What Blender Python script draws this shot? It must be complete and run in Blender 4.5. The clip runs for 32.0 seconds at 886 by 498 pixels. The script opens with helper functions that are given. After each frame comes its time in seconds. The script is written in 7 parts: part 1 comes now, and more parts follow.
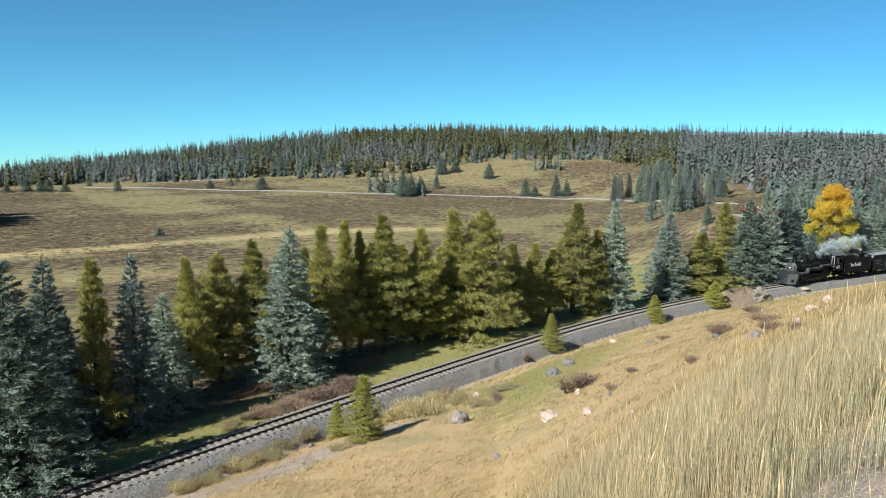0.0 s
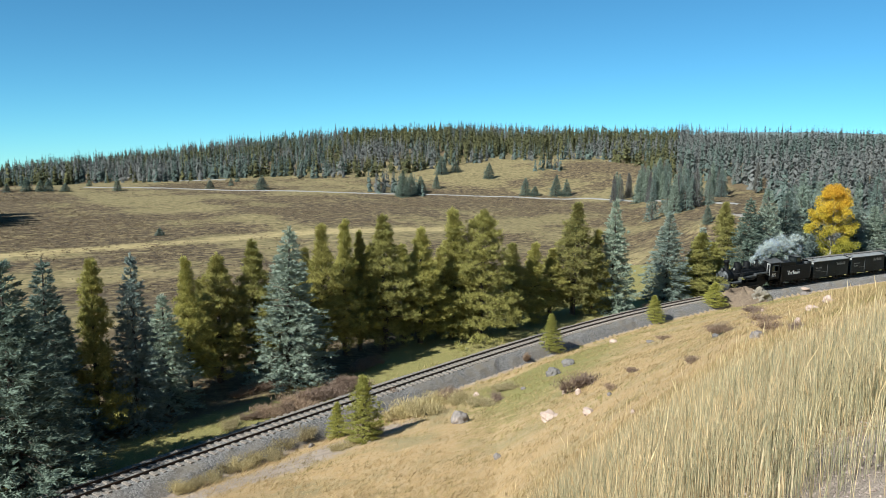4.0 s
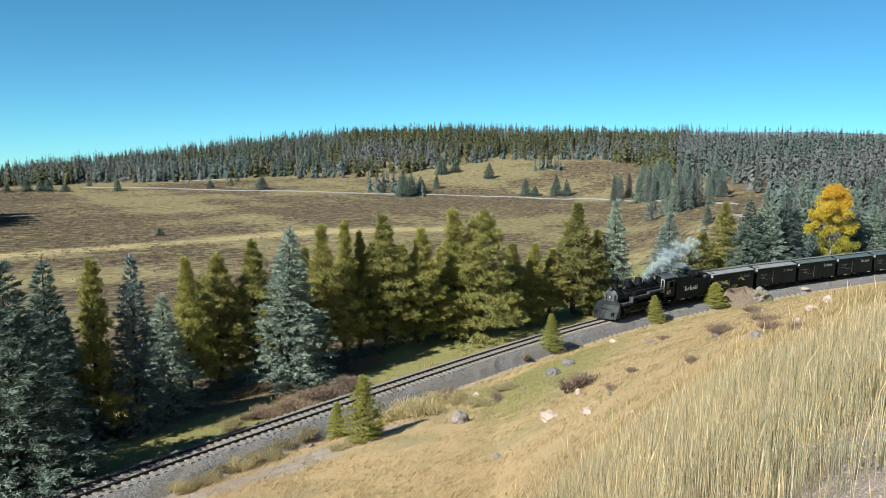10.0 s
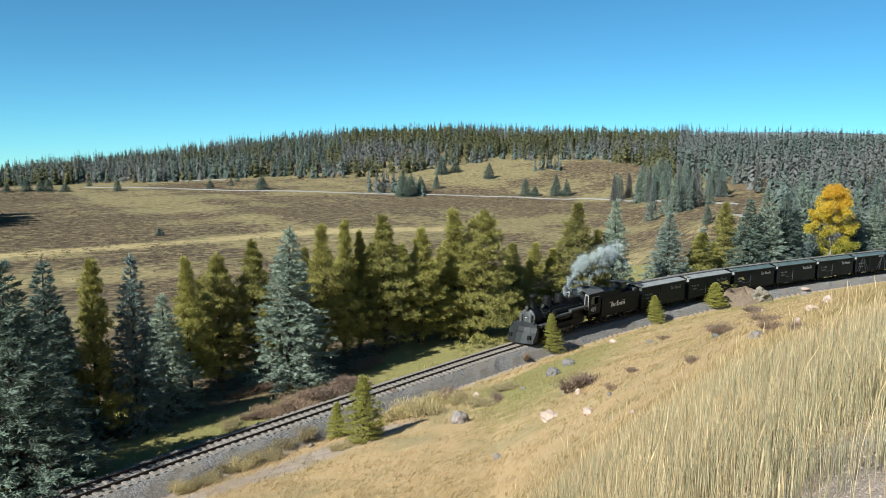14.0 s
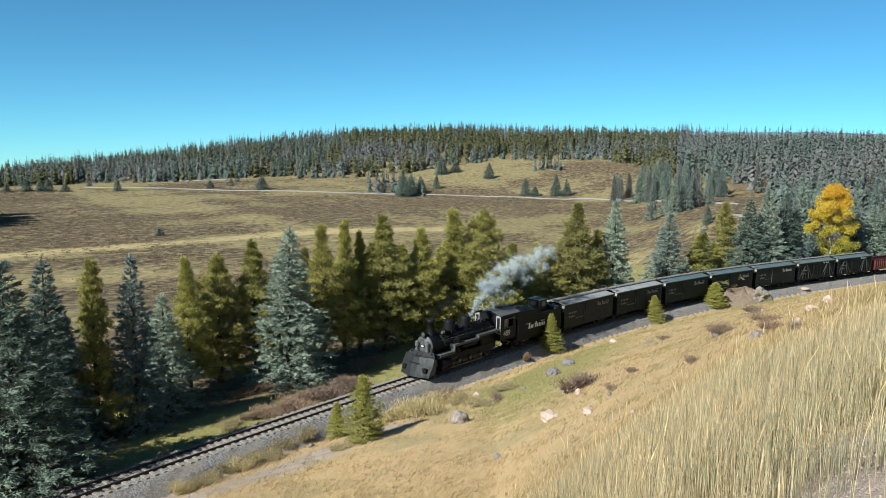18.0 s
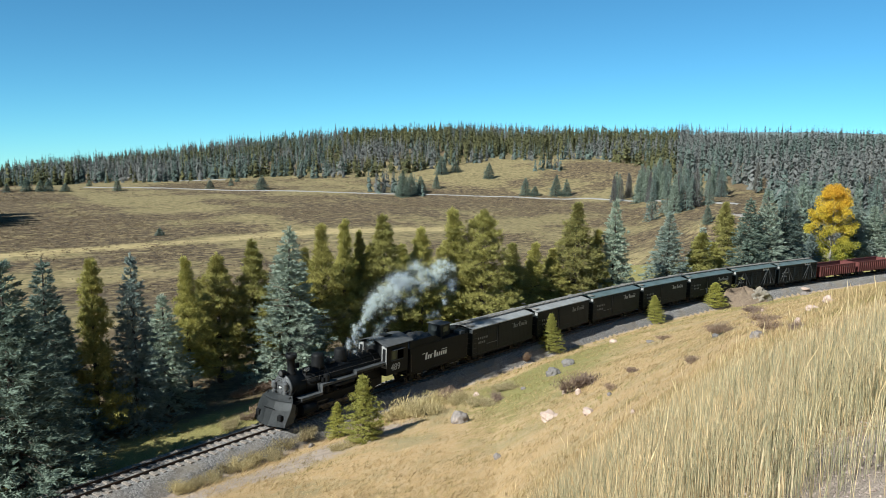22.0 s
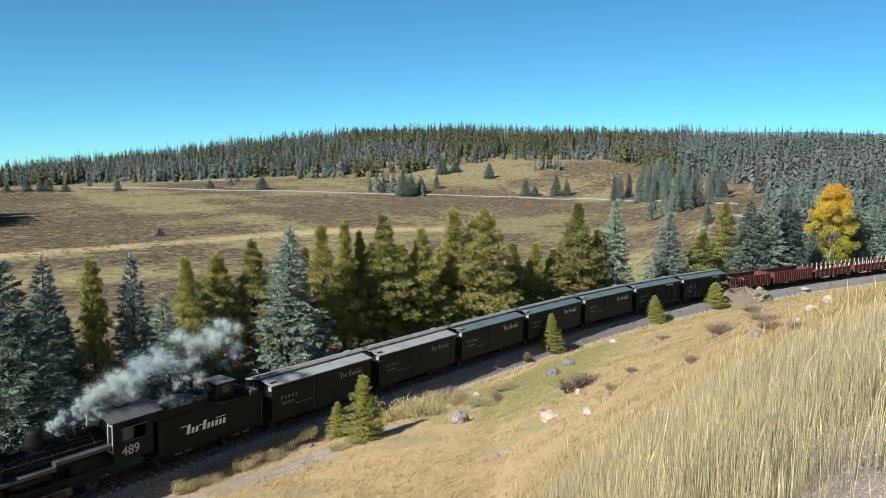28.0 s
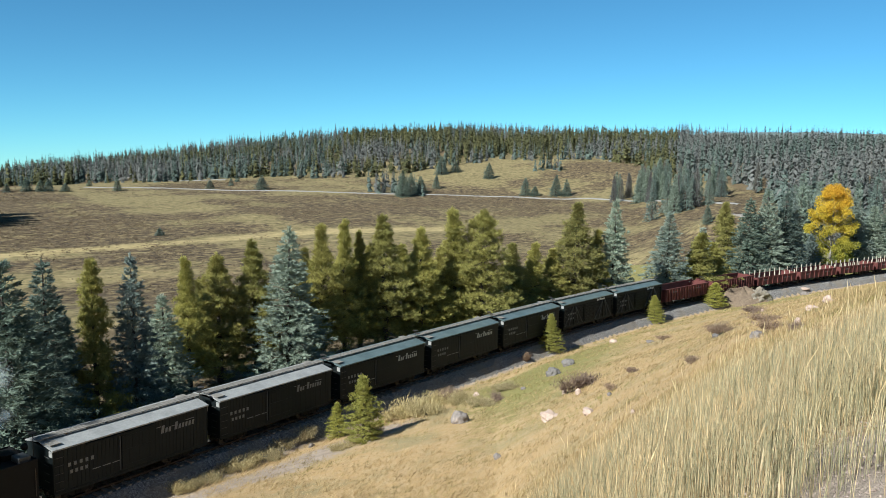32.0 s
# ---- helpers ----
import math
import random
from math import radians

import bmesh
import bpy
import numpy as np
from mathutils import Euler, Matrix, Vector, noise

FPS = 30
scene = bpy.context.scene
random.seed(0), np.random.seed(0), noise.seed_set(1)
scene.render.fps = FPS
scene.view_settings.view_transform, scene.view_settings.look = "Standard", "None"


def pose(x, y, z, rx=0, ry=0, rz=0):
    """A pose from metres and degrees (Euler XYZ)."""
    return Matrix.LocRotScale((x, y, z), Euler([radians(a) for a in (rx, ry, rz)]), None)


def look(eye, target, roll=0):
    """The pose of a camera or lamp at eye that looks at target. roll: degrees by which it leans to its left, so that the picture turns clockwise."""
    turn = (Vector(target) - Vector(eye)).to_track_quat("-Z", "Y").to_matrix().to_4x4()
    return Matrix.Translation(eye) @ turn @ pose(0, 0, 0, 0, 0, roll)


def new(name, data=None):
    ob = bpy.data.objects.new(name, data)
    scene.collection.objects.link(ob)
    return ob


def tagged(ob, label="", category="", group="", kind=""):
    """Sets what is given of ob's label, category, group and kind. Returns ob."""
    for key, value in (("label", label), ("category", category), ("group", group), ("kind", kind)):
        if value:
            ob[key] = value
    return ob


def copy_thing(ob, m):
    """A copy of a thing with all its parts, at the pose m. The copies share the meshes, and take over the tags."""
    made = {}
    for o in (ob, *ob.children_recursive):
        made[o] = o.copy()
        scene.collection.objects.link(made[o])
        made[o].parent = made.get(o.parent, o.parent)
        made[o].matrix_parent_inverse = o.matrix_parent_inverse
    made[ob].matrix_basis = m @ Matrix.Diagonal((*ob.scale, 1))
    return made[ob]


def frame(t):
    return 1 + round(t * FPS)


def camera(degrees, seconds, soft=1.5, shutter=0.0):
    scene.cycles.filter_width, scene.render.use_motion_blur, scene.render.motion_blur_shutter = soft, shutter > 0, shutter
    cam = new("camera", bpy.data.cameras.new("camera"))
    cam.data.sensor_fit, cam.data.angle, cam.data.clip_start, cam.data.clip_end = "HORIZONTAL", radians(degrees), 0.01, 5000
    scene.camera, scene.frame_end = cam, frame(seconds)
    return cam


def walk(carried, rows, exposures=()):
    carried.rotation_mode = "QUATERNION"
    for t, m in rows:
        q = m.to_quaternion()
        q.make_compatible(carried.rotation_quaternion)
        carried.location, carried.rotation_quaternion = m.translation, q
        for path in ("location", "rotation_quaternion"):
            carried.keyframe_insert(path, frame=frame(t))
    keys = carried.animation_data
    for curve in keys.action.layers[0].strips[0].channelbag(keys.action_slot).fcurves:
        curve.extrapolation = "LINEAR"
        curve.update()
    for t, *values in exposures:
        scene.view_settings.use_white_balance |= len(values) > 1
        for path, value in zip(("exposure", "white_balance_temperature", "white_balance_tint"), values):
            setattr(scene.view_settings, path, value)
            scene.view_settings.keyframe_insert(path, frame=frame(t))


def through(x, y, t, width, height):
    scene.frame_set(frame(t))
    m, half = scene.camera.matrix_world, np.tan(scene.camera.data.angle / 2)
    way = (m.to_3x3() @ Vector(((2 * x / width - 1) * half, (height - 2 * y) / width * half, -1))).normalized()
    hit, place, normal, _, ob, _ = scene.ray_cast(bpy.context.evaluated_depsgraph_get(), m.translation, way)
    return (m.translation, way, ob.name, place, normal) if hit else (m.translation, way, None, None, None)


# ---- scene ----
EYE_Z = 22.0
cam = camera(56.96, 32.0, 0.75)
eye = Vector((0.0, 0.0, EYE_Z))
aim = eye + Vector((0.0, math.cos(radians(8.821)), -math.sin(radians(8.821))))
walk(cam, [(0.0, look(eye, aim, 0.698)), (32.0, look(eye, aim, 0.698))], [(0.0, 0.95, 6000, 3), (32.0, 0.95, 6000, 3)])

# ---- sky and sun ----
SUN_AZ, SUN_EL = 227.5, 39.0        # compass bearing from +y, clockwise; height
world = bpy.data.worlds.new("sky")
scene.world = world
world.use_nodes = True
wn = world.node_tree.nodes
sky = wn.new("ShaderNodeTexSky")
sky.sky_type = "NISHITA"
sky.sun_disc = False
sky.sun_elevation = radians(SUN_EL)
sky.sun_rotation = radians(SUN_AZ)
sky.altitude = 3000.0
sky.air_density = 0.8
sky.dust_density = 0.0
sky.ozone_density = 3.0
where = wn.new("ShaderNodeTexCoord")                 # little haze low down: the sky over the hills is that of a steeper look
lift = wn.new("ShaderNodeMapping")
lift.vector_type = "POINT"
lift.inputs["Location"].default_value = (0.0, 0.0, 0.045)
lift.inputs["Scale"].default_value = (1.0, 1.0, 0.9)
world.node_tree.links.new(where.outputs["Generated"], lift.inputs["Vector"])
world.node_tree.links.new(lift.outputs[0], sky.inputs[0])
wn["Background"].inputs[1].default_value = 0.06
tint = wn.new("ShaderNodeMix")       # the thin mountain air: less white than the model gives
tint.data_type, tint.blend_type = "RGBA", "MULTIPLY"
tint.inputs[0].default_value = 1.0
tint.inputs[7].default_value = (0.59, 1.04, 1.05, 1.0)
world.node_tree.links.new(sky.outputs[0], tint.inputs[6])
world.node_tree.links.new(tint.outputs[2], wn["Background"].inputs[0])
sun = new("sun", bpy.data.lights.new("sun", "SUN"))
sun.data.energy = 5.0
sun.data.angle = radians(0.53)
sun.data.color = (1.0, 0.955, 0.89)
sx, sy = math.sin(radians(SUN_AZ)), math.cos(radians(SUN_AZ))
sun.matrix_world = look((sx * 60, sy * 60, 80), (sx * 60 - sx, sy * 60 - sy, 80 - math.tan(radians(SUN_EL))))


# ---- materials ----
def material(name, rough=0.8, metal=0.0, spec=0.3):
    m = bpy.data.materials.new(name)
    m.use_nodes = True
    b = m.node_tree.nodes["Principled BSDF"]
    b.inputs["Roughness"].default_value = rough
    b.inputs["Metallic"].default_value = metal
    b.inputs["Specular IOR Level"].default_value = spec
    return m, m.node_tree.nodes, m.node_tree.links, b


def ramp(nodes, links, src, stops):
    r = nodes.new("ShaderNodeValToRGB")
    while len(r.color_ramp.elements) < len(stops):
        r.color_ramp.elements.new(0.5)
    for e, (p, c) in zip(r.color_ramp.elements, stops):
        e.position = p
        e.color = (*c, 1.0)
    links.new(src, r.inputs[0])
    return r.outputs[0]


def noise_tex(nodes, links, scale, detail=4.0, rough=0.6, vec=None):
    n = nodes.new("ShaderNodeTexNoise")
    n.inputs["Scale"].default_value = scale
    n.inputs["Detail"].default_value = detail
    n.inputs["Roughness"].default_value = rough
    if vec is not None:
        links.new(vec, n.inputs["Vector"])
    return n.outputs["Fac"]


def mix(nodes, links, fac, a, b, blend="MIX"):
    n = nodes.new("ShaderNodeMix")
    n.data_type = "RGBA"
    n.blend_type = blend
    for sock, v in ((n.inputs[0], fac), (n.inputs[6], a), (n.inputs[7], b)):
        if isinstance(v, bpy.types.NodeSocket):
            links.new(v, sock)
        elif isinstance(v, (int, float)):
            sock.default_value = v
        else:
            sock.default_value = (*v, 1.0)
    return n.outputs[2]


def bump(nodes, links, bsdf, height, strength=0.4, dist=0.02):
    n = nodes.new("ShaderNodeBump")
    n.inputs["Strength"].default_value = strength
    n.inputs["Distance"].default_value = dist
    links.new(height, n.inputs["Height"])
    links.new(n.outputs[0], bsdf.inputs["Normal"])


def surface(name, dark, light, scale=6.0, rough=0.8, metal=0.0, spec=0.3, relief=0.3, dist=0.01, wear=None, wear_at=0.62):
    """Two tones over a coarse and a fine noise, with relief, and an optional third tone in worn patches."""
    m, n, l, b = material(name, rough, metal, spec)
    pos = n.new("ShaderNodeTexCoord").outputs["Object"]
    fine = noise_tex(n, l, scale * 6, 5, 0.65, pos)
    coarse = noise_tex(n, l, scale, 3, 0.6, pos)
    c = mix(n, l, 0.5, ramp(n, l, coarse, [(0.3, dark), (0.7, light)]), ramp(n, l, fine, [(0.3, dark), (0.7, light)]))
    if wear:
        w = ramp(n, l, noise_tex(n, l, scale * 0.7, 6, 0.7, pos), [(wear_at, (0, 0, 0)), (wear_at + 0.1, (1, 1, 1))])
        c = mix(n, l, w, c, wear)
    l.new(c, b.inputs["Base Color"])
    if relief:
        bump(n, l, b, fine, relief, dist)
    return m


def foliage(name, dark, light, through=0.25, island=True, patch=None):
    m, n, l, b = material(name, 0.75, 0.0, 0.1)
    if island:
        rnd = n.new("ShaderNodeNewGeometry").outputs["Random Per Island"]
    else:
        rnd = n.new("ShaderNodeObjectInfo").outputs["Random"]
    c = ramp(n, l, rnd, [(0.0, dark), (0.55, tuple((p + q) / 2 for p, q in zip(dark, light))), (1.0, light)])
    own = ramp(n, l, n.new("ShaderNodeObjectInfo").outputs["Random"], [(0.0, (0.78, 0.78, 0.82)), (1.0, (1.15, 1.12, 1.0))])
    c = mix(n, l, 1.0, c, own, "MULTIPLY")
    if patch:                              # whole patches of another tone
        where = n.new("ShaderNodeNewGeometry").outputs["Position"]
        f1 = ramp(n, l, noise_tex(n, l, 0.33, 5, 0.65, where), [(0.47, (0, 0, 0)), (0.62, (0.8, 0.8, 0.8))])
        c = mix(n, l, f1, c, mix(n, l, 1.0, c, patch, "MULTIPLY"))
        f2 = ramp(n, l, noise_tex(n, l, 1.1, 4, 0.6, where), [(0.3, (0.72, 0.72, 0.72)), (0.7, (1.15, 1.15, 1.15))])
        c = mix(n, l, 1.0, c, f2, "MULTIPLY")
    l.new(c, b.inputs["Base Color"])
    t = n.new("ShaderNodeBsdfTranslucent")
    l.new(c, t.inputs[0])
    s = n.new("ShaderNodeMixShader")
    s.inputs[0].default_value = through
    l.new(b.outputs[0], s.inputs[1])
    l.new(t.outputs[0], s.inputs[2])
    l.new(s.outputs[0], n["Material Output"].inputs[0])
    return m


def ground_material():
    """Dry grass with sage, green and bare patches; the shares come from the sheet's attributes."""
    m, n, l, b = material("dry_grass_ground", 0.95, 0.0, 0.1)
    pos = n.new("ShaderNodeNewGeometry").outputs["Position"]

    def attr(name):
        a = n.new("ShaderNodeAttribute")
        a.attribute_name = name
        return a.outputs["Fac"]

    tiny = noise_tex(n, l, 9.0, 6, 0.75, pos)
    small = noise_tex(n, l, 1.3, 6, 0.7, pos)
    wide = noise_tex(n, l, 0.13, 5, 0.62, pos)
    clumps = noise_tex(n, l, 0.42, 7, 0.72, pos)
    straw = ramp(n, l, tiny, [(0.25, (0.17, 0.13, 0.065)), (0.5, (0.43, 0.305, 0.165)), (0.75, (0.60, 0.455, 0.27))])
    straw = mix(n, l, ramp(n, l, small, [(0.4, (0, 0, 0)), (0.62, (1, 1, 1))]), straw, (0.405, 0.27, 0.13))
    straw = mix(n, l, ramp(n, l, noise_tex(n, l, 0.22, 5, 0.65, pos), [(0.5, (0, 0, 0)), (0.68, (0.75, 0.75, 0.75))]), straw, (0.25, 0.215, 0.115))
    green = ramp(n, l, tiny, [(0.3, (0.14, 0.13, 0.045)), (0.7, (0.32, 0.28, 0.11))])
    sage = ramp(n, l, clumps, [(0.40, (0.042, 0.031, 0.021)), (0.5, (0.10, 0.074, 0.045)), (0.62, (0.215, 0.165, 0.085))])
    pale = ramp(n, l, clumps, [(0.35, (0.24, 0.19, 0.09)), (0.65, (0.39, 0.305, 0.155))])
    meadow = ramp(n, l, clumps, [(0.35, (0.105, 0.088, 0.043)), (0.65, (0.265, 0.21, 0.105))])
    bare = ramp(n, l, small, [(0.3, (0.23, 0.18, 0.14)), (0.7, (0.40, 0.325, 0.265))])
    # brown needle litter; its dark tone also paints shade under the tall grass
    litter_and_gap_shade = ramp(n, l, small, [(0.3, (0.06, 0.044, 0.027)), (0.7, (0.19, 0.14, 0.08))])

    def share(name, amount=0.55):
        a = n.new("ShaderNodeMath")
        a.operation = "MULTIPLY_ADD"
        l.new(attr(name), a.inputs[0])
        a.inputs[1].default_value = 1.6
        w = n.new("ShaderNodeMath")
        w.operation = "MULTIPLY"
        l.new(wide if amount > 0.6 else small, w.inputs[0])
        w.inputs[1].default_value = 1.0
        l.new(w.outputs[0], a.inputs[2])
        return ramp(n, l, a.outputs[0], [(0.72, (0, 0, 0)), (1.0, (1, 1, 1))])

    c = mix(n, l, share("green"), straw, green)
    c = mix(n, l, share("meadow", 0.7), c, meadow)
    c = mix(n, l, share("sage", 0.7), c, sage)
    c = mix(n, l, share("pale", 0.7), c, pale)
    c = mix(n, l, share("litter_and_gap_shade"), c, litter_and_gap_shade)
    # far ridge: the blue-grey of distance haze is put into its colour
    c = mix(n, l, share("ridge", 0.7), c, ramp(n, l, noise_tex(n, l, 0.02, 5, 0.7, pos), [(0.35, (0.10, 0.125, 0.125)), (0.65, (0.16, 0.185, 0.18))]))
    c = mix(n, l, share("bare"), c, bare)
    l.new(c, b.inputs["Base Color"])
    bump(n, l, b, tiny, 0.7, 0.12)
    return m


GROUND = ground_material()


def ballast_material():
    m, n, l, b = material("crushed_stone", 0.9, 0.0, 0.2)
    pos = n.new("ShaderNodeNewGeometry").outputs["Position"]
    v = n.new("ShaderNodeTexVoronoi")
    v.inputs["Scale"].default_value = 13.0
    l.new(pos, v.inputs["Vector"])
    rgb = n.new("ShaderNodeSeparateColor")
    l.new(v.outputs["Color"], rgb.inputs[0])
    c = ramp(n, l, rgb.outputs[0], [(0.0, (0.085, 0.08, 0.076)), (0.6, (0.185, 0.172, 0.162)), (1.0, (0.30, 0.28, 0.26))])
    c = mix(n, l, ramp(n, l, noise_tex(n, l, 0.5, 4, 0.6, pos), [(0.45, (0, 0, 0)), (0.7, (1, 1, 1))]), c, (0.19, 0.16, 0.125))
    l.new(c, b.inputs["Base Color"])
    bump(n, l, b, v.outputs["Distance"], 0.7, 0.04)
    return m


BALLAST = ballast_material()
RAIL = surface("rusted_rail_steel", (0.035, 0.022, 0.016), (0.075, 0.05, 0.036), 3, 0.6, 0.3)
RAIL_HEAD = surface("polished_rail_head", (0.16, 0.15, 0.14), (0.3, 0.28, 0.26), 3, 0.35, 0.8)
TIE = surface("weathered_tie_wood", (0.07, 0.055, 0.045), (0.30, 0.26, 0.22), 2.5, 0.9, wear=(0.36, 0.33, 0.29), wear_at=0.66)
BARK = surface("grey_brown_bark", (0.03, 0.024, 0.02), (0.12, 0.095, 0.075), 5, 0.95, relief=0.8, dist=0.03)
DEADWOOD = surface("bleached_deadwood", (0.16, 0.14, 0.12), (0.36, 0.33, 0.29), 5, 0.9)
BLUE_NEEDLES = foliage("blue_spruce_needles", (0.162, 0.202, 0.170), (0.308, 0.364, 0.308), 0.16)
DARK_NEEDLES = foliage("dark_spruce_needles", (0.092, 0.126, 0.10), (0.20, 0.25, 0.205), 0.16)
PINE_NEEDLES = foliage("yellow_green_pine_needles", (0.190, 0.181, 0.054), (0.381, 0.356, 0.112), 0.16)
OLIVE_NEEDLES = foliage("olive_pine_needles", (0.168, 0.162, 0.050), (0.347, 0.314, 0.104), 0.16)


# ---- building helpers ----
def link_mesh(name, verts, faces, mat, parent=None, label="", smooth=False):
    me = bpy.data.meshes.new(name)
    me.from_pydata([tuple(v) for v in verts], [], [tuple(f) for f in faces])
    for k in (mat if isinstance(mat, (list, tuple)) else [mat]):
        me.materials.append(k)
    if smooth:
        me.polygons.foreach_set("use_smooth", [True] * len(me.polygons))
    me.update()
    ob = new(name, me)
    ob.parent = parent
    if label:
        tagged(ob, label)
    return ob


def part(name, bm, mat, parent, label="", smooth=False):
    me = bpy.data.meshes.new(name)
    bm.normal_update()
    bm.to_mesh(me)
    bm.free()
    me.materials.append(mat)
    if smooth:
        me.polygons.foreach_set("use_smooth", [True] * len(me.polygons))
    ob = new(name, me)
    ob.parent = parent
    if label:
        tagged(ob, label)
    return ob


def thing(name, label, category, m=None, group="", kind=""):
    ob = new(name)
    ob.empty_display_size = 0.3
    if m is not None:
        ob.matrix_basis = m
    return tagged(ob, label, category, group, kind)


def box(bm, x0, x1, y0, y1, z0, z1, bevel=0.0):
    r = bmesh.ops.create_cube(bm, size=1.0)
    for v in r["verts"]:
        v.co = Vector((x0 + (v.co.x + 0.5) * (x1 - x0), y0 + (v.co.y + 0.5) * (y1 - y0), z0 + (v.co.z + 0.5) * (z1 - z0)))
    if bevel:
        bmesh.ops.bevel(bm, geom=list({e for v in r["verts"] for e in v.link_edges}), offset=bevel, segments=1, affect="EDGES")
    return bm


def tube(bm, a, b, r0, r1=None, seg=12, caps=True):
    """A round bar from a to b."""
    a, b = Vector(a), Vector(b)
    r1 = r0 if r1 is None else r1
    m = Matrix.Translation((a + b) / 2) @ (b - a).to_track_quat("Z", "Y").to_matrix().to_4x4()
    bmesh.ops.create_cone(bm, cap_ends=caps, segments=seg, radius1=max(r0, 1e-4), radius2=max(r1, 1e-4), depth=(b - a).length, matrix=m)
    return bm


def lathe(bm, profile, seg=20, m=None):
    """Turn a profile of (radius, height) about z."""
    rings = []
    for r, z in profile:
        rings.append([bm.verts.new((max(r, 1e-3) * math.cos(2 * math.pi * i / seg), max(r, 1e-3) * math.sin(2 * math.pi * i / seg), z)) for i in range(seg)])
    for p, q in zip(rings, rings[1:]):
        for i in range(seg):
            bm.faces.new((p[i], p[(i + 1) % seg], q[(i + 1) % seg], q[i]))
    bm.faces.new(rings[0][::-1])
    bm.faces.new(rings[-1])
    if m is not None:
        bmesh.ops.transform(bm, matrix=m, verts=[v for ring in rings for v in ring])
    return bm


def extrude_outline(bm, pts, y0, y1):
    """A plate: an outline in x and z, from y0 to y1."""
    a = [bm.verts.new((x, y0, z)) for x, z in pts]
    b = [bm.verts.new((x, y1, z)) for x, z in pts]
    n = len(pts)
    for i in range(n):
        bm.faces.new((a[i], a[(i + 1) % n], b[(i + 1) % n], b[i]))
    bm.faces.new(a[::-1])
    bm.faces.new(b)
    bmesh.ops.recalc_face_normals(bm, faces=bm.faces[:])
    return bm


# ---- the railway's line ----
DS = 0.5
TS = np.arange(-60.0, 420.0 + DS, DS)


def line_table():
    sc = np.clip(TS, 25.0, 125.0) - 60.0
    k = 0.00168527 + 0.0001018571 * sc + 2.688395e-06 * sc ** 2 - 6.600936e-08 * sc ** 3
    k = np.where(TS > 165.0, -1.0 / 62.0, k)
    k = np.where(TS > 320.0, 0.0, k)
    i0 = int(np.argmin(abs(TS - 60.0)))
    h = np.cumsum(k * DS)
    h += 0.664 - h[i0]
    x = np.cumsum(np.sin(h) * DS)
    y = np.cumsum(np.cos(h) * DS)
    x += 0.682 - x[i0]
    y += 66.708 - y[i0]
    sz = np.clip(TS, -60, 300)
    z = EYE_Z - 18.5213 - 0.03128805 * sz + 3.063827e-05 * sz ** 2
    return x, y, z, h


TX, TY, TZ, TH = line_table()


def on_line(s, side=0.0, up=0.0):
    """A point on the railway: s metres along it, so far towards the hill side, so far over the rail tops."""
    x, y, z, h = (float(np.interp(s, TS, a)) for a in (TX, TY, TZ, TH))
    return Vector((x + side * math.cos(h), y - side * math.sin(h), z + up))


# ---- the lie of the land, all by bearing (degrees from +y to +x) and range from the camera's knoll ----
def smooth01(t):
    t = np.clip(t, 0.0, 1.0)
    return t * t * (3 - 2 * t)


_vis = (TS > -5) & (TS < 168)
L_AZ = np.degrees(np.arctan2(TX, TY))[_vis]
L_R = np.hypot(TX, TY)[_vis]
L_Z = TZ[_vis]
L_Q = np.abs(np.sin(np.arctan2(TX, TY) - TH))[_vis]
_o = np.argsort(L_AZ)
L_AZ, L_R, L_Z, L_Q = L_AZ[_o], L_R[_o], L_Z[_o], L_Q[_o]

AZ_NEAR = (-60, -30, -10, 4, 13.4, 20.3, 25.5, 29.5, 36, 60)
E_NEAR = (-0.52, -0.54, -0.56, -0.503, -0.361, -0.262, -0.207, -0.168, -0.15, -0.13)
AZ_FAR = (-36, -28.5, -20, -11, -5.3, 0.6, 8.5, 13, 16, 19.6, 24.7, 28.5, 36)
Z_FLOOR = (-42, -42, -42, -42, -42, -41.5, -40.5, -38, -33, -29, -27, -27, -28)
R_FLOOR0 = (230, 230, 225, 220, 215, 210, 205, 200, 185, 165, 165, 180, 200)
R_FLOOR1 = (455, 455, 455, 455, 455, 455, 450, 430, 390, 320, 290, 280, 280)
R_WOOD = (560, 560, 590, 620, 620, 620, 600, 570, 500, 380, 330, 320, 320)
E_WOOD = (-0.075, -0.075, -0.072, -0.062, -0.057, -0.048, -0.042, -0.044, -0.052, -0.080, -0.088, -0.090, -0.092)
R_CREST = (860, 860, 860, 860, 860, 850, 840, 830, 800, 740, 700, 690, 690)
E_CREST = (-0.069, -0.064, -0.0505, -0.033, -0.023, -0.016, -0.020, -0.021, -0.021, -0.024, -0.023, -0.023, -0.024)


def wave(x, y, f, seed):
    """Cheap rolling unevenness, about -1 to 1."""
    a = np.sin(x * f + seed) * np.cos(y * f * 1.13 + 1.7 * seed)
    b = np.sin((x * 0.8 + y * 0.6) * f * 2.3 + 2.1 * seed) * 0.5
    c = np.cos((x * 0.5 - y * 0.9) * f * 4.7 + 0.6 * seed) * 0.28
    return (a + b + c) / 1.5


LOOP = (TS > 158) & (TS < 286) & (np.arange(len(TS)) % 4 == 0)
LOOP_X, LOOP_Y, LOOP_Z = TX[LOOP], TY[LOOP], TZ[LOOP] - EYE_Z


def loop_distance(x, y):
    d2 = (np.asarray(x, float)[..., None] - LOOP_X) ** 2 + (np.asarray(y, float)[..., None] - LOOP_Y) ** 2
    i = d2.argmin(-1)
    return np.sqrt(d2.min(-1)), LOOP_Z[i]


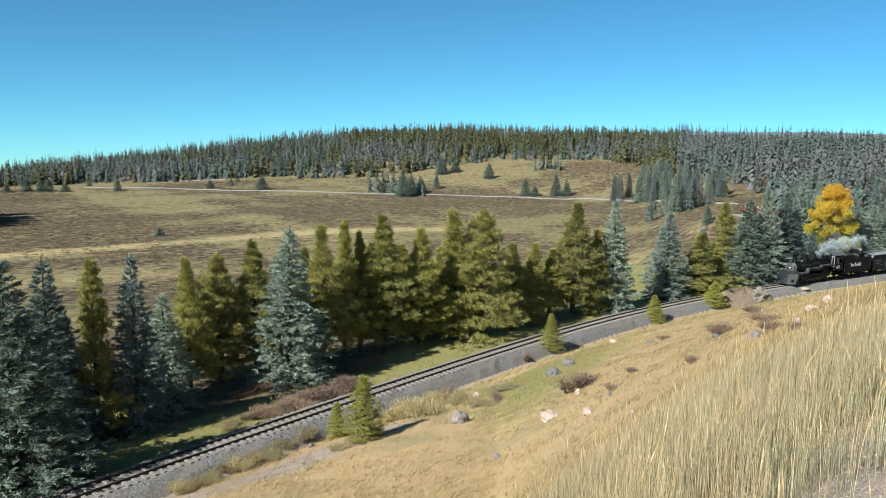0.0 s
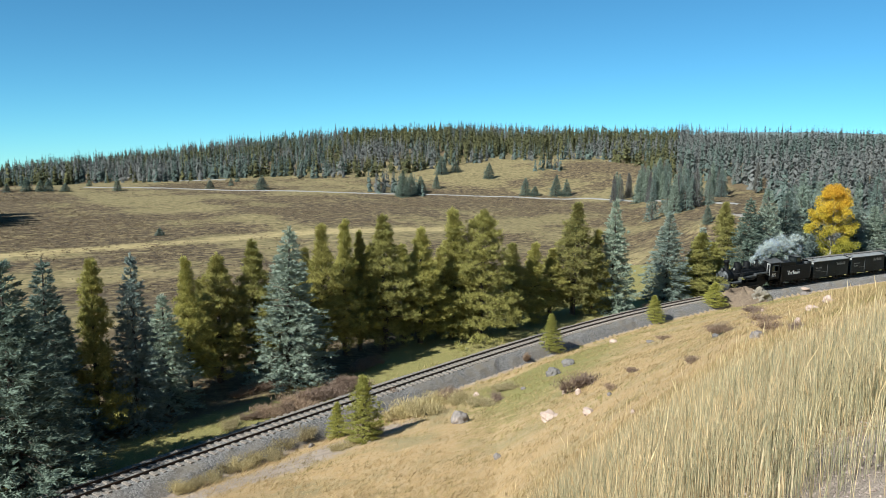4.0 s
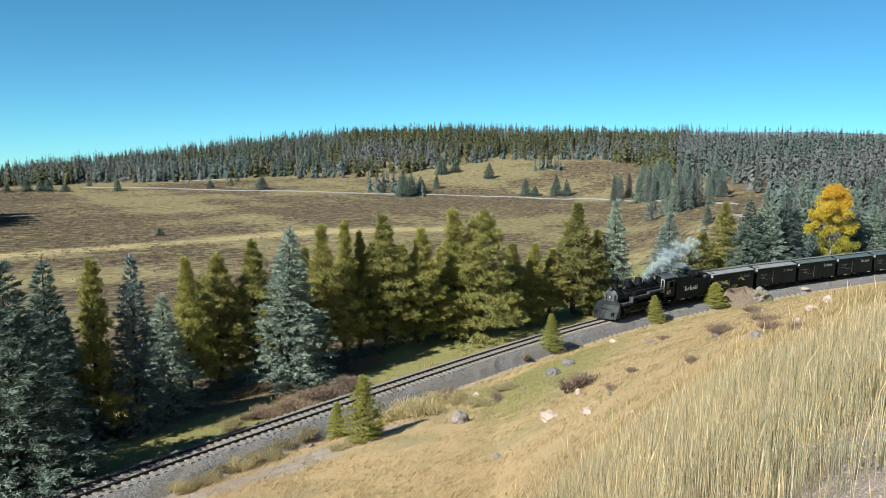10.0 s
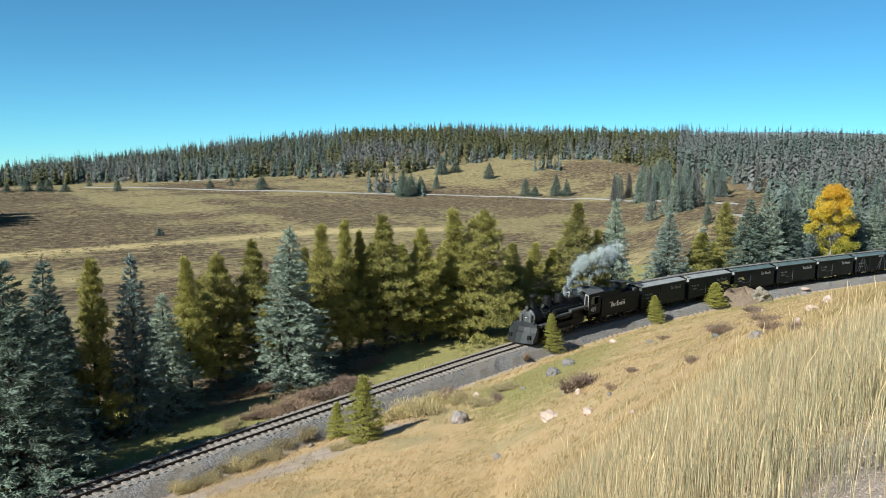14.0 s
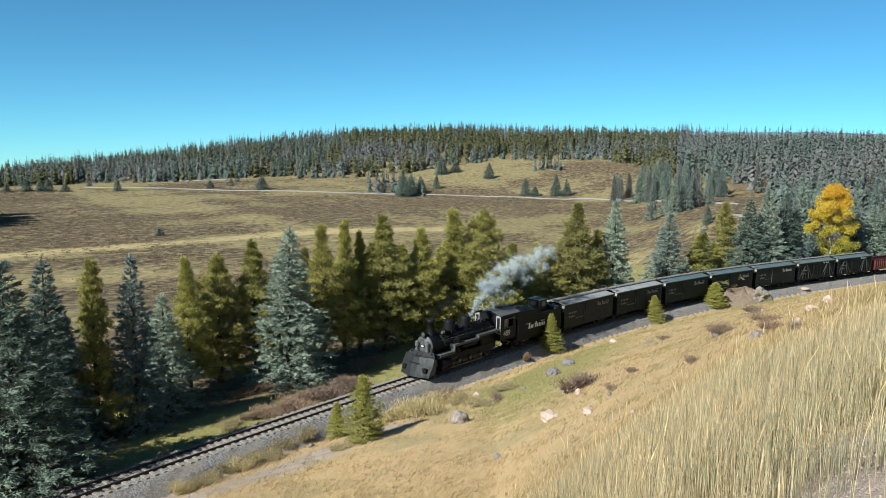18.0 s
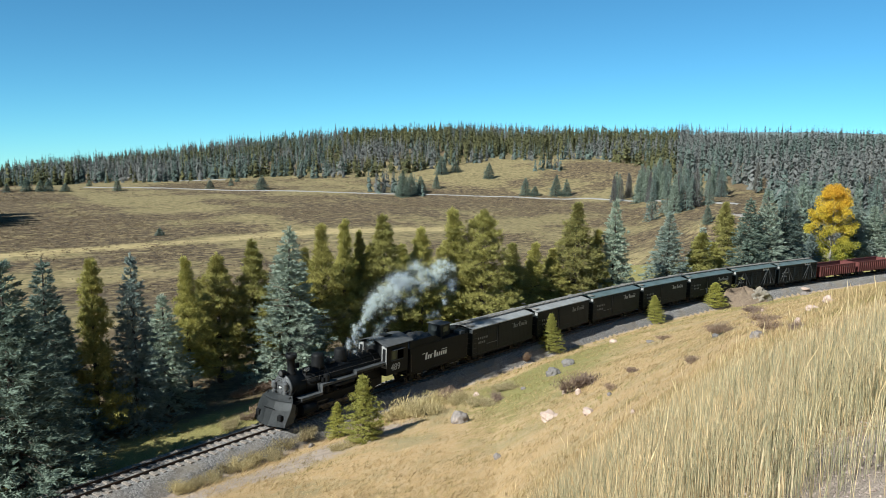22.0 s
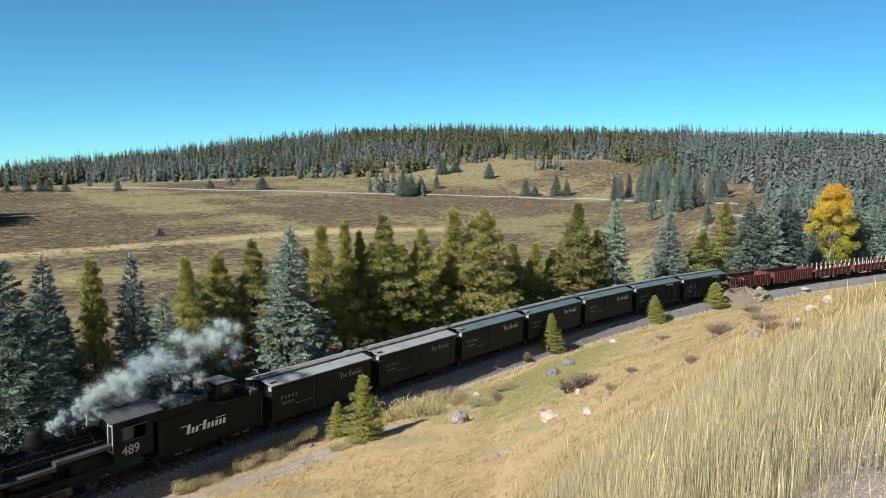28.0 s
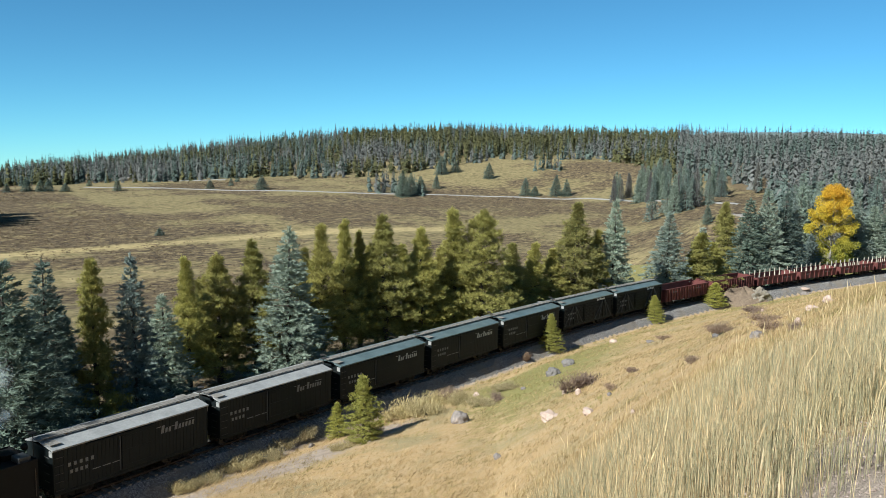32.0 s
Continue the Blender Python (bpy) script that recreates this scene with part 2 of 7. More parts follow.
def with_loop_bank(x, y, r, az, z):
    """The low bank that carries the line where it loops back behind the trees."""
    shape = np.shape(z)
    x, y, r, az, z = (np.atleast_1d(a).astype(float) for a in (x, y, r, az, z))
    pick = (r > 150) & (r < 300) & (az > 10) & (az < 36)
    if pick.any():
        dist, zl = loop_distance(x[pick], y[pick])
        w = smooth01((15.0 - dist) / 12.0)
        z = z.copy()
        z[pick] = z[pick] * (1 - w) + w * (zl - 0.75)
    return z.reshape(shape)


def ground_z(x, y):
    """Height of the ground at x, y (numbers or arrays)."""
    x, y = np.asarray(x, float), np.asarray(y, float)
    r = np.maximum(np.hypot(x, y), 0.3)
    az = np.degrees(np.arctan2(x, y))
    azc = np.clip(az, -60, 42)
    R, zt, q = (np.interp(azc, L_AZ, a) for a in (L_R, L_Z - EYE_Z, L_Q))
    d = (R - r) * q                                   # > 0 on the hill side of the line
    # hill side
    e = np.interp(azc, AZ_NEAR, E_NEAR)
    slope = np.clip(-e - 0.10, 0.05, 0.42)
    z9 = -1.6 - slope * 9.0
    z28 = np.maximum(28.0 * e, z9 - 11.0)
    re = R - 2.6 / q
    near = np.where(r < 9, -1.6 - slope * r, np.where(r < 28, z9 + (z28 - z9) * (r - 9) / 19.0,
                    z28 + (zt - 1.05 - z28) * (r - 28) / np.maximum(re - 28, 1.0)))
    near = near + wave(x, y, 0.35, 1.0) * 0.10 * smooth01((r - 4) / 10) * smooth01((d - 2.6) / 3)
    bed_n = zt - 0.55 - 0.5 * smooth01((d - 1.4) / 1.2)
    near = np.where(d > 2.6, near, bed_n)
    # far side
    u = -d
    zf, r0, r1, rw, ew, rc, ec = (np.interp(np.clip(az, -36, 36), AZ_FAR, a) for a in
                                  (Z_FLOOR, R_FLOOR0, R_FLOOR1, R_WOOD, E_WOOD, R_CREST, E_CREST))
    strip = zt - 0.55 - 0.55 * smooth01((u - 1.4) / 1.6) - 0.025 * np.maximum(u - 3.0, 0.0)
    rb = R + 20.0 / q
    zb = zt - 1.52
    down = zb + (zf - zb) * smooth01((r - rb) / np.maximum(r0 - rb, 5.0)) ** 0.9
    zw, zc = rw * ew, rc * ec
    up1 = zf + (zw - zf) * smooth01((r - r1) / (rw - r1))
    up2 = zw + (zc - zw) * np.sin(np.clip((r - rw) / (rc - rw), 0, 1) * math.pi / 2)
    back = zc - 0.085 * np.maximum(r - rc, 0.0) - 8.0 * smooth01((r - rc) / 150.0)
    ridge = r * np.interp(az, (-40, -20, -11, -3, 8, 14, 18, 24, 40), (-0.10, -0.085, -0.065, -0.045, -0.04, -0.03, -0.0085, -0.0065, -0.010))
    back = back + (ridge - back) * smooth01((r - 1500.0) / 900.0)
    far = np.where(r < rb, strip, np.where(r < r0, down, np.where(r < r1, zf, np.where(r < rw, up1, np.where(r < rc, up2, back)))))
    far = far + smooth01((r - rb) / 60) * (wave(x, y, 0.045, 2.0) * 0.5 + wave(x, y, 0.013, 4.0) * np.clip((r - 300) / 250, 0.3, 2.2))
    far = far + wave(x, y, 0.5, 5.0) * 0.08 * smooth01((u - 3) / 3)
    z = np.where(d > 0, near, far)
    z = with_loop_bank(x, y, r, az, z)
    # behind the camera the hill climbs on gently
    w = smooth01((np.abs(az) - 62.0) / 50.0)
    z = z * (1 - w) + w * (-1.6 + 0.12 * np.minimum(r, 250.0) * np.clip(np.abs(az) / 140.0, 0, 1))
    return z + EYE_Z


def grounded(x, y, up=0.0):
    return Vector((x, y, float(ground_z(x, y)) + up))


# ---- ground sheet ----
def make_ground():
    az = np.unique(np.round(np.concatenate([np.arange(-180, -40, 5), np.arange(-40, -32, 1.0), np.arange(-32, 33, 0.3), np.arange(33, 42, 1.0), np.arange(42, 180, 5)]), 3))
    rr = np.concatenate([np.geomspace(0.5, 22, 46)[:-1], np.geomspace(22, 190, 220)[:-1], np.geomspace(190, 1000, 120)[:-1], np.geomspace(1000, 4800, 26)])
    A, Rr = np.meshgrid(np.radians(az), rr)
    X, Y = np.sin(A) * Rr, np.cos(A) * Rr
    Z = ground_z(X, Y)
    n, k = len(rr), len(az)
    verts = np.stack([X.ravel(), Y.ravel(), Z.ravel()], 1)
    i, j = np.meshgrid(np.arange(n - 1), np.arange(k), indexing="ij")
    j2 = (j + 1) % k
    faces = np.stack([i * k + j, (i + 1) * k + j, (i + 1) * k + j2, i * k + j2], -1).reshape(-1, 4)
    me = bpy.data.meshes.new("ground")
    centre = len(verts)
    verts = np.vstack([verts, [[0, 0, float(Z[0].mean())]]])
    fan = [(int((a + 1) % k), int(a), centre) for a in range(k)]
    me.from_pydata(verts.tolist(), [], faces[:, ::-1].tolist() + fan)
    me.materials.append(GROUND)
    me.polygons.foreach_set("use_smooth", [True] * len(me.polygons))
    # ground cover by bearing and range
    x, y = verts[:, 0], verts[:, 1]
    r = np.hypot(x, y)
    b = np.degrees(np.arctan2(x, y))
    R, q = np.interp(b, L_AZ, L_R), np.interp(b, L_AZ, L_Q)
    d = (R - r) * q
    v = np.where(r > 1, EYE_Z - verts[:, 2], 0) / np.maximum(r, 1) + 0.0035 * wave(x, y, 0.021, 3.0)       # steepness of the sight line
    cover = {}
    cover["bare"] = np.clip(1 - np.abs(d - 2.0) / 1.2, 0, 1) * 0.4 + 0.42 * np.exp(-((d - 5.6 - 0.12 * (b + 10)) / 1.7) ** 2) * smooth01((1 - b) / 6) * smooth01((b + 30) / 8) + 0.6 * smooth01((6.6 - r) / 1.6) * smooth01((b - 22) / 5) * smooth01((80 - b) / 25)
    cover["green"] = np.where(d > 0, 0.40 * smooth01((26 - d + 6 * np.sin(x * 0.21)) / 26.0) * smooth01((d - 3.5) / 3) * smooth01((b + 4) / 10), 0.36 * smooth01((60 + d) / 30))
    wood = smooth01((r - np.interp(b, AZ_FAR, R_WOOD) - 10) / 40) * np.where((b > -1) & (b < 13), smooth01((r - 615) / 60), 1.0)
    # litter under trees; the r < 14 term paints dark gaps between grass stems
    cover["litter_and_gap_shade"] = 0.5 * wood + 0.22 * smooth01((14 - r) / 3) * smooth01((b + 10) / 8) * smooth01((80 - b) / 30) + 0.5 * smooth01((-d - np.interp(b, (-6, 2), (4.5, 11))) / 5) * smooth01((50 + d) / 18) * (b < 12)
    pale = np.exp(-((v - 0.131 + 0.0007 * b) / 0.0042) ** 2) * (0.25 + 0.75 * smooth01((6 - b) / 7)) + 0.42 * np.exp(-((v - 0.178) / 0.010) ** 2) * smooth01((2 - b) / 6) + 0.3 * np.exp(-((v - 0.078) / 0.006) ** 2) * smooth01((-3 - b) / 5)
    pale = pale + 0.55 * np.exp(-((v - 0.165) / 0.03) ** 2) * np.exp(-((b - 13.0) / 2.0) ** 2)
    pale = pale * (0.85 + 0.3 * wave(x, y, 0.031, 1.5) + 0.12 * wave(x, y, 0.13, 2.5))
    streak = np.exp(-((v - 0.105 + 0.0009 * b) / 0.0022) ** 2) * (b < -12) + np.exp(-((v - 0.146 + 0.0004 * b) / 0.002) ** 2) * (b < -8)
    pale = pale + 0.4 * streak
    far = smooth01((-d - 30) / 30)
    cover["meadow"] = far * 0.5
    # share of the painted haze tint, from 1100 m outwards
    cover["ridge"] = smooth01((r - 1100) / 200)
    cover["pale"] = far * np.clip(0.52 * pale - 0.05, 0, 1) * smooth01((600 - r) / 80)
    cover["sage"] = far * np.clip(0.30 + 0.28 * wave(x, y, 0.024, 8.0) + 0.16 * wave(x, y, 0.09, 3.0) - 0.3 * pale, 0, 1) * smooth01((620 - r) / 120)
    for name, val in cover.items():
        me.attributes.new(name, "FLOAT", "POINT").data.foreach_set("value", np.asarray(val, np.float32))
    me.update()
    return tagged(new("ground", me), "dry autumn hillside and sagebrush valley floor", "ground", kind="structure")


make_ground()


def make_track():
    track = thing("railway_track", "narrow-gauge railway track on grey crushed-stone ballast", "railway track", kind="structure")
    ss = np.arange(-30.0, 285.0, 1.0)
    prof = [(-2.6, -1.2), (-1.7, -0.42), (-1.2, -0.2), (-0.4, -0.185), (0.4, -0.185), (1.2, -0.2), (1.7, -0.5), (2.45, -1.15)]
    verts, faces = [], []
    for s in ss:
        for k, (w, h) in enumerate(prof):
            jig = 0.0 if k in (0, 7) else 0.03
            verts.append(on_line(s, w + random.uniform(-2, 2) * jig, h + random.uniform(-1, 1) * jig))
    n = len(prof)
    for i in range(len(ss) - 1):
        for k in range(n - 1):
            faces.append((i * n + k, i * n + k + 1, (i + 1) * n + k + 1, (i + 1) * n + k))
    link_mesh("ballast", verts, [f[::-1] for f in faces], BALLAST, track, "grey crushed-stone ballast bed")
    sect = [(-0.06, -0.15), (0.06, -0.15), (0.06, -0.135), (0.012, -0.12), (0.012, -0.035), (0.034, -0.028), (0.034, -0.004), (0.026, 0.0),
            (-0.026, 0.0), (-0.034, -0.004), (-0.034, -0.028), (-0.012, -0.035), (-0.012, -0.12), (-0.06, -0.135)]
    for side in (0.457 + 0.03, -0.457 - 0.03):
        verts, faces, slots = [], [], []
        n = len(sect)
        for s in ss:
            for w, h in sect:
                verts.append(on_line(s, side + w, h))
        for i in range(len(ss) - 1):
            for k in range(n):
                faces.append((i * n + k, i * n + (k + 1) % n, (i + 1) * n + (k + 1) % n, (i + 1) * n + k))
                slots.append(1 if k == 7 else 0)
        rail = link_mesh("rail", verts, faces, [RAIL, RAIL_HEAD], track, "rust-brown steel rail")
        rail.data.polygons.foreach_set("material_index", slots)
    bm = box(bmesh.new(), -1.12, 1.12, -0.11, 0.11, -0.16, 0.0, 0.015)
    tie = part("tie", bm, TIE, track)
    me = tie.data
    first = True
    for i in range(290):
        s = 12.0 + i * 0.58
        ob = tie if first else new("tie", me)
        first = False
        ob.parent = track
        h = float(np.interp(s, TS, TH))
        p = on_line(s, random.uniform(-0.09, 0.09), -0.115 + random.uniform(-0.015, 0.01))
        ob.matrix_basis = Matrix.Translation(p) @ Euler((0, 0, -h + random.uniform(-0.03, 0.03))).to_matrix().to_4x4()
    return track


make_track()


# ---- conifers ----
def sprays_to_mesh(name, base, way, length, width, rng, mat, parent):
    """Needle sprays: kite-shaped leaves from base along way, rolled at random."""
    k = len(base)
    side = np.cross(way, rng.normal(size=(k, 3)))
    side /= np.linalg.norm(side, axis=1)[:, None] + 1e-9
    a = base
    b = base + way * (length * 0.55)[:, None] + side * width[:, None]
    c = base + way * length[:, None]
    dd = base + way * (length * 0.45)[:, None] - side * width[:, None]
    verts = np.stack([a, b, c, dd], 1).reshape(-1, 3)
    faces = np.arange(4 * k).reshape(-1, 4)
    me = bpy.data.meshes.new(name)
    me.from_pydata(verts.tolist(), [], faces.tolist())
    me.materials.append(mat)
    ob = new(name, me)
    ob.parent = parent
    return ob


def needles_to_mesh(name, base, way, length, width, rng, mat, parent, face, even=0.55):
    """Fine needle shoots: slim three-cornered leaves, a little turned towards the outside of the crown."""
    k = len(base)
    side = np.cross(way, rng.normal(size=(k, 3)) * (1 - even) + face * even * 1.6)
    side *= (width / (np.linalg.norm(side, axis=1) + 1e-9))[:, None]
    root = base + way * (length * 0.12)[:, None]
    verts = np.stack([root - side, root + side, base + way * length[:, None]], 1).reshape(-1, 3)
    me = bpy.data.meshes.new(name)
    me.from_pydata(verts.tolist(), [], np.arange(3 * k).reshape(-1, 3).tolist())
    me.materials.append(mat)
    ob = new(name, me)
    ob.parent = parent
    return ob


def unit_rows(a):
    return a / (np.linalg.norm(a, axis=1)[:, None] + 1e-9)


def conifer(name, label, mat, seed, form="spruce", fine=1.0, group="", wide=2.0):
    """A 10 m tree, half-width 2 m: a tapered trunk with limbs, and a crown of twigs set with needle shoots."""
    rng = np.random.default_rng(seed)
    tree = thing(name, label, "tree", group=group)
    H, RM = 10.0, wide
    spruce, young = form == "spruce", form == "young"
    bm = bmesh.new()
    lean = rng.normal(0, 0.12, 2)
    pts = [Vector((lean[0] * t * t, lean[1] * t * t, H * t - 0.3 * (t == 0))) for t in (0, 0.15, 0.35, 0.6, 0.85, 1.0)]
    rad = [0.20, 0.15, 0.12, 0.08, 0.04, 0.012]
    for i in range(5):
        tube(bm, pts[i], pts[i + 1], rad[i], rad[i + 1], 7, False)
    B, W, Ln, Wd = [], [], [], []
    big = fine ** -0.45
    coarse = fine < 0.2
    z = 0.25 if spruce else (0.3 if young else rng.uniform(0.7, 1.5))
    gap = (0.28 if spruce else 0.36 if not young else 0.45) * (1.55 if coarse else 1.0)
    tilt = rng.uniform(0, 6.28)
    while z < H * 0.985:
        f = z / H
        if spruce:
            env = 1.28 * RM * (1.0 - f) ** 0.92 * (0.93 + 0.07 * math.sin(17 * f + seed))
            nb = int(rng.integers(10, 13) * (0.75 if coarse else 1.0)) if f < 0.8 else 6
        elif young:
            env = 1.0 * RM * min(1.0, 0.75 + 0.9 * f) * (1 - f) ** 0.8
            nb = int(rng.integers(9, 12))
        else:
            env = 1.28 * RM * min(1.0, 0.62 + 1.5 * f) * (1.0 - f) ** 0.92 * (0.84 + 0.2 * math.sin(7.5 * f + seed * 1.7) + 0.1 * math.sin(31 * f + seed))
            nb = int(rng.integers(8, 11))
        a0 = rng.uniform(0, 6.28)
        for i in range(nb):
            a = a0 + 6.283 * i / nb + rng.normal(0, 0.25)
            L = max(0.13, env * rng.uniform(0.72, 1.12 if spruce else 1.18))
            if not spruce:
                L *= 1 + 0.14 * math.sin(a * 2 + tilt + 5.0 * f)                 # lopsided
                if rng.random() < 0.22:
                    L *= rng.choice([0.5, 0.65, 1.25])
            elif rng.random() < 0.12:
                L *= rng.choice([0.7, 1.12])
            rise = (-0.20 + 0.80 * f) if spruce else (0.0 + 1.05 * f + rng.normal(0, 0.18))
            way = np.array([math.cos(a), math.sin(a), rise])
            way /= np.linalg.norm(way)
            perp = np.array([-way[1], way[0], 0.0])
            root = np.array([lean[0] * f * f, lean[1] * f * f, z + rng.normal(0, 0.07)])
            if L > 0.9 and rng.random() < 0.6:
                tube(bm, root, root + way * L * 0.8, 0.028, 0.008, 3, False)
            if spruce:                                        # flat fans of side twigs, hanging a little, turned up at the tip
                nt, m = 3 + int(L * 5.5), max(1, int(round(10.0 * fine)))
                t = rng.uniform(0.22, 1.0, nt) ** 0.75
                start = root + way * (t * L)[:, None] + np.stack([np.zeros(nt), np.zeros(nt), L * (0.16 * t ** 3 - 0.20 * t * t)], 1)
                twig = way * 0.75 + perp * (rng.choice([-1, 1], nt) * rng.uniform(0.1, 1.0, nt))[:, None] + np.stack([np.zeros(nt), np.zeros(nt), rng.uniform(-0.30, 0.35, nt)], 1)
                twig = unit_rows(twig)
                tl = (0.16 + 0.26 * L * (1.1 - t)) * rng.uniform(0.7, 1.2, nt)
                k = np.repeat(np.arange(nt), m)
                p = start[k] + twig[k] * (tl[k] * rng.uniform(0.0, 1.0, nt * m))[:, None] + rng.normal(0, 0.025, (nt * m, 3))
                dirs = twig[k] + rng.normal(0, 0.42, (nt * m, 3)) + [0, 0, 0.22]
                ln = rng.uniform(0.13, 0.25, nt * m) * big
                wd = rng.uniform(0.014, 0.026, nt * m) * big * (2.4 if coarse else 1.15)
            else:                                             # round tufts, most towards the branch's end
                nt, m = 2 + int(L * (2.7 if not young else 2.0)), max(2, int((40 if young else 38) * fine))
                tt = rng.uniform(0.30, 1.0, nt) ** 0.55
                tt[0] = 1.0
                mid = root + way * (tt * L)[:, None] + perp * (rng.normal(0, 0.24, nt) * L * tt)[:, None] + rng.normal(0, 0.07, (nt, 3))
                size = rng.uniform(0.15, 0.30, nt) * (1.15 if young else 1.0)
                k = np.repeat(np.arange(nt), m)
                out = unit_rows(rng.normal(size=(nt * m, 3)))
                p = mid[k] + out * (size[k] * rng.uniform(0.1, 0.85, nt * m))[:, None]
                dirs = out * 0.7 + way * 0.35 + [0, 0, 1.3 if young else 0.5]
                ln = rng.uniform(0.13, 0.24, nt * m) * big
                wd = rng.uniform(0.013, 0.024, nt * m) * big * 1.15
            B.append(p), W.append(unit_rows(dirs)), Ln.append(ln), Wd.append(wd)
        m = ((44 if spruce else 40) if fine > 0.5 else 18) if f < 0.82 and (spruce or young or f > 0.14) else 4                                  # thick inner shoots round the trunk
        a = rng.uniform(0, 6.283, m)
        rad = env * rng.uniform(0.02, 0.5, m)
        B.append(np.stack([rad * np.cos(a), rad * np.sin(a), z + rng.normal(0, 0.15, m)], 1))
        d_ = np.stack([np.cos(a), np.sin(a), rng.normal(0.1, 0.5, m)], 1) + rng.normal(0, 0.3, (m, 3))
        W.append(unit_rows(d_)), Ln.append(np.full(m, 0.10 + 0.26 * env / RM)), Wd.append(np.full(m, 0.03 + 0.08 * env / RM))
        z += gap * rng.uniform(0.75, 1.2)
    m = 50
    p = np.stack([lean[0] + rng.normal(0, 0.04, m), lean[1] + rng.normal(0, 0.04, m), rng.uniform(H * 0.93, H * 1.0, m)], 1)
    B.append(p), W.append(unit_rows(rng.normal(0, 0.35, (m, 3)) + [0, 0, 1])), Ln.append(np.full(m, 0.24)), Wd.append(np.full(m, 0.03))
    part("trunk", bm, BARK, tree)
    B = np.vstack(B)
    face = B * [1, 1, 0] / (np.linalg.norm(B[:, :2], axis=1)[:, None] + 0.05) + [0, 0, 0.4 if spruce else 0.5]
    needles_to_mesh("crown", B, np.vstack(W), np.concatenate(Ln), np.concatenate(Wd), rng, mat, tree, face)
    return tree


def plant(model, x, y, height, half, turn=0.0, label=""):
    """A copy of a 10 m model, standing at x, y."""
    g = grounded(x, y, -0.05)
    ob = copy_thing(model, Matrix.Identity(4))
    ob.matrix_basis = Matrix.Translation(g) @ Euler((0, 0, turn)).to_matrix().to_4x4() @ Matrix.Diagonal((half / 2.0, half / 2.0, height / 10.0, 1.0))
    if label:
        tagged(ob, label)
    return ob


YOUNG_NEEDLES = foliage("young_pine_needles", (0.25, 0.245, 0.055), (0.47, 0.455, 0.125), 0.2)
ROW = "conifers beside the track"
MODELS = {
    "B": [conifer("blue_spruce_tree", "silvery blue spruce beside the railway track", BLUE_NEEDLES, s, "spruce", 1.15, ROW) for s in (1, 2, 3)],
    "D": [conifer("spruce_tree", "dark green spruce beside the railway track", DARK_NEEDLES, s, "spruce", 1.15, ROW) for s in (4, 5)],
    "P": [conifer("pine_tree", "yellow-green pine beside the railway track", PINE_NEEDLES, s, "pine", 1.2, ROW) for s in (6, 7, 8)],
    "W": [conifer("pine_tree", "broad bushy yellow-green pine beside the railway track", PINE_NEEDLES, 12, "pine", 1.0, ROW, 3.6)],
    "Y": [conifer("pine_sapling", "young bright green pine beside the ballast", YOUNG_NEEDLES, s, "young", 0.9, "young pines beside the ballast") for s in (17, 18)],
    "O": [conifer("pine_tree", "olive green pine beside the railway track", OLIVE_NEEDLES, s, "pine", 1.1, ROW) for s in (9, 10, 11)],
    "b": [conifer("blue_spruce_tree", "silvery blue spruce beside the railway track", BLUE_NEEDLES, s, "spruce", 0.75, ROW) for s in (21, 22)],
    "d": [conifer("spruce_tree", "dark green spruce beside the railway track", DARK_NEEDLES, s, "spruce", 0.75, ROW) for s in (23, 24)],
    "p": [conifer("pine_tree", "yellow-green pine beside the railway track", PINE_NEEDLES, s, "pine", 0.75, ROW) for s in (25, 26)],
    "o": [conifer("pine_tree", "olive green pine beside the railway track", OLIVE_NEEDLES, s, "pine", 0.75, ROW) for s in (27, 28)],
}
for k_ in ("F", "G"):
    MODELS[k_] = [conifer("spruce_tree", "lone dark spruce on the open valley floor" if k_ == "F" else "lone olive pine on the open slope", DARK_NEEDLES if k_ == "F" else OLIVE_NEEDLES, s, "spruce", 0.34, "scattered trees in the valley") for s in (14, 15)]
used = set()


def tree(kind, x, y, height, half):
    k = int(abs(x * 7.3 + y * 3.1)) % len(MODELS[kind])
    model = MODELS[kind][k]
    turn = (x * 1.7 + y * 0.9) % 6.28
    half = half / 1.8 if kind == "W" else half
    if (kind, k) not in used:
        used.add((kind, k))
        model.matrix_basis = Matrix.Translation(grounded(x, y, -0.05)) @ Euler((0, 0, turn)).to_matrix().to_4x4() @ Matrix.Diagonal((half / 2.0, half / 2.0, height / 10.0, 1.0))
        return model
    return plant(model, x, y, height, half, turn)

tree("D", -23.0, 42.1, 13.0, 3.93)
tree("D", -24.1, 48.2, 12.1, 2.83)
tree("P", -22.5, 51.2, 11.7, 2.23)
tree("B", -20.4, 52.5, 11.9, 2.24)
tree("B", -20.0, 57.2, 8.5, 2.44)
tree("P", -19.4, 60.7, 10.6, 2.31)
tree("O", -17.8, 63.5, 10.6, 2.99)
tree("P", -15.3, 65.2, 11.5, 2.95)
tree("B", -12.4, 64.2, 12.7, 3.55)
tree("O", -10.4, 69.4, 12.4, 2.89)
tree("P", -8.9, 72.6, 12.4, 2.63)
tree("P", -7.7, 74.4, 11.4, 2.15)
tree("P", -5.3, 74.6, 12.9, 3.38)
tree("P", -2.1, 77.8, 11.5, 3.17)
tree("p", 1.3, 81.3, 12.9, 3.31)
tree("W", 3.9, 81.5, 12.7, 5.81)
tree("p", 7.5, 87.0, 9.0, 2.99)
tree("p", 9.8, 89.1, 8.7, 2.66)
tree("o", 12.3, 91.5, 7.9, 2.90)
tree("o", 15.2, 93.2, 13.1, 3.88)
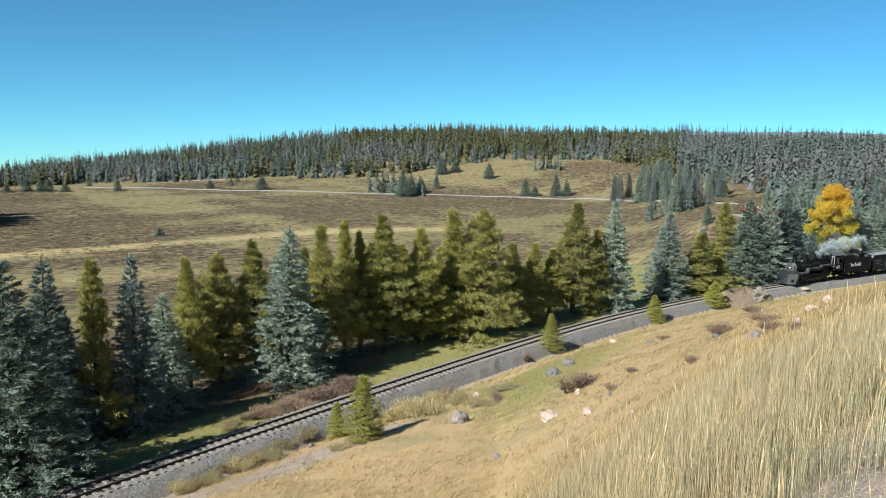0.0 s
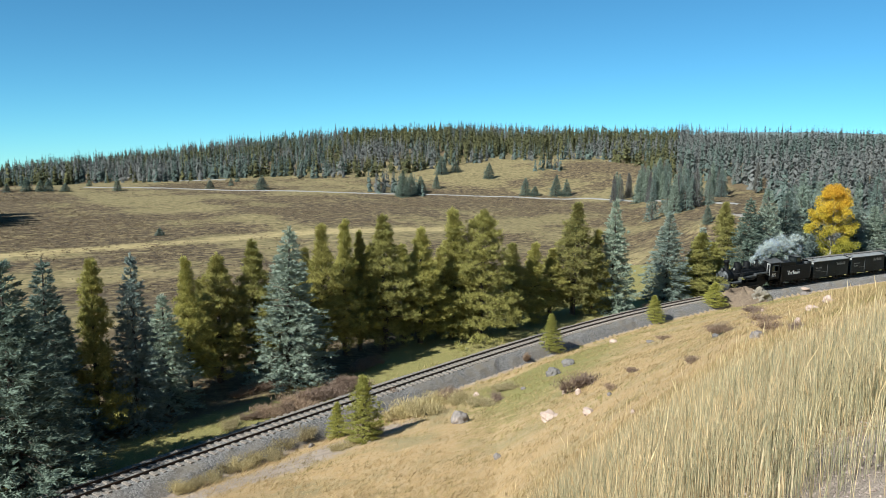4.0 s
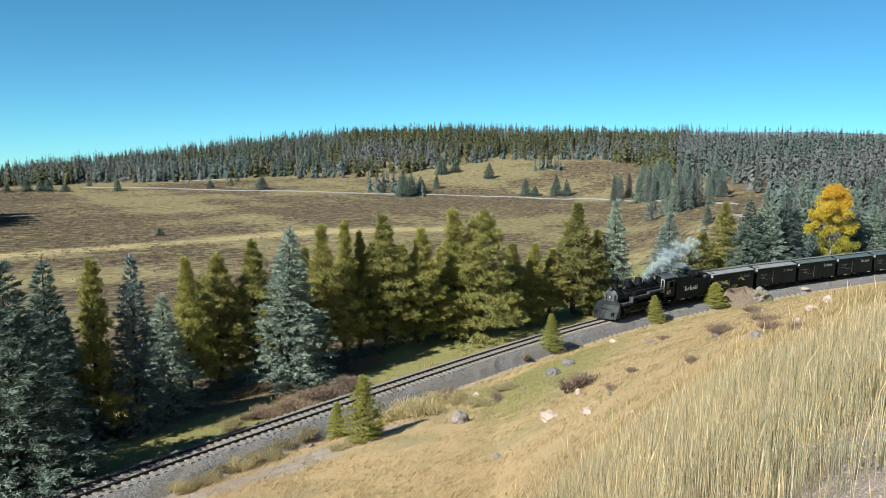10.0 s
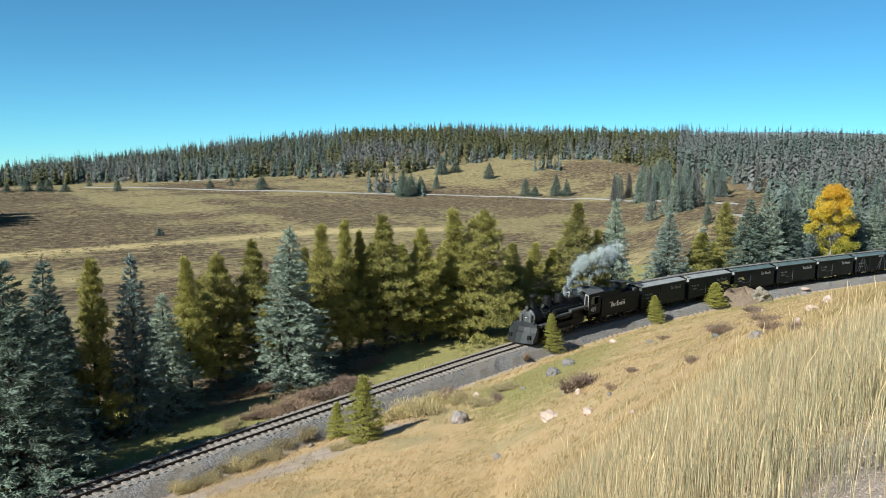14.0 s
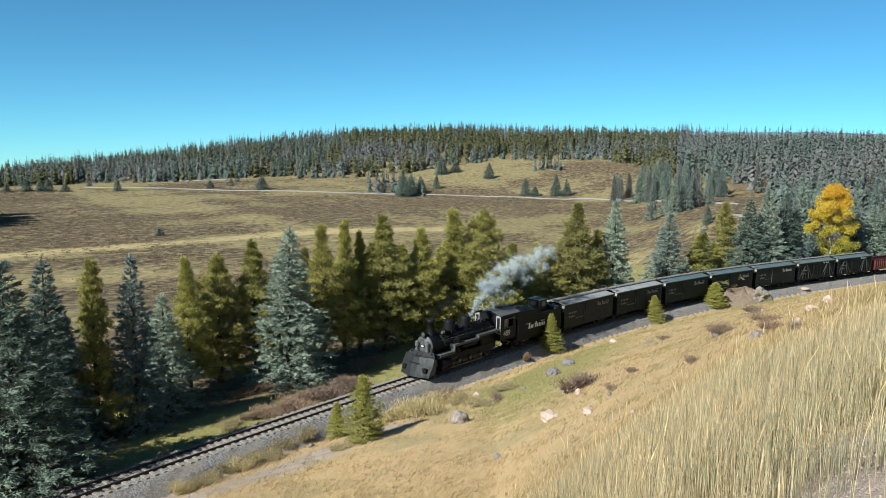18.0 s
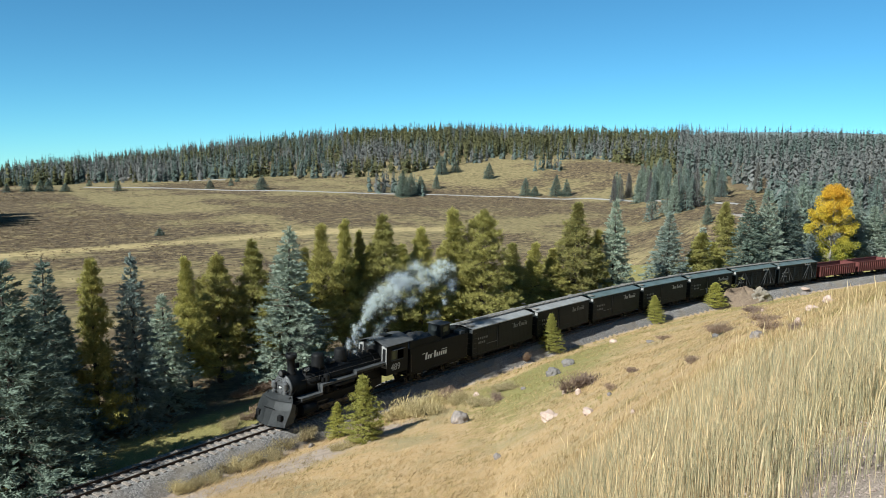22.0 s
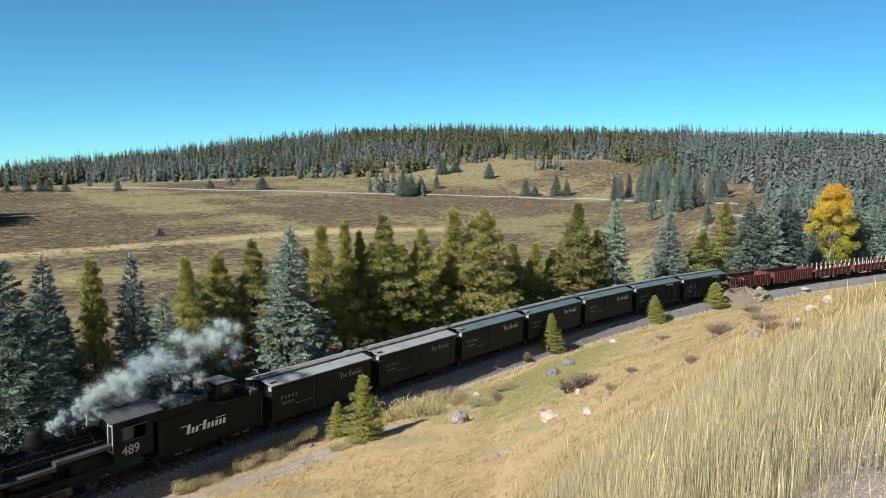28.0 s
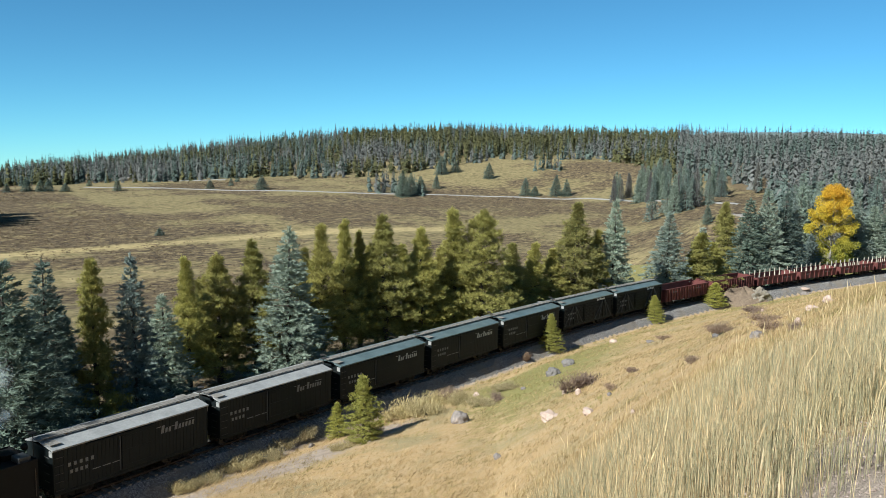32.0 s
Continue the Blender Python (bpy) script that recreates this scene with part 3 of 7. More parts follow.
tree("p", 17.6, 94.6, 9.8, 2.57)
tree("b", 20.2, 95.4, 13.5, 2.81)
tree("b", 28.8, 103.8, 11.5, 3.23)
tree("p", 33.3, 105.8, 8.7, 4.02)
tree("b", 35.5, 110.6, 8.9, 2.72)
tree("p", 37.2, 109.5, 7.0, 2.97)
tree("o", 41.7, 119.3, 11.6, 2.81)
tree("d", 44.0, 116.5, 12.7, 3.44)
tree("b", 47.3, 118.0, 14.1, 3.48)
tree("d", 50.6, 120.3, 13.6, 3.16)
tree("b", 53.3, 123.5, 12.4, 2.43)
tree("b", 59.5, 130.9, 6.2, 2.36)
tree("b", 69.7, 137.7, 11.8, 3.39)
tree("b", 74.0, 139.5, 10.3, 3.43)
tree("d", 78.0, 141.5, 10.8, 3.48)
tree("O", -7.2, 79.1, 9.7, 2.50)
tree("P", -3.8, 79.7, 9.6, 2.89)
tree("o", -0.4, 82.0, 8.9, 2.60)
tree("O", -11.9, 70.2, 10.2, 2.23)
tree("O", -19.6, 64.7, 8.4, 2.05)
tree("D", -26.6, 48.1, 10.0, 1.97)
tree("D", -26.8, 51.2, 8.0, 1.89)
tree("D", -25.1, 52.4, 8.6, 1.93)
tree("D", -21.3, 57.9, 6.6, 1.90)
tree("Y", -4.8, 48.5, 4.3, 1.49)
tree("Y", -6.9, 51.7, 2.5, 0.90)
tree("Y", 10.4, 75.7, 3.6, 1.38)
tree("Y", 24.1, 90.5, 3.0, 1.39)
tree("Y", 33.8, 99.6, 3.1, 1.92)
tree("Y", 7.4, 84.8, 0.9, 0.65)
tree("F", -109.2, 489.2, 8.5, 4.41)
tree("F", -142.9, 499.2, 5.5, 2.86)
tree("F", -191.8, 479.4, 7.6, 2.75)
tree("F", -238.0, 465.1, 8.0, 3.43)
tree("F", -230.2, 465.6, 6.8, 3.05)
tree("F", -226.1, 466.5, 7.1, 3.06)
tree("F", -217.5, 468.7, 4.9, 3.07)
tree("F", -247.0, 460.7, 4.8, 2.27)
tree("F", -222.6, 512.3, 3.9, 2.10)
tree("F", -103.7, 296.0, 2.9, 1.94)
tree("F", -23.0, 460.6, 14.7, 4.53)
tree("F", -19.0, 470.8, 13.0, 3.86)
tree("F", -13.5, 483.6, 9.7, 3.57)
tree("F", -4.6, 499.1, 8.6, 2.45)
tree("F", -1.7, 549.5, 12.1, 4.50)
tree("F", 7.8, 554.6, 7.2, 4.09)
tree("F", 28.8, 525.1, 10.1, 3.87)
tree("F", 46.9, 467.2, 10.0, 3.45)
tree("F", 51.7, 463.8, 5.8, 3.04)
tree("F", 63.4, 462.3, 11.8, 3.79)
tree("F", 69.5, 460.7, 9.2, 3.02)
tree("F", 75.8, 232.8, 5.5, 1.72)
tree("F", -135.2, 534.9, 6.6, 1.75)
tree("F", -133.9, 513.9, 5.0, 1.68)
tree("G", 78.2, 226.4, 7.1, 2.60)
# unseen trees left of the view, added to shade the left spruces and ground
tree("d", -28.2, 36.8, 11.0, 2.4)
tree("d", -35.0, 45.0, 15.0, 3.0)
tree("d", -38.5, 50.0, 15.0, 3.0)
tree("d", -30.5, 45.5, 13.0, 2.6)
# unseen grove, added only for the shadow it throws on the left meadow
tree("F", -176.5, 308.0, 17.0, 5.2)
tree("F", -188.0, 318.0, 20.0, 5.6)
tree("F", -193.0, 327.0, 20.0, 5.6)
tree("F", -186.0, 309.0, 20.0, 5.6)
tree("F", -198.0, 334.0, 20.0, 5.6)
tree("F", -194.0, 318.0, 20.0, 5.6)
tree("F", -184.0, 322.0, 19.0, 5.2)
tree("F", -181.0, 315.0, 17.0, 5.2)
tree("F", -191.0, 335.0, 19.0, 5.2)
tree("F", -187.5, 329.0, 18.0, 5.2)
tree("F", -197.0, 346.0, 18.0, 5.2)


# ---- far woods ----
def far_needles(name, dark, light):
    """Needles of far trees: a tone for each tree, and a little for each tier and spray."""
    m, n, l, b = material(name, 0.8, 0.0, 0.1)
    tone = n.new("ShaderNodeAttribute")
    tone.attribute_name = "tone"
    c = ramp(n, l, tone.outputs["Fac"], [(0.0, dark), (1.0, light)])
    pos = n.new("ShaderNodeNewGeometry").outputs["Position"]
    grain = ramp(n, l, noise_tex(n, l, 2.2, 4, 0.75, pos), [(0.34, (0.75, 0.75, 0.75)), (0.66, (1.2, 1.2, 1.2))])
    c = mix(n, l, 1.0, c, grain, "MULTIPLY")
    isle = ramp(n, l, n.new("ShaderNodeNewGeometry").outputs["Random Per Island"], [(0.0, (0.9, 0.9, 0.9)), (1.0, (1.1, 1.1, 1.1))])
    l.new(mix(n, l, 1.0, c, isle, "MULTIPLY"), b.inputs["Base Color"])
    return m


def woods(name, label, mat, spots, seed, slim=1.0, sprays=84, droop=0.35, power=0.85):
    """Far trees, joined: each a mast with drooping boughs, thick below and thin at the tip."""
    rng = np.random.default_rng(seed)
    p = np.array(spots)
    n = len(p)
    z0 = ground_z(p[:, 0], p[:, 1]) - 0.3
    h = p[:, 2]
    half = h * rng.uniform(0.15, 0.23, n) * slim
    f = 0.02 + 0.98 * rng.random((n, sprays)) ** 1.1                       # height on the mast
    env = half[:, None] * (1.02 - f) ** power * (1 + 0.16 * np.sin(23 * f + rng.uniform(0, 6, (n, 1))))
    a = rng.uniform(0, 6.283, (n, sprays))
    inner = rng.uniform(0.0, 0.45, (n, sprays)) * env
    outer = env * rng.uniform(0.75, 1.2, (n, sprays))
    ca, sa = np.cos(a), np.sin(a)
    zc = z0[:, None] + h[:, None] * f
    wide = (0.42 * env + 0.10 + 0.004 * h[:, None]) * rng.uniform(0.7, 1.3, (n, sprays))
    lift = rng.uniform(-0.1, 0.7, (n, sprays)) * wide
    A = np.stack([p[:, 0, None] + ca * inner - sa * wide, p[:, 1, None] + sa * inner + ca * wide, zc - 0.1 * wide], -1)
    C = np.stack([p[:, 0, None] + ca * inner + sa * wide, p[:, 1, None] + sa * inner - ca * wide, zc + lift], -1)
    D = np.stack([p[:, 0, None] + ca * outer, p[:, 1, None] + sa * outer, zc - droop * (outer - inner)], -1)
    verts = np.stack([A, C, D], 2).reshape(-1, 3)
    faces = np.arange(n * sprays * 3).reshape(-1, 3)
    tone = np.repeat(rng.uniform(0, 1, n), sprays * 3)
    q = np.arange(3) * 2.094
    foot = np.stack([p[:, 0, None] + 0.011 * h[:, None] * np.cos(q), p[:, 1, None] + 0.011 * h[:, None] * np.sin(q), np.repeat(z0[:, None], 3, 1)], -1)
    tip = np.stack([p[:, 0], p[:, 1], z0 + 1.01 * h], -1)[:, None, :]
    mast = np.concatenate([tip, foot], 1).reshape(-1, 3)
    m0 = len(verts) + np.arange(n)[:, None] * 4
    mf = np.concatenate([np.concatenate([m0, m0 + 1, m0 + 2], 1), np.concatenate([m0, m0 + 2, m0 + 3], 1), np.concatenate([m0, m0 + 3, m0 + 1], 1)])
    tone = np.concatenate([tone, np.full(4 * n, 0.4)])
    ob = link_mesh(name, np.vstack([verts, mast]).tolist(), np.vstack([faces, mf]).tolist(), mat)
    ob.data.attributes.new("tone", "FLOAT", "POINT").data.foreach_set("value", tone.astype(np.float32))
    return tagged(ob, label, "woods", kind="stuff")


def wood_spots():
    rng = np.random.default_rng(77)
    out = {"dead": [], "green": [], "olive": [], "near dead": [], "near green": []}
    for _ in range(27000):
        b = rng.uniform(-34, 35)
        rw, rc, r1 = (float(np.interp(b, AZ_FAR, a)) for a in (R_WOOD, R_CREST, R_FLOOR1))
        r = rng.uniform(rw - 70, rc + 60)
        f = (r - rw) / (rc - rw)
        x, y = r * math.sin(radians(b)), r * math.cos(radians(b))
        edge = noise.noise((x * 0.012, y * 0.012, 3.0)) * 0.35
        if b > 6 and r < 360 and float(loop_distance(x, y)[0]) < 5.5:
            continue
        brim = float(np.interp(b, (-36, -22, -15, -9, -5.5, -3, 0, 5, 9, 11, 13, 16, 18.2, 19.6, 21, 22.5, 25, 36), (560, 600, 576, 592, 562, 566, 582, 578, 572, 562, 525, 445, 420, 415, 388, 330, 300, 300)))
        if r < brim + edge * (90 if b < 15 else 30):
            continue
        if rng.random() > 0.36 + 0.3 * (f > 0.8) - (0.06 if b > 16 else 0.0) - (0.17 if r < brim + 45 and -9 < b < 13 else 0.0):
            continue
        mood = noise.noise((x * 0.009 + 5, y * 0.009, 0.0)) + rng.normal(0, 0.22)
        if -7 < b < 15.8:
            kind = "olive" if mood > -0.12 else ("dead" if mood < -0.3 else "green")
            if 2 < b < 7 and f > 0.75:
                kind = "dead" if rng.random() < 0.5 else "green"
        elif b >= 15.8:
            kind = "dead" if mood > -0.1 else "green"
        else:
            kind = "dead" if mood > 0.12 else ("olive" if mood < -0.28 else "green")
        h = (8 + 9.5 * rng.random() ** 0.8) * rng.choice([1.0, 1.0, 0.75, 1.2]) * (1.1 if kind == "dead" else 1.0) * (0.9 if b > 16 else 0.9)
        out[kind].append((x, y, h))
    for _ in range(260):
        b = rng.uniform(19.5, 34)
        r = rng.uniform(190, 330)
        if b < 22.3 and r < 375:
            continue
        x, y = r * math.sin(radians(b)), r * math.cos(radians(b))
        if float(loop_distance(x, y)[0]) < 5.5:
            continue
        h = rng.uniform(9, 15)
        out[("near " if r < 245 else "") + ("green" if rng.random() < 0.6 else "dead")].append((x, y, h))
    for cx, cy, rx, ry, count, lo, hi, mix_ in CLUMPS:
        for _ in range(count):
            out[("near " if cy < 470 else "") + ("dead" if rng.random() < mix_ else "green")].append((cx + rng.normal(0, rx), cy + rng.normal(0, ry), rng.uniform(lo, hi)))
    return out


# x, y, spread in x and y, trees, least and greatest height, share of dead ones
CLUMPS = [
    (-39, 499, 5, 8, 10, 10, 15, 0.75),
    (-27, 479, 6, 8, 12, 11, 17, 0.3),
    (-16, 481, 5, 6, 7, 9, 14, 0.2),
    (-2, 556, 3, 4, 4, 9, 13, 0.1),
    (97, 430, 5, 6, 9, 10, 14, 0.6),
    (101, 411, 6, 6, 12, 13, 20, 0.85),
    (104, 396, 6, 6, 10, 12, 17, 0.4),
]
CLUMPS += [
    (93, 317, 5, 6, 10, 11, 16, 0.3),
    (103, 339, 5, 6, 8, 11, 16, 0.2),
    (124, 365, 6, 8, 10, 10, 15, 0.4),
    (-89, 573, 10, 8, 14, 9, 14, 0.4),
    (-77, 569, 8, 8, 10, 10, 14, 0.3),
    (71, 545, 6, 5, 9, 10, 14, 0.3),
    (93, 579, 6, 5, 8, 9, 13, 0.4),
]

SPOTS = wood_spots()


def sagebrush():
    """Low dark brush in drifts over the valley floor, each a few sprigs."""
    rng = np.random.default_rng(31)
    k = 90000
    b = rng.uniform(-31, 18, k)
    r = np.sqrt(rng.uniform(170.0 ** 2, 600.0 ** 2, k))
    x, y = r * np.sin(np.radians(b)), r * np.cos(np.radians(b))
    drift = wave(x, y, 0.024, 8.0) + 0.7 * wave(x, y, 0.07, 3.0) + 0.5 * wave(x, y, 0.21, 5.0)
    edge = np.interp(b, AZ_FAR, R_FLOOR0)
    ok = (drift + rng.normal(0, 0.35, k) > 0.42) & (r > edge - 40) & (r < 575)
    x, y = x[ok], y[ok]
    n, sprigs = len(x), 4
    size = np.repeat(rng.uniform(0.2, 0.5, n), sprigs)
    X, Y = np.repeat(x, sprigs) + rng.normal(0, 0.3, n * sprigs), np.repeat(y, sprigs) + rng.normal(0, 0.3, n * sprigs)
    base = np.stack([X, Y, ground_z(X, Y) - 0.05], 1)
    way = rng.normal(0, 0.6, (n * sprigs, 3)) * [1, 1, 0] + [0, 0, 0.8]
    way /= np.linalg.norm(way, axis=1)[:, None]
    ob = sprays_to_mesh("sagebrush", base, way, size, size * 0.42, rng, SAGE_TWIGS, None)
    return tagged(ob, "low dark brown sagebrush in drifts on the valley floor", "brush", kind="stuff")


SAGE_TWIGS = foliage("sagebrush_twigs", (0.12, 0.09, 0.062), (0.24, 0.185, 0.12), 0.1)
sagebrush()
GREY_NEEDLES = far_needles("grey_dead_needles", (0.092, 0.096, 0.088), (0.15, 0.15, 0.138))
FAR_GREEN = far_needles("far_spruce_needles", (0.055, 0.073, 0.062), (0.118, 0.148, 0.125))
FAR_OLIVE = far_needles("far_pine_needles", (0.054, 0.056, 0.027), (0.115, 0.11, 0.047))
SLOPE = "trees on the slope above the loop"
SLOPE_NEEDLES = foliage("slope_spruce_needles", (0.115, 0.147, 0.124), (0.218, 0.265, 0.224), 0.12)
DEAD_NEEDLES = foliage("bare_grey_twigs", (0.094, 0.090, 0.083), (0.187, 0.182, 0.165), 0.1)
MODELS["C"] = [conifer("spruce_tree", "blue-green spruce in a clump on the slope", SLOPE_NEEDLES, s, "spruce", 0.12, SLOPE) for s in (31, 32)]
MODELS["E"] = [conifer("dead_spruce_tree", "grey beetle-killed spruce in a clump on the slope", DEAD_NEEDLES, s, "spruce", 0.10, SLOPE) for s in (33, 34)]
for kind, spots in (("C", SPOTS["near green"]), ("E", SPOTS["near dead"])):
    for x, y, h in spots:
        tree(kind, x, y, h, h * (0.17 if kind == "C" else 0.13))
woods("dead_spruce_woods", "grey beetle-killed spruce woods covering the far hills", GREY_NEEDLES, SPOTS["dead"], 1, 0.85, 66, 0.9, 0.95)
woods("spruce_woods", "dark blue-green spruce woods on the far hills", FAR_GREEN, SPOTS["green"], 2, 1.0, 66, 0.8, 1.0)
woods("pine_woods", "olive-brown pine woods on the far hilltop", FAR_OLIVE, SPOTS["olive"], 3, 1.08, 66, 0.6, 0.8)


# ---- roads, mound, rocks, brush ----
ROAD = surface("pale_road_gravel", (0.18, 0.17, 0.155), (0.27, 0.255, 0.235), 0.4, 0.9)
EARTH = surface("bare_brown_earth", (0.085, 0.06, 0.042), (0.20, 0.15, 0.105), 0.7, 0.95, relief=0.9, dist=0.08, wear=(0.25, 0.185, 0.12), wear_at=0.58)
GREY_ROCK = surface("lichened_grey_rock", (0.11, 0.095, 0.085), (0.30, 0.255, 0.225), 2.2, 0.9, relief=0.9, dist=0.05, wear=(0.44, 0.36, 0.31), wear_at=0.6)
MOSSY_ROCK = surface("lichened_outcrop_rock", (0.10, 0.085, 0.07), (0.27, 0.235, 0.18), 1.6, 0.95, relief=1.0, dist=0.12, wear=(0.42, 0.39, 0.33), wear_at=0.56)
PINK_ROCK = surface("pale_pinkish_rock", (0.30, 0.21, 0.165), (0.54, 0.42, 0.34), 2.0, 0.9, relief=0.8, dist=0.04)
DARK_ROCK = surface("dark_grey_rock", (0.08, 0.073, 0.068), (0.20, 0.18, 0.165), 2.0, 0.9, relief=0.8, dist=0.04)
RED_TWIGS = foliage("russet_brush_twigs", (0.15, 0.105, 0.078), (0.34, 0.245, 0.18), 0.2)
STRAW_TWIGS = foliage("straw_brush_twigs", (0.24, 0.19, 0.095), (0.52, 0.44, 0.25), 0.25)


def make_road(pts, half, label):
    t = np.linspace(0, len(pts) - 1, 160)
    x = np.interp(t, range(len(pts)), [p[0] for p in pts])
    y = np.interp(t, range(len(pts)), [p[1] for p in pts])
    k = np.ones(9) / 9
    x[8:-8], y[8:-8] = np.convolve(x, k, "same")[8:-8], np.convolve(y, k, "same")[8:-8]
    verts, faces = [], []
    for i in range(len(t)):
        j, j0 = min(i + 1, len(t) - 1), max(i - 1, 0)
        d = Vector((x[j] - x[j0], y[j] - y[j0], 0)).normalized()
        n = Vector((-d.y, d.x, 0))
        for w in (-half, half):
            px_, py_ = x[i] + n.x * w, y[i] + n.y * w
            verts.append((px_, py_, float(ground_z(px_, py_)) + 0.3))
        for w in (-half - 1.0, half + 1.0):
            px_, py_ = x[i] + n.x * w, y[i] + n.y * w
            verts.append((px_, py_, float(ground_z(px_, py_)) - 0.5))
    for i in range(len(t) - 1):
        a, b = i * 4, i * 4 + 4
        faces += [(a, a + 1, b + 1, b), (a + 2, a, b, b + 2), (a + 1, a + 3, b + 3, b + 1)]
    return tagged(link_mesh("road", verts, [f[::-1] for f in faces], ROAD), label, "road", kind="structure")


make_road([(-221, 501), (-167, 497), (-101, 479), (-61, 477), (-13, 474), (37, 463), (81, 441), (101, 400)], 0.95, "pale two-lane highway crossing the valley")
make_road([(101, 400), (104, 360), (106, 330), (109, 300)], 0.45, "narrow dirt road cut into the slope")
make_road([(-283, 643), (-190, 565), (-146, 548)], 1.3, "pale graded road below the woods")


def lumpy(name, mat, seed, rough=0.28, flat=0.8, parent=None, sub=3):
    """A broken rock, about 1 m across, its foot at z = 0."""
    bm = bmesh.new()
    bmesh.ops.create_icosphere(bm, subdivisions=sub, radius=0.5)
    rng = random.Random(seed)
    cuts = [Vector((rng.gauss(0, 1), rng.gauss(0, 1), rng.gauss(0.2, 0.8))).normalized() for _ in range(9)]
    for v in bm.verts:
        n = v.co.normalized()
        k = 1.0
        for c in cuts:
            if n.dot(c) > 0.72:
                k = min(k, 0.80 / max(n.dot(c), 0.80))
        v.co = n * 0.5 * k * (1 + rough * noise.noise(n * 1.7 + Vector((seed, 0, 0))) + 0.16 * noise.noise(n * 4 + Vector((0, seed, 0))))
        v.co.z = v.co.z * flat + 0.25
    return part(name, bm, mat, parent)


ROCKS = {"G": GREY_ROCK, "P": PINK_ROCK, "D": DARK_ROCK}
ROCK_WORDS = {"G": "lichened grey boulder lying in dry grass", "P": "pale pinkish rock lying in dry grass", "D": "dark grey rock lying in dry grass"}


def rock(kind, x, y, w, h):
    ob = lumpy("rock", ROCKS[kind], int(x * 13 + y * 7) % 997)
    ob.matrix_basis = Matrix.Translation(grounded(x, y, -0.12 * h)) @ Euler((0, 0, x * 2.1)).to_matrix().to_4x4() @ Matrix.Diagonal((w, w * 0.8, h * 1.35, 1))
    return tagged(ob, ROCK_WORDS[kind], "rock", "rocks on the hillside")


rock("G", 1.2, 48.3, 1.31, 0.95)
rock("P", 5.5, 39.7, 1.08, 0.58)
rock("P", 6.6, 35.0, 0.75, 0.33)
rock("P", 6.7, 27.3, 0.23, 0.20)
rock("P", 7.3, 46.5, 0.33, 0.47)
rock("P", 7.6, 43.5, 0.37, 0.51)
rock("D", 8.4, 59.7, 1.28, 0.87)
rock("D", 10.1, 62.8, 1.21, 0.78)
rock("P", 18.6, 38.6, 0.52, 0.48)
rock("P", 14.7, 31.7, 0.54, 0.30)
rock("P", 9.9, 22.2, 0.21, 0.32)
rock("P", 23.0, 57.4, 0.29, 0.29)
rock("P", 16.1, 74.4, 0.80, 0.43)
rock("G", 15.9, 60.5, 0.78, 0.26)
rock("D", 14.3, 41.5, 0.47, 0.27)
rock("G", 2.7, 36.6, 0.42, 0.32)
rock("G", -8.3, 49.9, 0.50, 0.36)
rock("G", 7.9, 36.8, 0.31, 0.21)
rock("G", 5.8, 55.6, 0.40, 0.28)
rock("G", -3.5, 59.6, 0.51, 0.30)
rock("P", 2.6, 58.0, 0.58, 0.38)
rock("G", 11.0, 27.7, 0.59, 0.44)
rock("P", 50.8, 113.1, 2.10, 0.41)
rock("G", 49.5, 109.1, 1.71, 0.71)



def make_mound(x, y):
    """A heap of dug earth: steep, gullied, with a ridge."""
    n, m = 22, 40
    verts = []
    for i in range(n + 1):
        q = i / n
        for j in range(m):
            a = 6.2832 * j / m
            rx, ry = 4.0 * q, 2.4 * q
            px_, py_ = x + rx * math.cos(a), y + ry * math.sin(a)
            gully = 0.42 * noise.noise((math.cos(a) * 2.4, math.sin(a) * 2.4, q * 1.2)) + 0.10 * noise.noise((px_ * 1.9, py_ * 1.9, 1.0))
            h = 2.5 * (1 - q ** 1.5) * (1 + 0.7 * gully) + 0.25 * noise.noise((px_ * 0.8, py_ * 0.8, 4.0)) * (1 - q)
            verts.append((px_, py_, float(ground_z(px_, py_)) - 0.25 + max(h, 0.0)))
    faces = [(i * m + j, i * m + (j + 1) % m, (i + 1) * m + (j + 1) % m, (i + 1) * m + j) for i in range(n) for j in range(m)]
    return tagged(link_mesh("earth_mound", verts, [f[::-1] for f in faces], EARTH), "bare brown earth mound standing beside the railway ballast", "earth mound")


make_mound(38.3, 102.2)
for k, (dx, dy, dz, w, h) in enumerate(((1.2, -0.8, 0.3, 2.9, 3.1), (2.3, -0.6, 0.0, 1.9, 1.6), (0.4, -1.5, 0.1, 1.4, 1.0), (-1.1, -1.3, 0.0, 1.0, 0.6))):
    ob = lumpy("outcrop_rock", MOSSY_ROCK, 50 + k, 0.5, 0.8, None, 4)
    ob.matrix_basis = Matrix.Translation(grounded(38.9 + dx, 102.2 + dy, dz - 0.2)) @ Euler((0, 0, k * 1.3)).to_matrix().to_4x4() @ Matrix.Diagonal((w, w * 0.8, h, 1))
    tagged(ob, "grey lichened rock outcrop set in the earth mound", "rock")


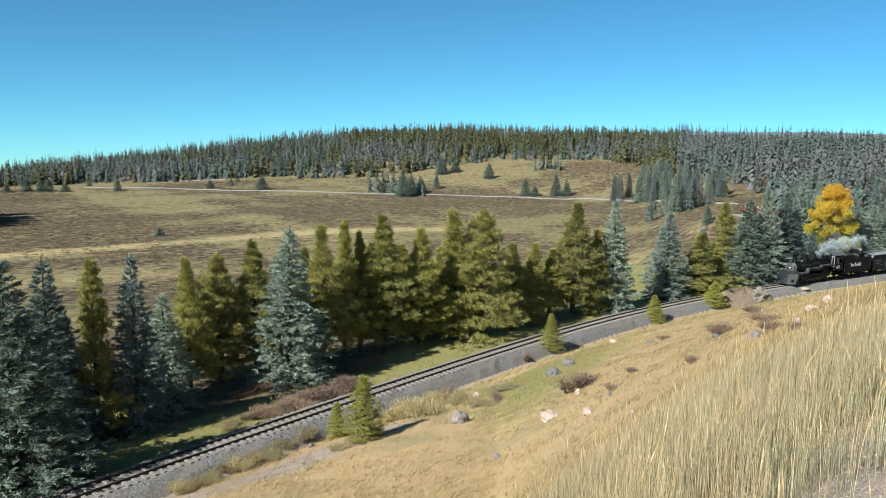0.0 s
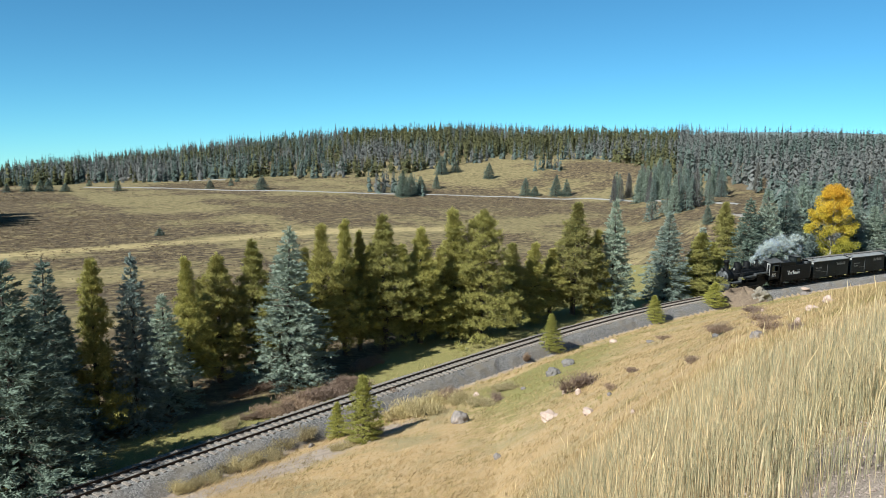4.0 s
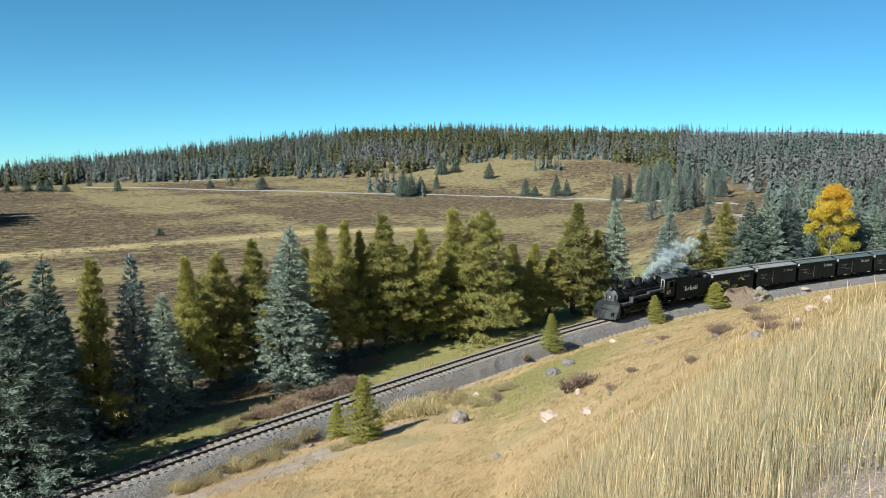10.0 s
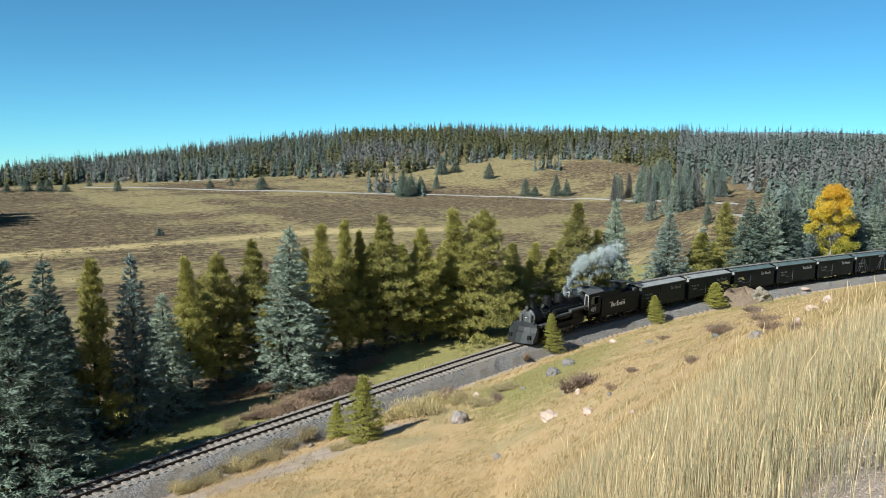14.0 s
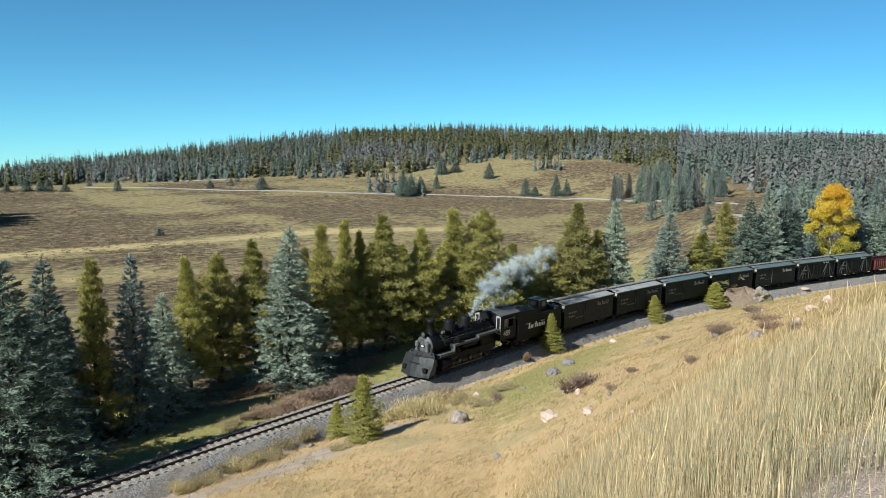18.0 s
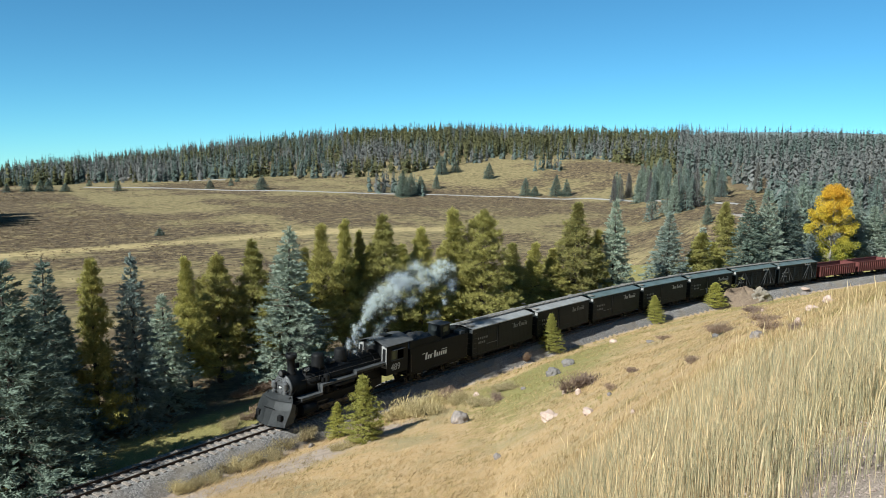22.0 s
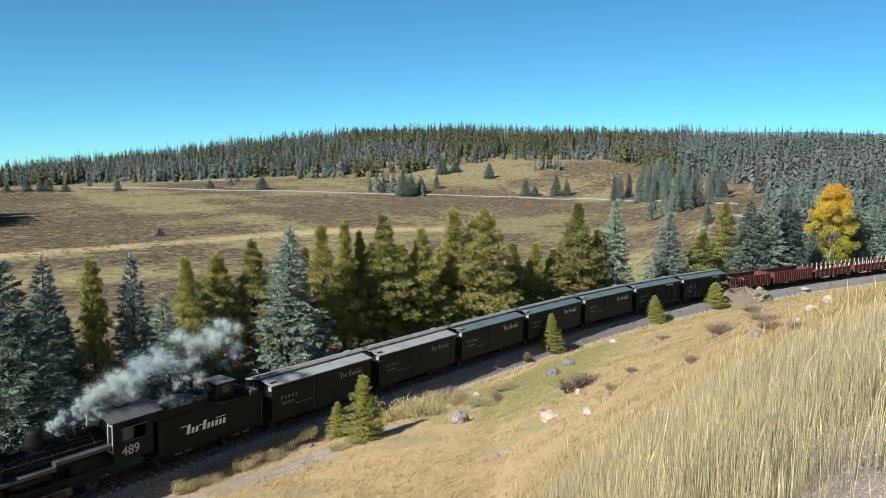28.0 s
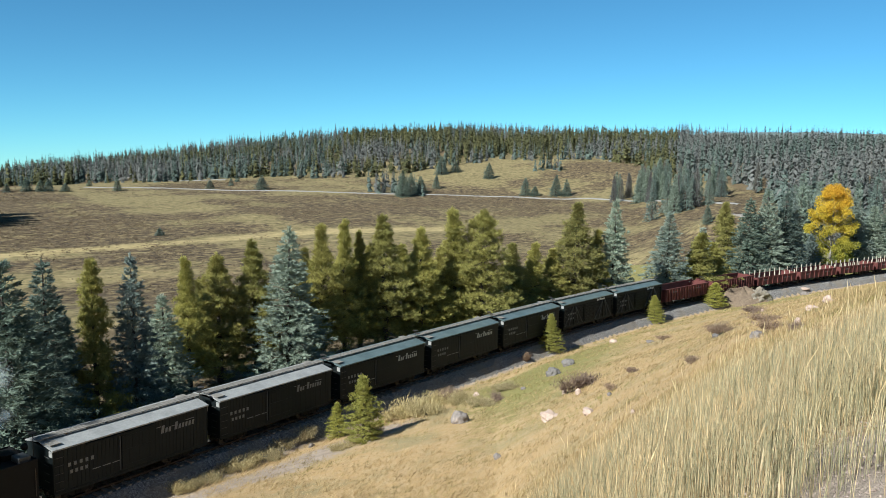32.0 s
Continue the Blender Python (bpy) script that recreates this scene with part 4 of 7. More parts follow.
def shrub_model(name, mat, label, seed, category="shrub"):
    """Brush: a low uneven mass of thin upright twigs and stems from several roots."""
    rng = np.random.default_rng(seed)
    k, stools = 2600, 9
    root = np.stack([rng.uniform(-0.42, 0.42, stools), rng.uniform(-0.42, 0.42, stools), np.zeros(stools)], 1)
    tall = rng.uniform(0.5, 1.0, stools) * (1.1 - 1.3 * np.abs(root[:, 0]))
    i = rng.integers(0, stools, k)
    up = rng.uniform(0.0, 0.75, k)
    spread = 0.05 + 0.20 * up
    base = root[i] + rng.normal(0, 1, (k, 3)) * np.stack([spread, spread, np.zeros(k)], 1)
    base[:, 2] = up * tall[i]
    dirs = rng.normal(0, 0.42, (k, 3)) + [0, 0, 1.0]
    top = thing(name, label, category, group="low brush along the hillside")
    sprays = rng.uniform(0.10, 0.26, k)
    needles_to_mesh("twig_mass", base, unit_rows(dirs), sprays, rng.uniform(0.005, 0.014, k), rng, mat, top, np.zeros((k, 3)) + [0, 0, 1.0], 0.1)
    return top


SHRUBS = {"R": [shrub_model("brush", RED_TWIGS, "leafless russet brush in dry grass", s) for s in (1, 2)],
          "Y": [shrub_model("brush", STRAW_TWIGS, "straw-coloured brush beside the ballast", s) for s in (3, 4)]}
shrub_used = set()


def shrub(kind, x, y, w, h):
    k = int(x * 3 + y * 5) % 2
    model = SHRUBS[kind][k]
    m = Matrix.Translation(grounded(x, y, -0.03)) @ Euler((0, 0, x + y)).to_matrix().to_4x4() @ Matrix.Diagonal((w, w * 0.7, h * 1.15, 1))
    if (kind, k) in shrub_used:
        model = copy_thing(model, Matrix.Identity(4))
    shrub_used.add((kind, k))
    model.matrix_basis = m
    return model


shrub("R", 8.0, 46.3, 2.48, 1.21)
shrub("R", 0.5, 58.5, 2.00, 1.11)
shrub("Y", -1.4, 54.2, 2.70, 1.42)
shrub("Y", 2.7, 53.4, 1.90, 0.78)
shrub("R", 14.8, 41.9, 1.34, 0.73)
shrub("R", 22.7, 57.9, 1.98, 0.63)
shrub("R", 12.0, 28.7, 1.23, 0.46)
shrub("R", 9.1, 20.5, 0.58, 0.33)
shrub("R", 7.7, 72.1, 0.82, 1.05)
shrub("R", -12.3, 55.9, 2.39, 0.89)
shrub("R", -10.8, 57.6, 2.87, 1.09)
shrub("R", -9.3, 60.0, 3.00, 1.05)
shrub("R", -7.7, 62.3, 2.66, 1.09)
shrub("R", -6.9, 68.1, 2.91, 0.99)
shrub("Y", -3.1, 53.8, 1.92, 1.02)
shrub("Y", -4.1, 49.5, 1.41, 0.72)
shrub("Y", -10.8, 47.9, 1.71, 0.77)
shrub("Y", -12.1, 46.2, 1.64, 0.80)
shrub("Y", -13.4, 44.3, 1.39, 0.71)
shrub("Y", -14.5, 42.8, 1.53, 0.75)
shrub("Y", -8.9, 51.0, 1.82, 0.89)
shrub("R", 25.0, 96.2, 2.06, 0.56)
shrub("R", 10.4, 42.9, 0.73, 0.44)
shrub("R", -3.9, 59.8, 1.28, 0.70)
shrub("R", -11.5, 56.6, 2.42, 0.90)
shrub("R", -10.0, 58.9, 2.52, 0.94)
shrub("R", -8.4, 61.2, 2.62, 0.98)
shrub("R", -7.1, 63.5, 2.26, 0.92)
shrub("R", -13.3, 55.0, 1.96, 0.72)
shrub("Y", -14.3, 53.4, 1.90, 0.62)
shrub("R", -6.1, 69.9, 2.49, 0.81)
shrub("Y", -2.4, 55.5, 2.37, 1.21)
shrub("Y", -0.4, 57.1, 2.44, 1.08)
shrub("Y", -5.9, 47.5, 1.69, 0.55)
shrub("Y", -10.0, 49.0, 2.10, 0.93)
shrub("Y", -11.5, 47.0, 1.67, 0.82)
shrub("Y", -12.7, 45.2, 1.61, 0.79)
shrub("Y", -14.0, 43.5, 1.55, 0.76)
shrub("Y", 1.6, 56.5, 2.41, 0.74)
shrub("Y", 4.9, 57.6, 2.05, 0.59)
shrub("R", 16.7, 59.0, 1.26, 0.34)
shrub("R", 10.2, 31.9, 0.91, 0.28)
shrub("R", 8.3, 38.1, 1.09, 0.39)
shrub("R", 15.5, 37.8, 1.88, 0.49)
shrub("R", 3.9, 54.7, 1.56, 0.64)
shrub("R", -13.8, 61.8, 2.64, 0.90)
shrub("R", -15.2, 60.2, 1.72, 0.70)


# ---- aspen ----
def aspen_leaves():
    """Leaves turning: orange-yellow above, yellow-green low down and in places."""
    m, n, l, b = material("yellow_aspen_leaves", 0.7, 0.0, 0.15)
    pos = n.new("ShaderNodeTexCoord").outputs["Object"]
    xyz = n.new("ShaderNodeSeparateXYZ")
    l.new(pos, xyz.inputs[0])
    h = n.new("ShaderNodeMath")
    h.operation = "MULTIPLY_ADD"
    l.new(xyz.outputs[2], h.inputs[0])
    h.inputs[1].default_value = 0.065
    g = n.new("ShaderNodeMath")
    g.operation = "MULTIPLY_ADD"
    l.new(noise_tex(n, l, 0.5, 4, 0.6, pos), g.inputs[0])
    g.inputs[1].default_value = 0.7
    g.inputs[2].default_value = -0.35
    l.new(g.outputs[0], h.inputs[2])
    c = ramp(n, l, h.outputs[0], [(0.12, (0.22, 0.24, 0.05)), (0.42, (0.48, 0.40, 0.06)), (0.70, (0.66, 0.46, 0.055)), (0.98, (0.66, 0.37, 0.04))])
    own = ramp(n, l, n.new("ShaderNodeNewGeometry").outputs["Random Per Island"], [(0.0, (0.65, 0.65, 0.6)), (1.0, (1.2, 1.2, 1.1))])
    c = mix(n, l, 1.0, c, own, "MULTIPLY")
    l.new(c, b.inputs["Base Color"])
    t, s_ = n.new("ShaderNodeBsdfTranslucent"), n.new("ShaderNodeMixShader")
    l.new(c, t.inputs[0])
    s_.inputs[0].default_value = 0.35
    l.new(b.outputs[0], s_.inputs[1])
    l.new(t.outputs[0], s_.inputs[2])
    l.new(s_.outputs[0], n["Material Output"].inputs[0])
    return m


def aspen(x, y, height, half):
    rng = np.random.default_rng(12)
    t = thing("aspen_tree", "aspen tree in bright yellow autumn leaf", "tree")
    bm = bmesh.new()
    tube(bm, (0, 0, -0.3), (0.1, 0, height * 0.5), 0.17, 0.10, 8, False)
    tube(bm, (0.1, 0, height * 0.5), (0.0, 0.1, height * 0.93), 0.10, 0.02, 8, False)
    centres = []
    for i in range(170):
        f = rng.uniform(0.06, 0.97)
        a = rng.uniform(0, 6.283)
        env = half * (0.35 + 0.65 * math.sin(math.pi * min(1.0, 0.10 + 0.8 * f)) ** 0.8) * (1 - max(0.0, f - 0.72) * 2.3)
        rad = env * math.sqrt(rng.uniform(0.03, 0.85)) * (1 + 0.15 * math.sin(3 * a + 9 * f))
        c = np.array([rad * math.cos(a), rad * math.sin(a), height * f])
        tube(bm, (0.05, 0, max(0.5, c[2] - rad * 0.8)), c, 0.03, 0.01, 4, False)
        centres.append(c)
    part("trunk", bm, DEADWOOD, t)
    B, W, F = [], [], []
    for c in centres:
        k = 330
        n = unit_rows(rng.normal(0, 1, (k, 3)))
        B.append(c + n * (rng.uniform(0.1, 1.0, k) ** 0.5)[:, None] * rng.uniform(0.55, 0.95) * [1, 1, 0.8])
        W.append(unit_rows(n + rng.normal(0, 0.7, (k, 3))))
        F.append(n)
    k = 330 * len(centres)
    needles_to_mesh("crown", np.vstack(B), np.vstack(W), rng.uniform(0.10, 0.2, k), rng.uniform(0.05, 0.09, k), rng, aspen_leaves(), t, np.vstack(F), 0.3)
    t.matrix_basis = Matrix.Translation(grounded(x, y))
    return t


aspen(63.3, 132.0, 14.3, 4.0)


# ---- grass ----
def blades(name, label, mat, x, y, h, width, rng, head=0.0, bend=0.25):
    """Upright leaves: each a bent ribbon of three pieces, some with a seed head."""
    k = len(x)
    z = ground_z(x, y) - 0.02
    a = rng.uniform(0, 6.283, k)
    lean = rng.normal(0, bend, (k, 2)) * h[:, None]
    sx_, sy_ = np.cos(a) * width, np.sin(a) * width
    P = []
    for f, w in ((0, 1.0), (0.45, 0.9), (0.8, 0.6), (1.0, 0.06)):
        cx = x + lean[:, 0] * f * f
        cy = y + lean[:, 1] * f * f
        cz = z + h * f * (1 - 0.12 * f)
        P += [np.stack([cx - sx_ * w, cy - sy_ * w, cz], 1), np.stack([cx + sx_ * w, cy + sy_ * w, cz], 1)]
    verts = np.stack(P, 1)
    idx = np.arange(k)[:, None] * 8
    faces = np.concatenate([idx + [0, 1, 3, 2], idx + [2, 3, 5, 4], idx + [4, 5, 7, 6]], 0)
    verts = verts.reshape(-1, 3)
    if head:
        pick = np.nonzero(rng.random(k) < head)[0]
        tip = np.stack([x + lean[:, 0], y + lean[:, 1], z + h * 0.88], 1)[pick]
        low = np.stack([x + lean[:, 0] * 0.64, y + lean[:, 1] * 0.64, z + h * 0.72], 1)[pick]
        up = tip + (tip - low) * 0.25
        m = len(pick)
        ww = (width[pick] * 2.6)[:, None]
        for ang in (0.0, 1.5708):
            s_ = np.stack([np.cos(a[pick] + ang), np.sin(a[pick] + ang), np.zeros(m)], 1) * ww
            mid = (low + up) / 2
            V = np.stack([low, mid + s_, up, mid - s_], 1).reshape(-1, 3)
            F = np.arange(4 * m).reshape(-1, 4) + len(verts)
            verts = np.vstack([verts, V])
            faces = np.vstack([faces, F])
    ob = link_mesh(name, verts.tolist(), faces.tolist(), mat)
    return tagged(ob, label, "grass", kind="stuff")


TALL_STRAW = foliage("tall_straw_stalks", (0.40, 0.285, 0.155), (0.74, 0.60, 0.40), 0.3, True, (0.84, 0.92, 0.88))
GREEN_STRAW = foliage("grey_green_stalks", (0.20, 0.19, 0.115), (0.42, 0.39, 0.26), 0.3)
SHORT_STRAW = foliage("short_dry_grass_blades", (0.285, 0.2, 0.097), (0.59, 0.45, 0.255), 0.3, True, (0.62, 0.68, 0.62))
SHORT_GREEN = foliage("short_green_grass_blades", (0.155, 0.14, 0.055), (0.34, 0.30, 0.125), 0.3)


def near_grass():
    rng = np.random.default_rng(21)

    def field(k, b0, b1, r0, r1, keep):
        b = rng.uniform(b0, b1, k)
        r = np.sqrt(rng.uniform(r0 ** 2, r1 ** 2, k))
        x, y = r * np.sin(np.radians(b)), r * np.cos(np.radians(b))
        ok = keep(b, r, x, y)
        return x[ok], y[ok]

    def dense(b, r, x, y):
        patch = np.array([noise.noise((px_ * 0.9, py_ * 0.9, 0.0)) for px_, py_ in zip(x, y)])
        bare = (b > 25.3 + rng.normal(0, 1.0, len(b))) & (r < 5.3 + rng.normal(0, 0.5, len(b)))
        return (patch + rng.normal(0, 0.2, len(b)) > -0.10) & ~(bare & (rng.random(len(b)) < 0.93)) & (rng.random(len(b)) < np.clip((b + 1) / 16, 0, 1)) & (rng.random(len(b)) < np.clip((14.0 - r) / 6.0, 0, 1))

    x, y = field(70000, -4, 38, 2.6, 14.0, dense)
    h = rng.uniform(0.35, 0.85, len(x)) * np.clip(1.15 - 0.03 * np.hypot(x, y), 0.5, 1)
    blades("tall_grass", "tall pale straw grass gone to seed", TALL_STRAW, x, y, h, rng.uniform(0.0007, 0.0014, len(x)), rng, 0.3, 0.065)
    x, y = field(85000, -4, 38, 2.6, 14.0, dense)
    h = rng.uniform(0.2, 0.68, len(x))
    blades("undergrowth_grass", "grey-green lower grass among the straw", GREEN_STRAW, x, y, h, rng.uniform(0.0012, 0.0025, len(x)), rng, 0.0, 0.10)
    x, y = field(520, 4, 32, 4.0, 10.5, lambda b, r, x, y: rng.random(len(b)) < 0.8)
    blades("seed_stalks", "tall separate grass stalks with heavy seed heads", TALL_STRAW, x, y, rng.uniform(0.6, 1.0, len(x)), rng.uniform(0.0012, 0.0019, len(x)), rng, 1.0, 0.09)
    # hillside turf
    k = 560000
    b = rng.uniform(-27, 33, k)
    r = np.exp(rng.uniform(math.log(11), math.log(150), k))
    R, q = np.interp(b, L_AZ, L_R), np.interp(b, L_AZ, L_Q)
    d = (R - r) * q
    ok = (d > 2.5 + rng.uniform(-0.4, 0.8, k)) | ((d < -2.4) & (d > -22) & (rng.random(k) < np.where((b < -3) & (d < -6), 0.2, 0.8)))
    b, r, d = b[ok], r[ok], d[ok]
    x, y = r * np.sin(np.radians(b)), r * np.cos(np.radians(b))
    gx, gy = np.floor(x / 0.6), np.floor(y / 0.6)                # grass grows in tussocks
    ox, oy = np.mod(np.sin(gx * 12.9898 + gy * 78.233) * 43758.5, 1.0), np.mod(np.sin(gx * 39.346 + gy * 11.135) * 24634.6, 1.0)
    pull = np.where(rng.random(len(x)) < 0.4, 0.6, 1.0)
    x, y = (gx + ox) * 0.6 + (x - (gx + ox) * 0.6) * pull, (gy + oy) * 0.6 + (y - (gy + oy) * 0.6) * pull
    patch = wave(x, y, 0.9, 7.0) * 0.5 + wave(x, y, 0.23, 2.0) * 0.4
    keep = patch + rng.normal(0, 0.3, len(b)) > -0.15
    green = keep & ((d < 0) & (rng.random(len(b)) < 0.7) | (d > 0) & (d < 20) & (b > 1) & (rng.random(len(b)) < 0.75 - 0.03 * d) | (wave(x, y, 0.31, 9.0) + rng.normal(0, 0.3, len(b)) > 0.75))
    straw = keep & ~green
    for name, label, mat, sel, hi in (("dry_turf", "short dry bunch grass on the slope", SHORT_STRAW, straw, 0.26), ("green_turf", "short greenish grass beside the track", SHORT_GREEN, green, 0.2)):
        n = int(sel.sum())
        edge = np.abs(np.abs(d[sel]) - 3.0) < 0.7                  # taller along the ballast
        hh = rng.uniform(0.07, hi, n) * (0.7 + 0.8 * ox[sel]) * np.where(edge, 2.0, 1.0)
        base = np.stack([x[sel], y[sel], ground_z(x[sel], y[sel]) - 0.02], 1)
        way = rng.normal(0, 0.5, (n, 3)) * [1, 1, 0] + [0.55, -0.15, 0.8]
        way /= np.linalg.norm(way, axis=1)[:, None]
        tagged(needles_to_mesh(name, base, way, hh, 0.004 + 0.00022 * r[sel] * rng.uniform(0.6, 1.4, n), rng, mat, None, np.zeros((n, 3)) + [0, 0, 1.0], 0.35), label, "grass", kind="stuff")


near_grass()


def gravel():
    """Loose pebbles on the bare patch at the foot of the tall grass."""
    rng = np.random.default_rng(8)
    k = 4200
    b, r = np.radians(rng.uniform(21, 38, k)), rng.uniform(3.0, 6.6, k)
    x, y = r * np.sin(b), r * np.cos(b)
    s = 0.004 + 0.012 * rng.random(k) ** 3
    corner = np.array([(1, 0, 0), (0, 1, 0), (-1, 0, 0), (0, -1, 0), (0, 0, 0.7), (0, 0, -0.7)], float)
    v = corner[None] * s[:, None, None] * rng.uniform(0.6, 1.3, (k, 6, 1)) + np.stack([x, y, ground_z(x, y) + 0.3 * s], 1)[:, None]
    tri = np.array([(0, 1, 4), (1, 2, 4), (2, 3, 4), (3, 0, 4), (1, 0, 5), (2, 1, 5), (3, 2, 5), (0, 3, 5)])
    f = (tri[None] + 6 * np.arange(k)[:, None, None]).reshape(-1, 3)
    mat = foliage("pinkish_pebbles", (0.20, 0.15, 0.12), (0.50, 0.41, 0.35), 0.0)
    return tagged(link_mesh("gravel", v.reshape(-1, 3).tolist(), f.tolist(), mat), "loose pinkish-grey pebbles on bare ground", "gravel", kind="stuff")


gravel()


# ---- train: paints ----
BLACK = surface("sooty_black_paint", (0.004, 0.0042, 0.0045), (0.010, 0.0105, 0.011), 1.5, 0.6, spec=0.14, wear=(0.022, 0.022, 0.022), wear_at=0.68)
CAR_BLACK = surface("faded_black_car_paint", (0.004, 0.0058, 0.0062), (0.0095, 0.0135, 0.0145), 1.2, 0.55, spec=0.18, wear=(0.022, 0.026, 0.027), wear_at=0.67)
ROOF_GREY = surface("weathered_grey_roofing", (0.17, 0.17, 0.167), (0.31, 0.31, 0.30), 1.4, 0.5, wear=(0.42, 0.41, 0.39), wear_at=0.66)
ROOF_DARK = surface("dark_roofing", (0.055, 0.08, 0.082), (0.125, 0.165, 0.168), 1.4, 0.38, wear=(0.24, 0.24, 0.24), wear_at=0.66)
WALK_WOOD = surface("grey_walkway_wood", (0.10, 0.09, 0.08), (0.26, 0.24, 0.21), 2.0, 0.85)
PUMP_GREY = surface("pale_oily_pump_paint", (0.03, 0.032, 0.033), (0.19, 0.195, 0.196), 7, 0.5, 0.2)
GRAPHITE = surface("graphite_smokebox_paint", (0.02, 0.021, 0.022), (0.15, 0.155, 0.158), 6, 0.55, 0.2)
PLOW = surface("scraped_grey_plow_steel", (0.026, 0.029, 0.030), (0.056, 0.06, 0.061), 1.2, 0.55, 0.1, wear=(0.06, 0.057, 0.053), wear_at=0.62)
BOARD_GREY = surface("grey_running_board", (0.028, 0.03, 0.031), (0.075, 0.078, 0.08), 2, 0.6)
WHITE = surface("white_lettering", (0.55, 0.55, 0.53), (0.75, 0.75, 0.72), 6, 0.6, relief=0)
DULL_WHITE = surface("sooty_white_numbers", (0.26, 0.26, 0.25), (0.42, 0.42, 0.40), 6, 0.6, relief=0)
FADED = surface("faded_white_lettering", (0.09, 0.09, 0.088), (0.22, 0.22, 0.215), 5, 0.7, relief=0)
OXIDE = surface("oxide_red_paint", (0.07, 0.021, 0.019), (0.135, 0.042, 0.037), 1.3, 0.7, wear=(0.19, 0.10, 0.085), wear_at=0.68)
RUST_INSIDE = surface("rusty_car_floor", (0.10, 0.075, 0.06), (0.24, 0.19, 0.15), 1.2, 0.9)
COAL = surface("black_coal", (0.008, 0.008, 0.008), (0.05, 0.05, 0.052), 5, 0.4, relief=0.8, dist=0.05)
STEEL = surface("worn_wheel_steel", (0.03, 0.026, 0.024), (0.10, 0.09, 0.08), 3, 0.5, 0.5)
STAKE = surface("pale_stake_wood", (0.28, 0.25, 0.19), (0.48, 0.44, 0.36), 3, 0.85)
GLASS, gn, gl, gb = material("dusty_cab_glass", 0.12, 0.0, 0.5)
gb.inputs["Base Color"].default_value = (0.03, 0.035, 0.035, 1)
LAMP_GLASS, ln_, ll_, lb_ = material("headlamp_glass", 0.08, 0.0, 0.6)
lb_.inputs["Base Color"].default_value = (0.06, 0.06, 0.058, 1)


def wheelset(parent, x, radius, gauge=0.46, outside=0.0):
    """An axle with its two wheels, about its own centre."""
    bm = bmesh.new()
    turn = Euler((radians(90), 0, 0)).to_matrix().to_4x4()
    for side in (1, -1):
        lathe(bm, [(radius + 0.025, -0.05), (radius + 0.025, -0.03), (radius, -0.028), (radius, 0.05), (radius * 0.82, 0.05), (radius * 0.78, 0.025),
                   (radius * 0.3, 0.025), (radius * 0.28, 0.06), (0.05, 0.06)], 20, Matrix.Translation((0, side * gauge, 0)) @ Euler((radians(-90 * side), 0, 0)).to_matrix().to_4x4())
    tube(bm, (0, -0.75, 0), (0, 0.75, 0), 0.06, None, 8)
    for a in range(5):
        for side in (1, -1):
            c, s = math.cos(a * 1.2566), math.sin(a * 1.2566)
            tube(bm, (radius * 0.25 * c, side * 0.5, radius * 0.25 * s), (radius * 0.8 * c, side * 0.5, radius * 0.8 * s), 0.025, None, 5)
    if outside:
        for side, ph in ((1, 0.0), (-1, 1.5708)):
            c, s = math.cos(ph) * outside, math.sin(ph) * outside
            box(bm, -0.24, 0.24, side * 0.95 - 0.05, side * 0.95 + 0.05, -0.24, 0.24, 0.08)
            tube(bm, (c, side * 0.9, s), (c, side * 1.16, s), 0.055, None, 8)
    ob = part("wheelset", bm, STEEL, parent)
    ob.location = (x, 0, radius)
    ob["turn"] = 1
    ob["radius"] = radius
    return ob


def truck(parent, x, base=1.42, radius=0.33):
    bm = bmesh.new()
    for side in (1, -1):
        y = side * 0.74
        extrude_outline(bm, [(x - base / 2 - 0.16, 0.36), (x - base / 2 - 0.13, 0.52), (x - 0.35, 0.66), (x + 0.35, 0.66), (x + base / 2 + 0.13, 0.52),
                             (x + base / 2 + 0.16, 0.36), (x + base / 2 - 0.10, 0.34), (x + 0.34, 0.22), (x - 0.34, 0.22), (x - base / 2 + 0.10, 0.34)], y - 0.05, y + 0.05)
        for k in (-1, 1):
            box(bm, x + k * base / 2 - 0.12, x + k * base / 2 + 0.12, y - 0.10, y + 0.10, 0.24, 0.46, 0.02)
        for k in (-0.12, 0.12):
            tube(bm, (x + k, y + side * 0.07, 0.26), (x + k, y + side * 0.07, 0.56), 0.055, None, 8)
    box(bm, x - 0.16, x + 0.16, -0.8, 0.8, 0.42, 0.64, 0.02)
    t = part("truck", bm, BLACK, parent)
    for k in (-1, 1):
        wheelset(t, x + k * base / 2, radius)
    return t


def coupler(parent, x, way):
    bm = box(bmesh.new(), min(x, x + way * 0.45), max(x, x + way * 0.45), -0.09, 0.09, 0.62, 0.80, 0.02)
    box(bm, min(x + way * 0.34, x + way * 0.55), max(x + way * 0.34, x + way * 0.55), -0.15, 0.13, 0.58, 0.84, 0.04)
    part("coupler", bm, STEEL, parent)


def bars(parent, name, x0, z0, count, w, h, gap, side, y, mat):
    """A line of lettering, as plain bars on a side wall."""
    me = None
    for i in range(count):
        a = x0 - i * (w + gap) * side - w * side / 2
        if me is None:
            ob = part(name, box(bmesh.new(), -w / 2, w / 2, -0.003, 0.003, 0, h), mat, parent, "faded white painted lettering")
            me = ob.data
        else:
            ob = new(name, me)
            ob.parent = parent
        ob.location = (a, (y + 0.003) * side, z0)


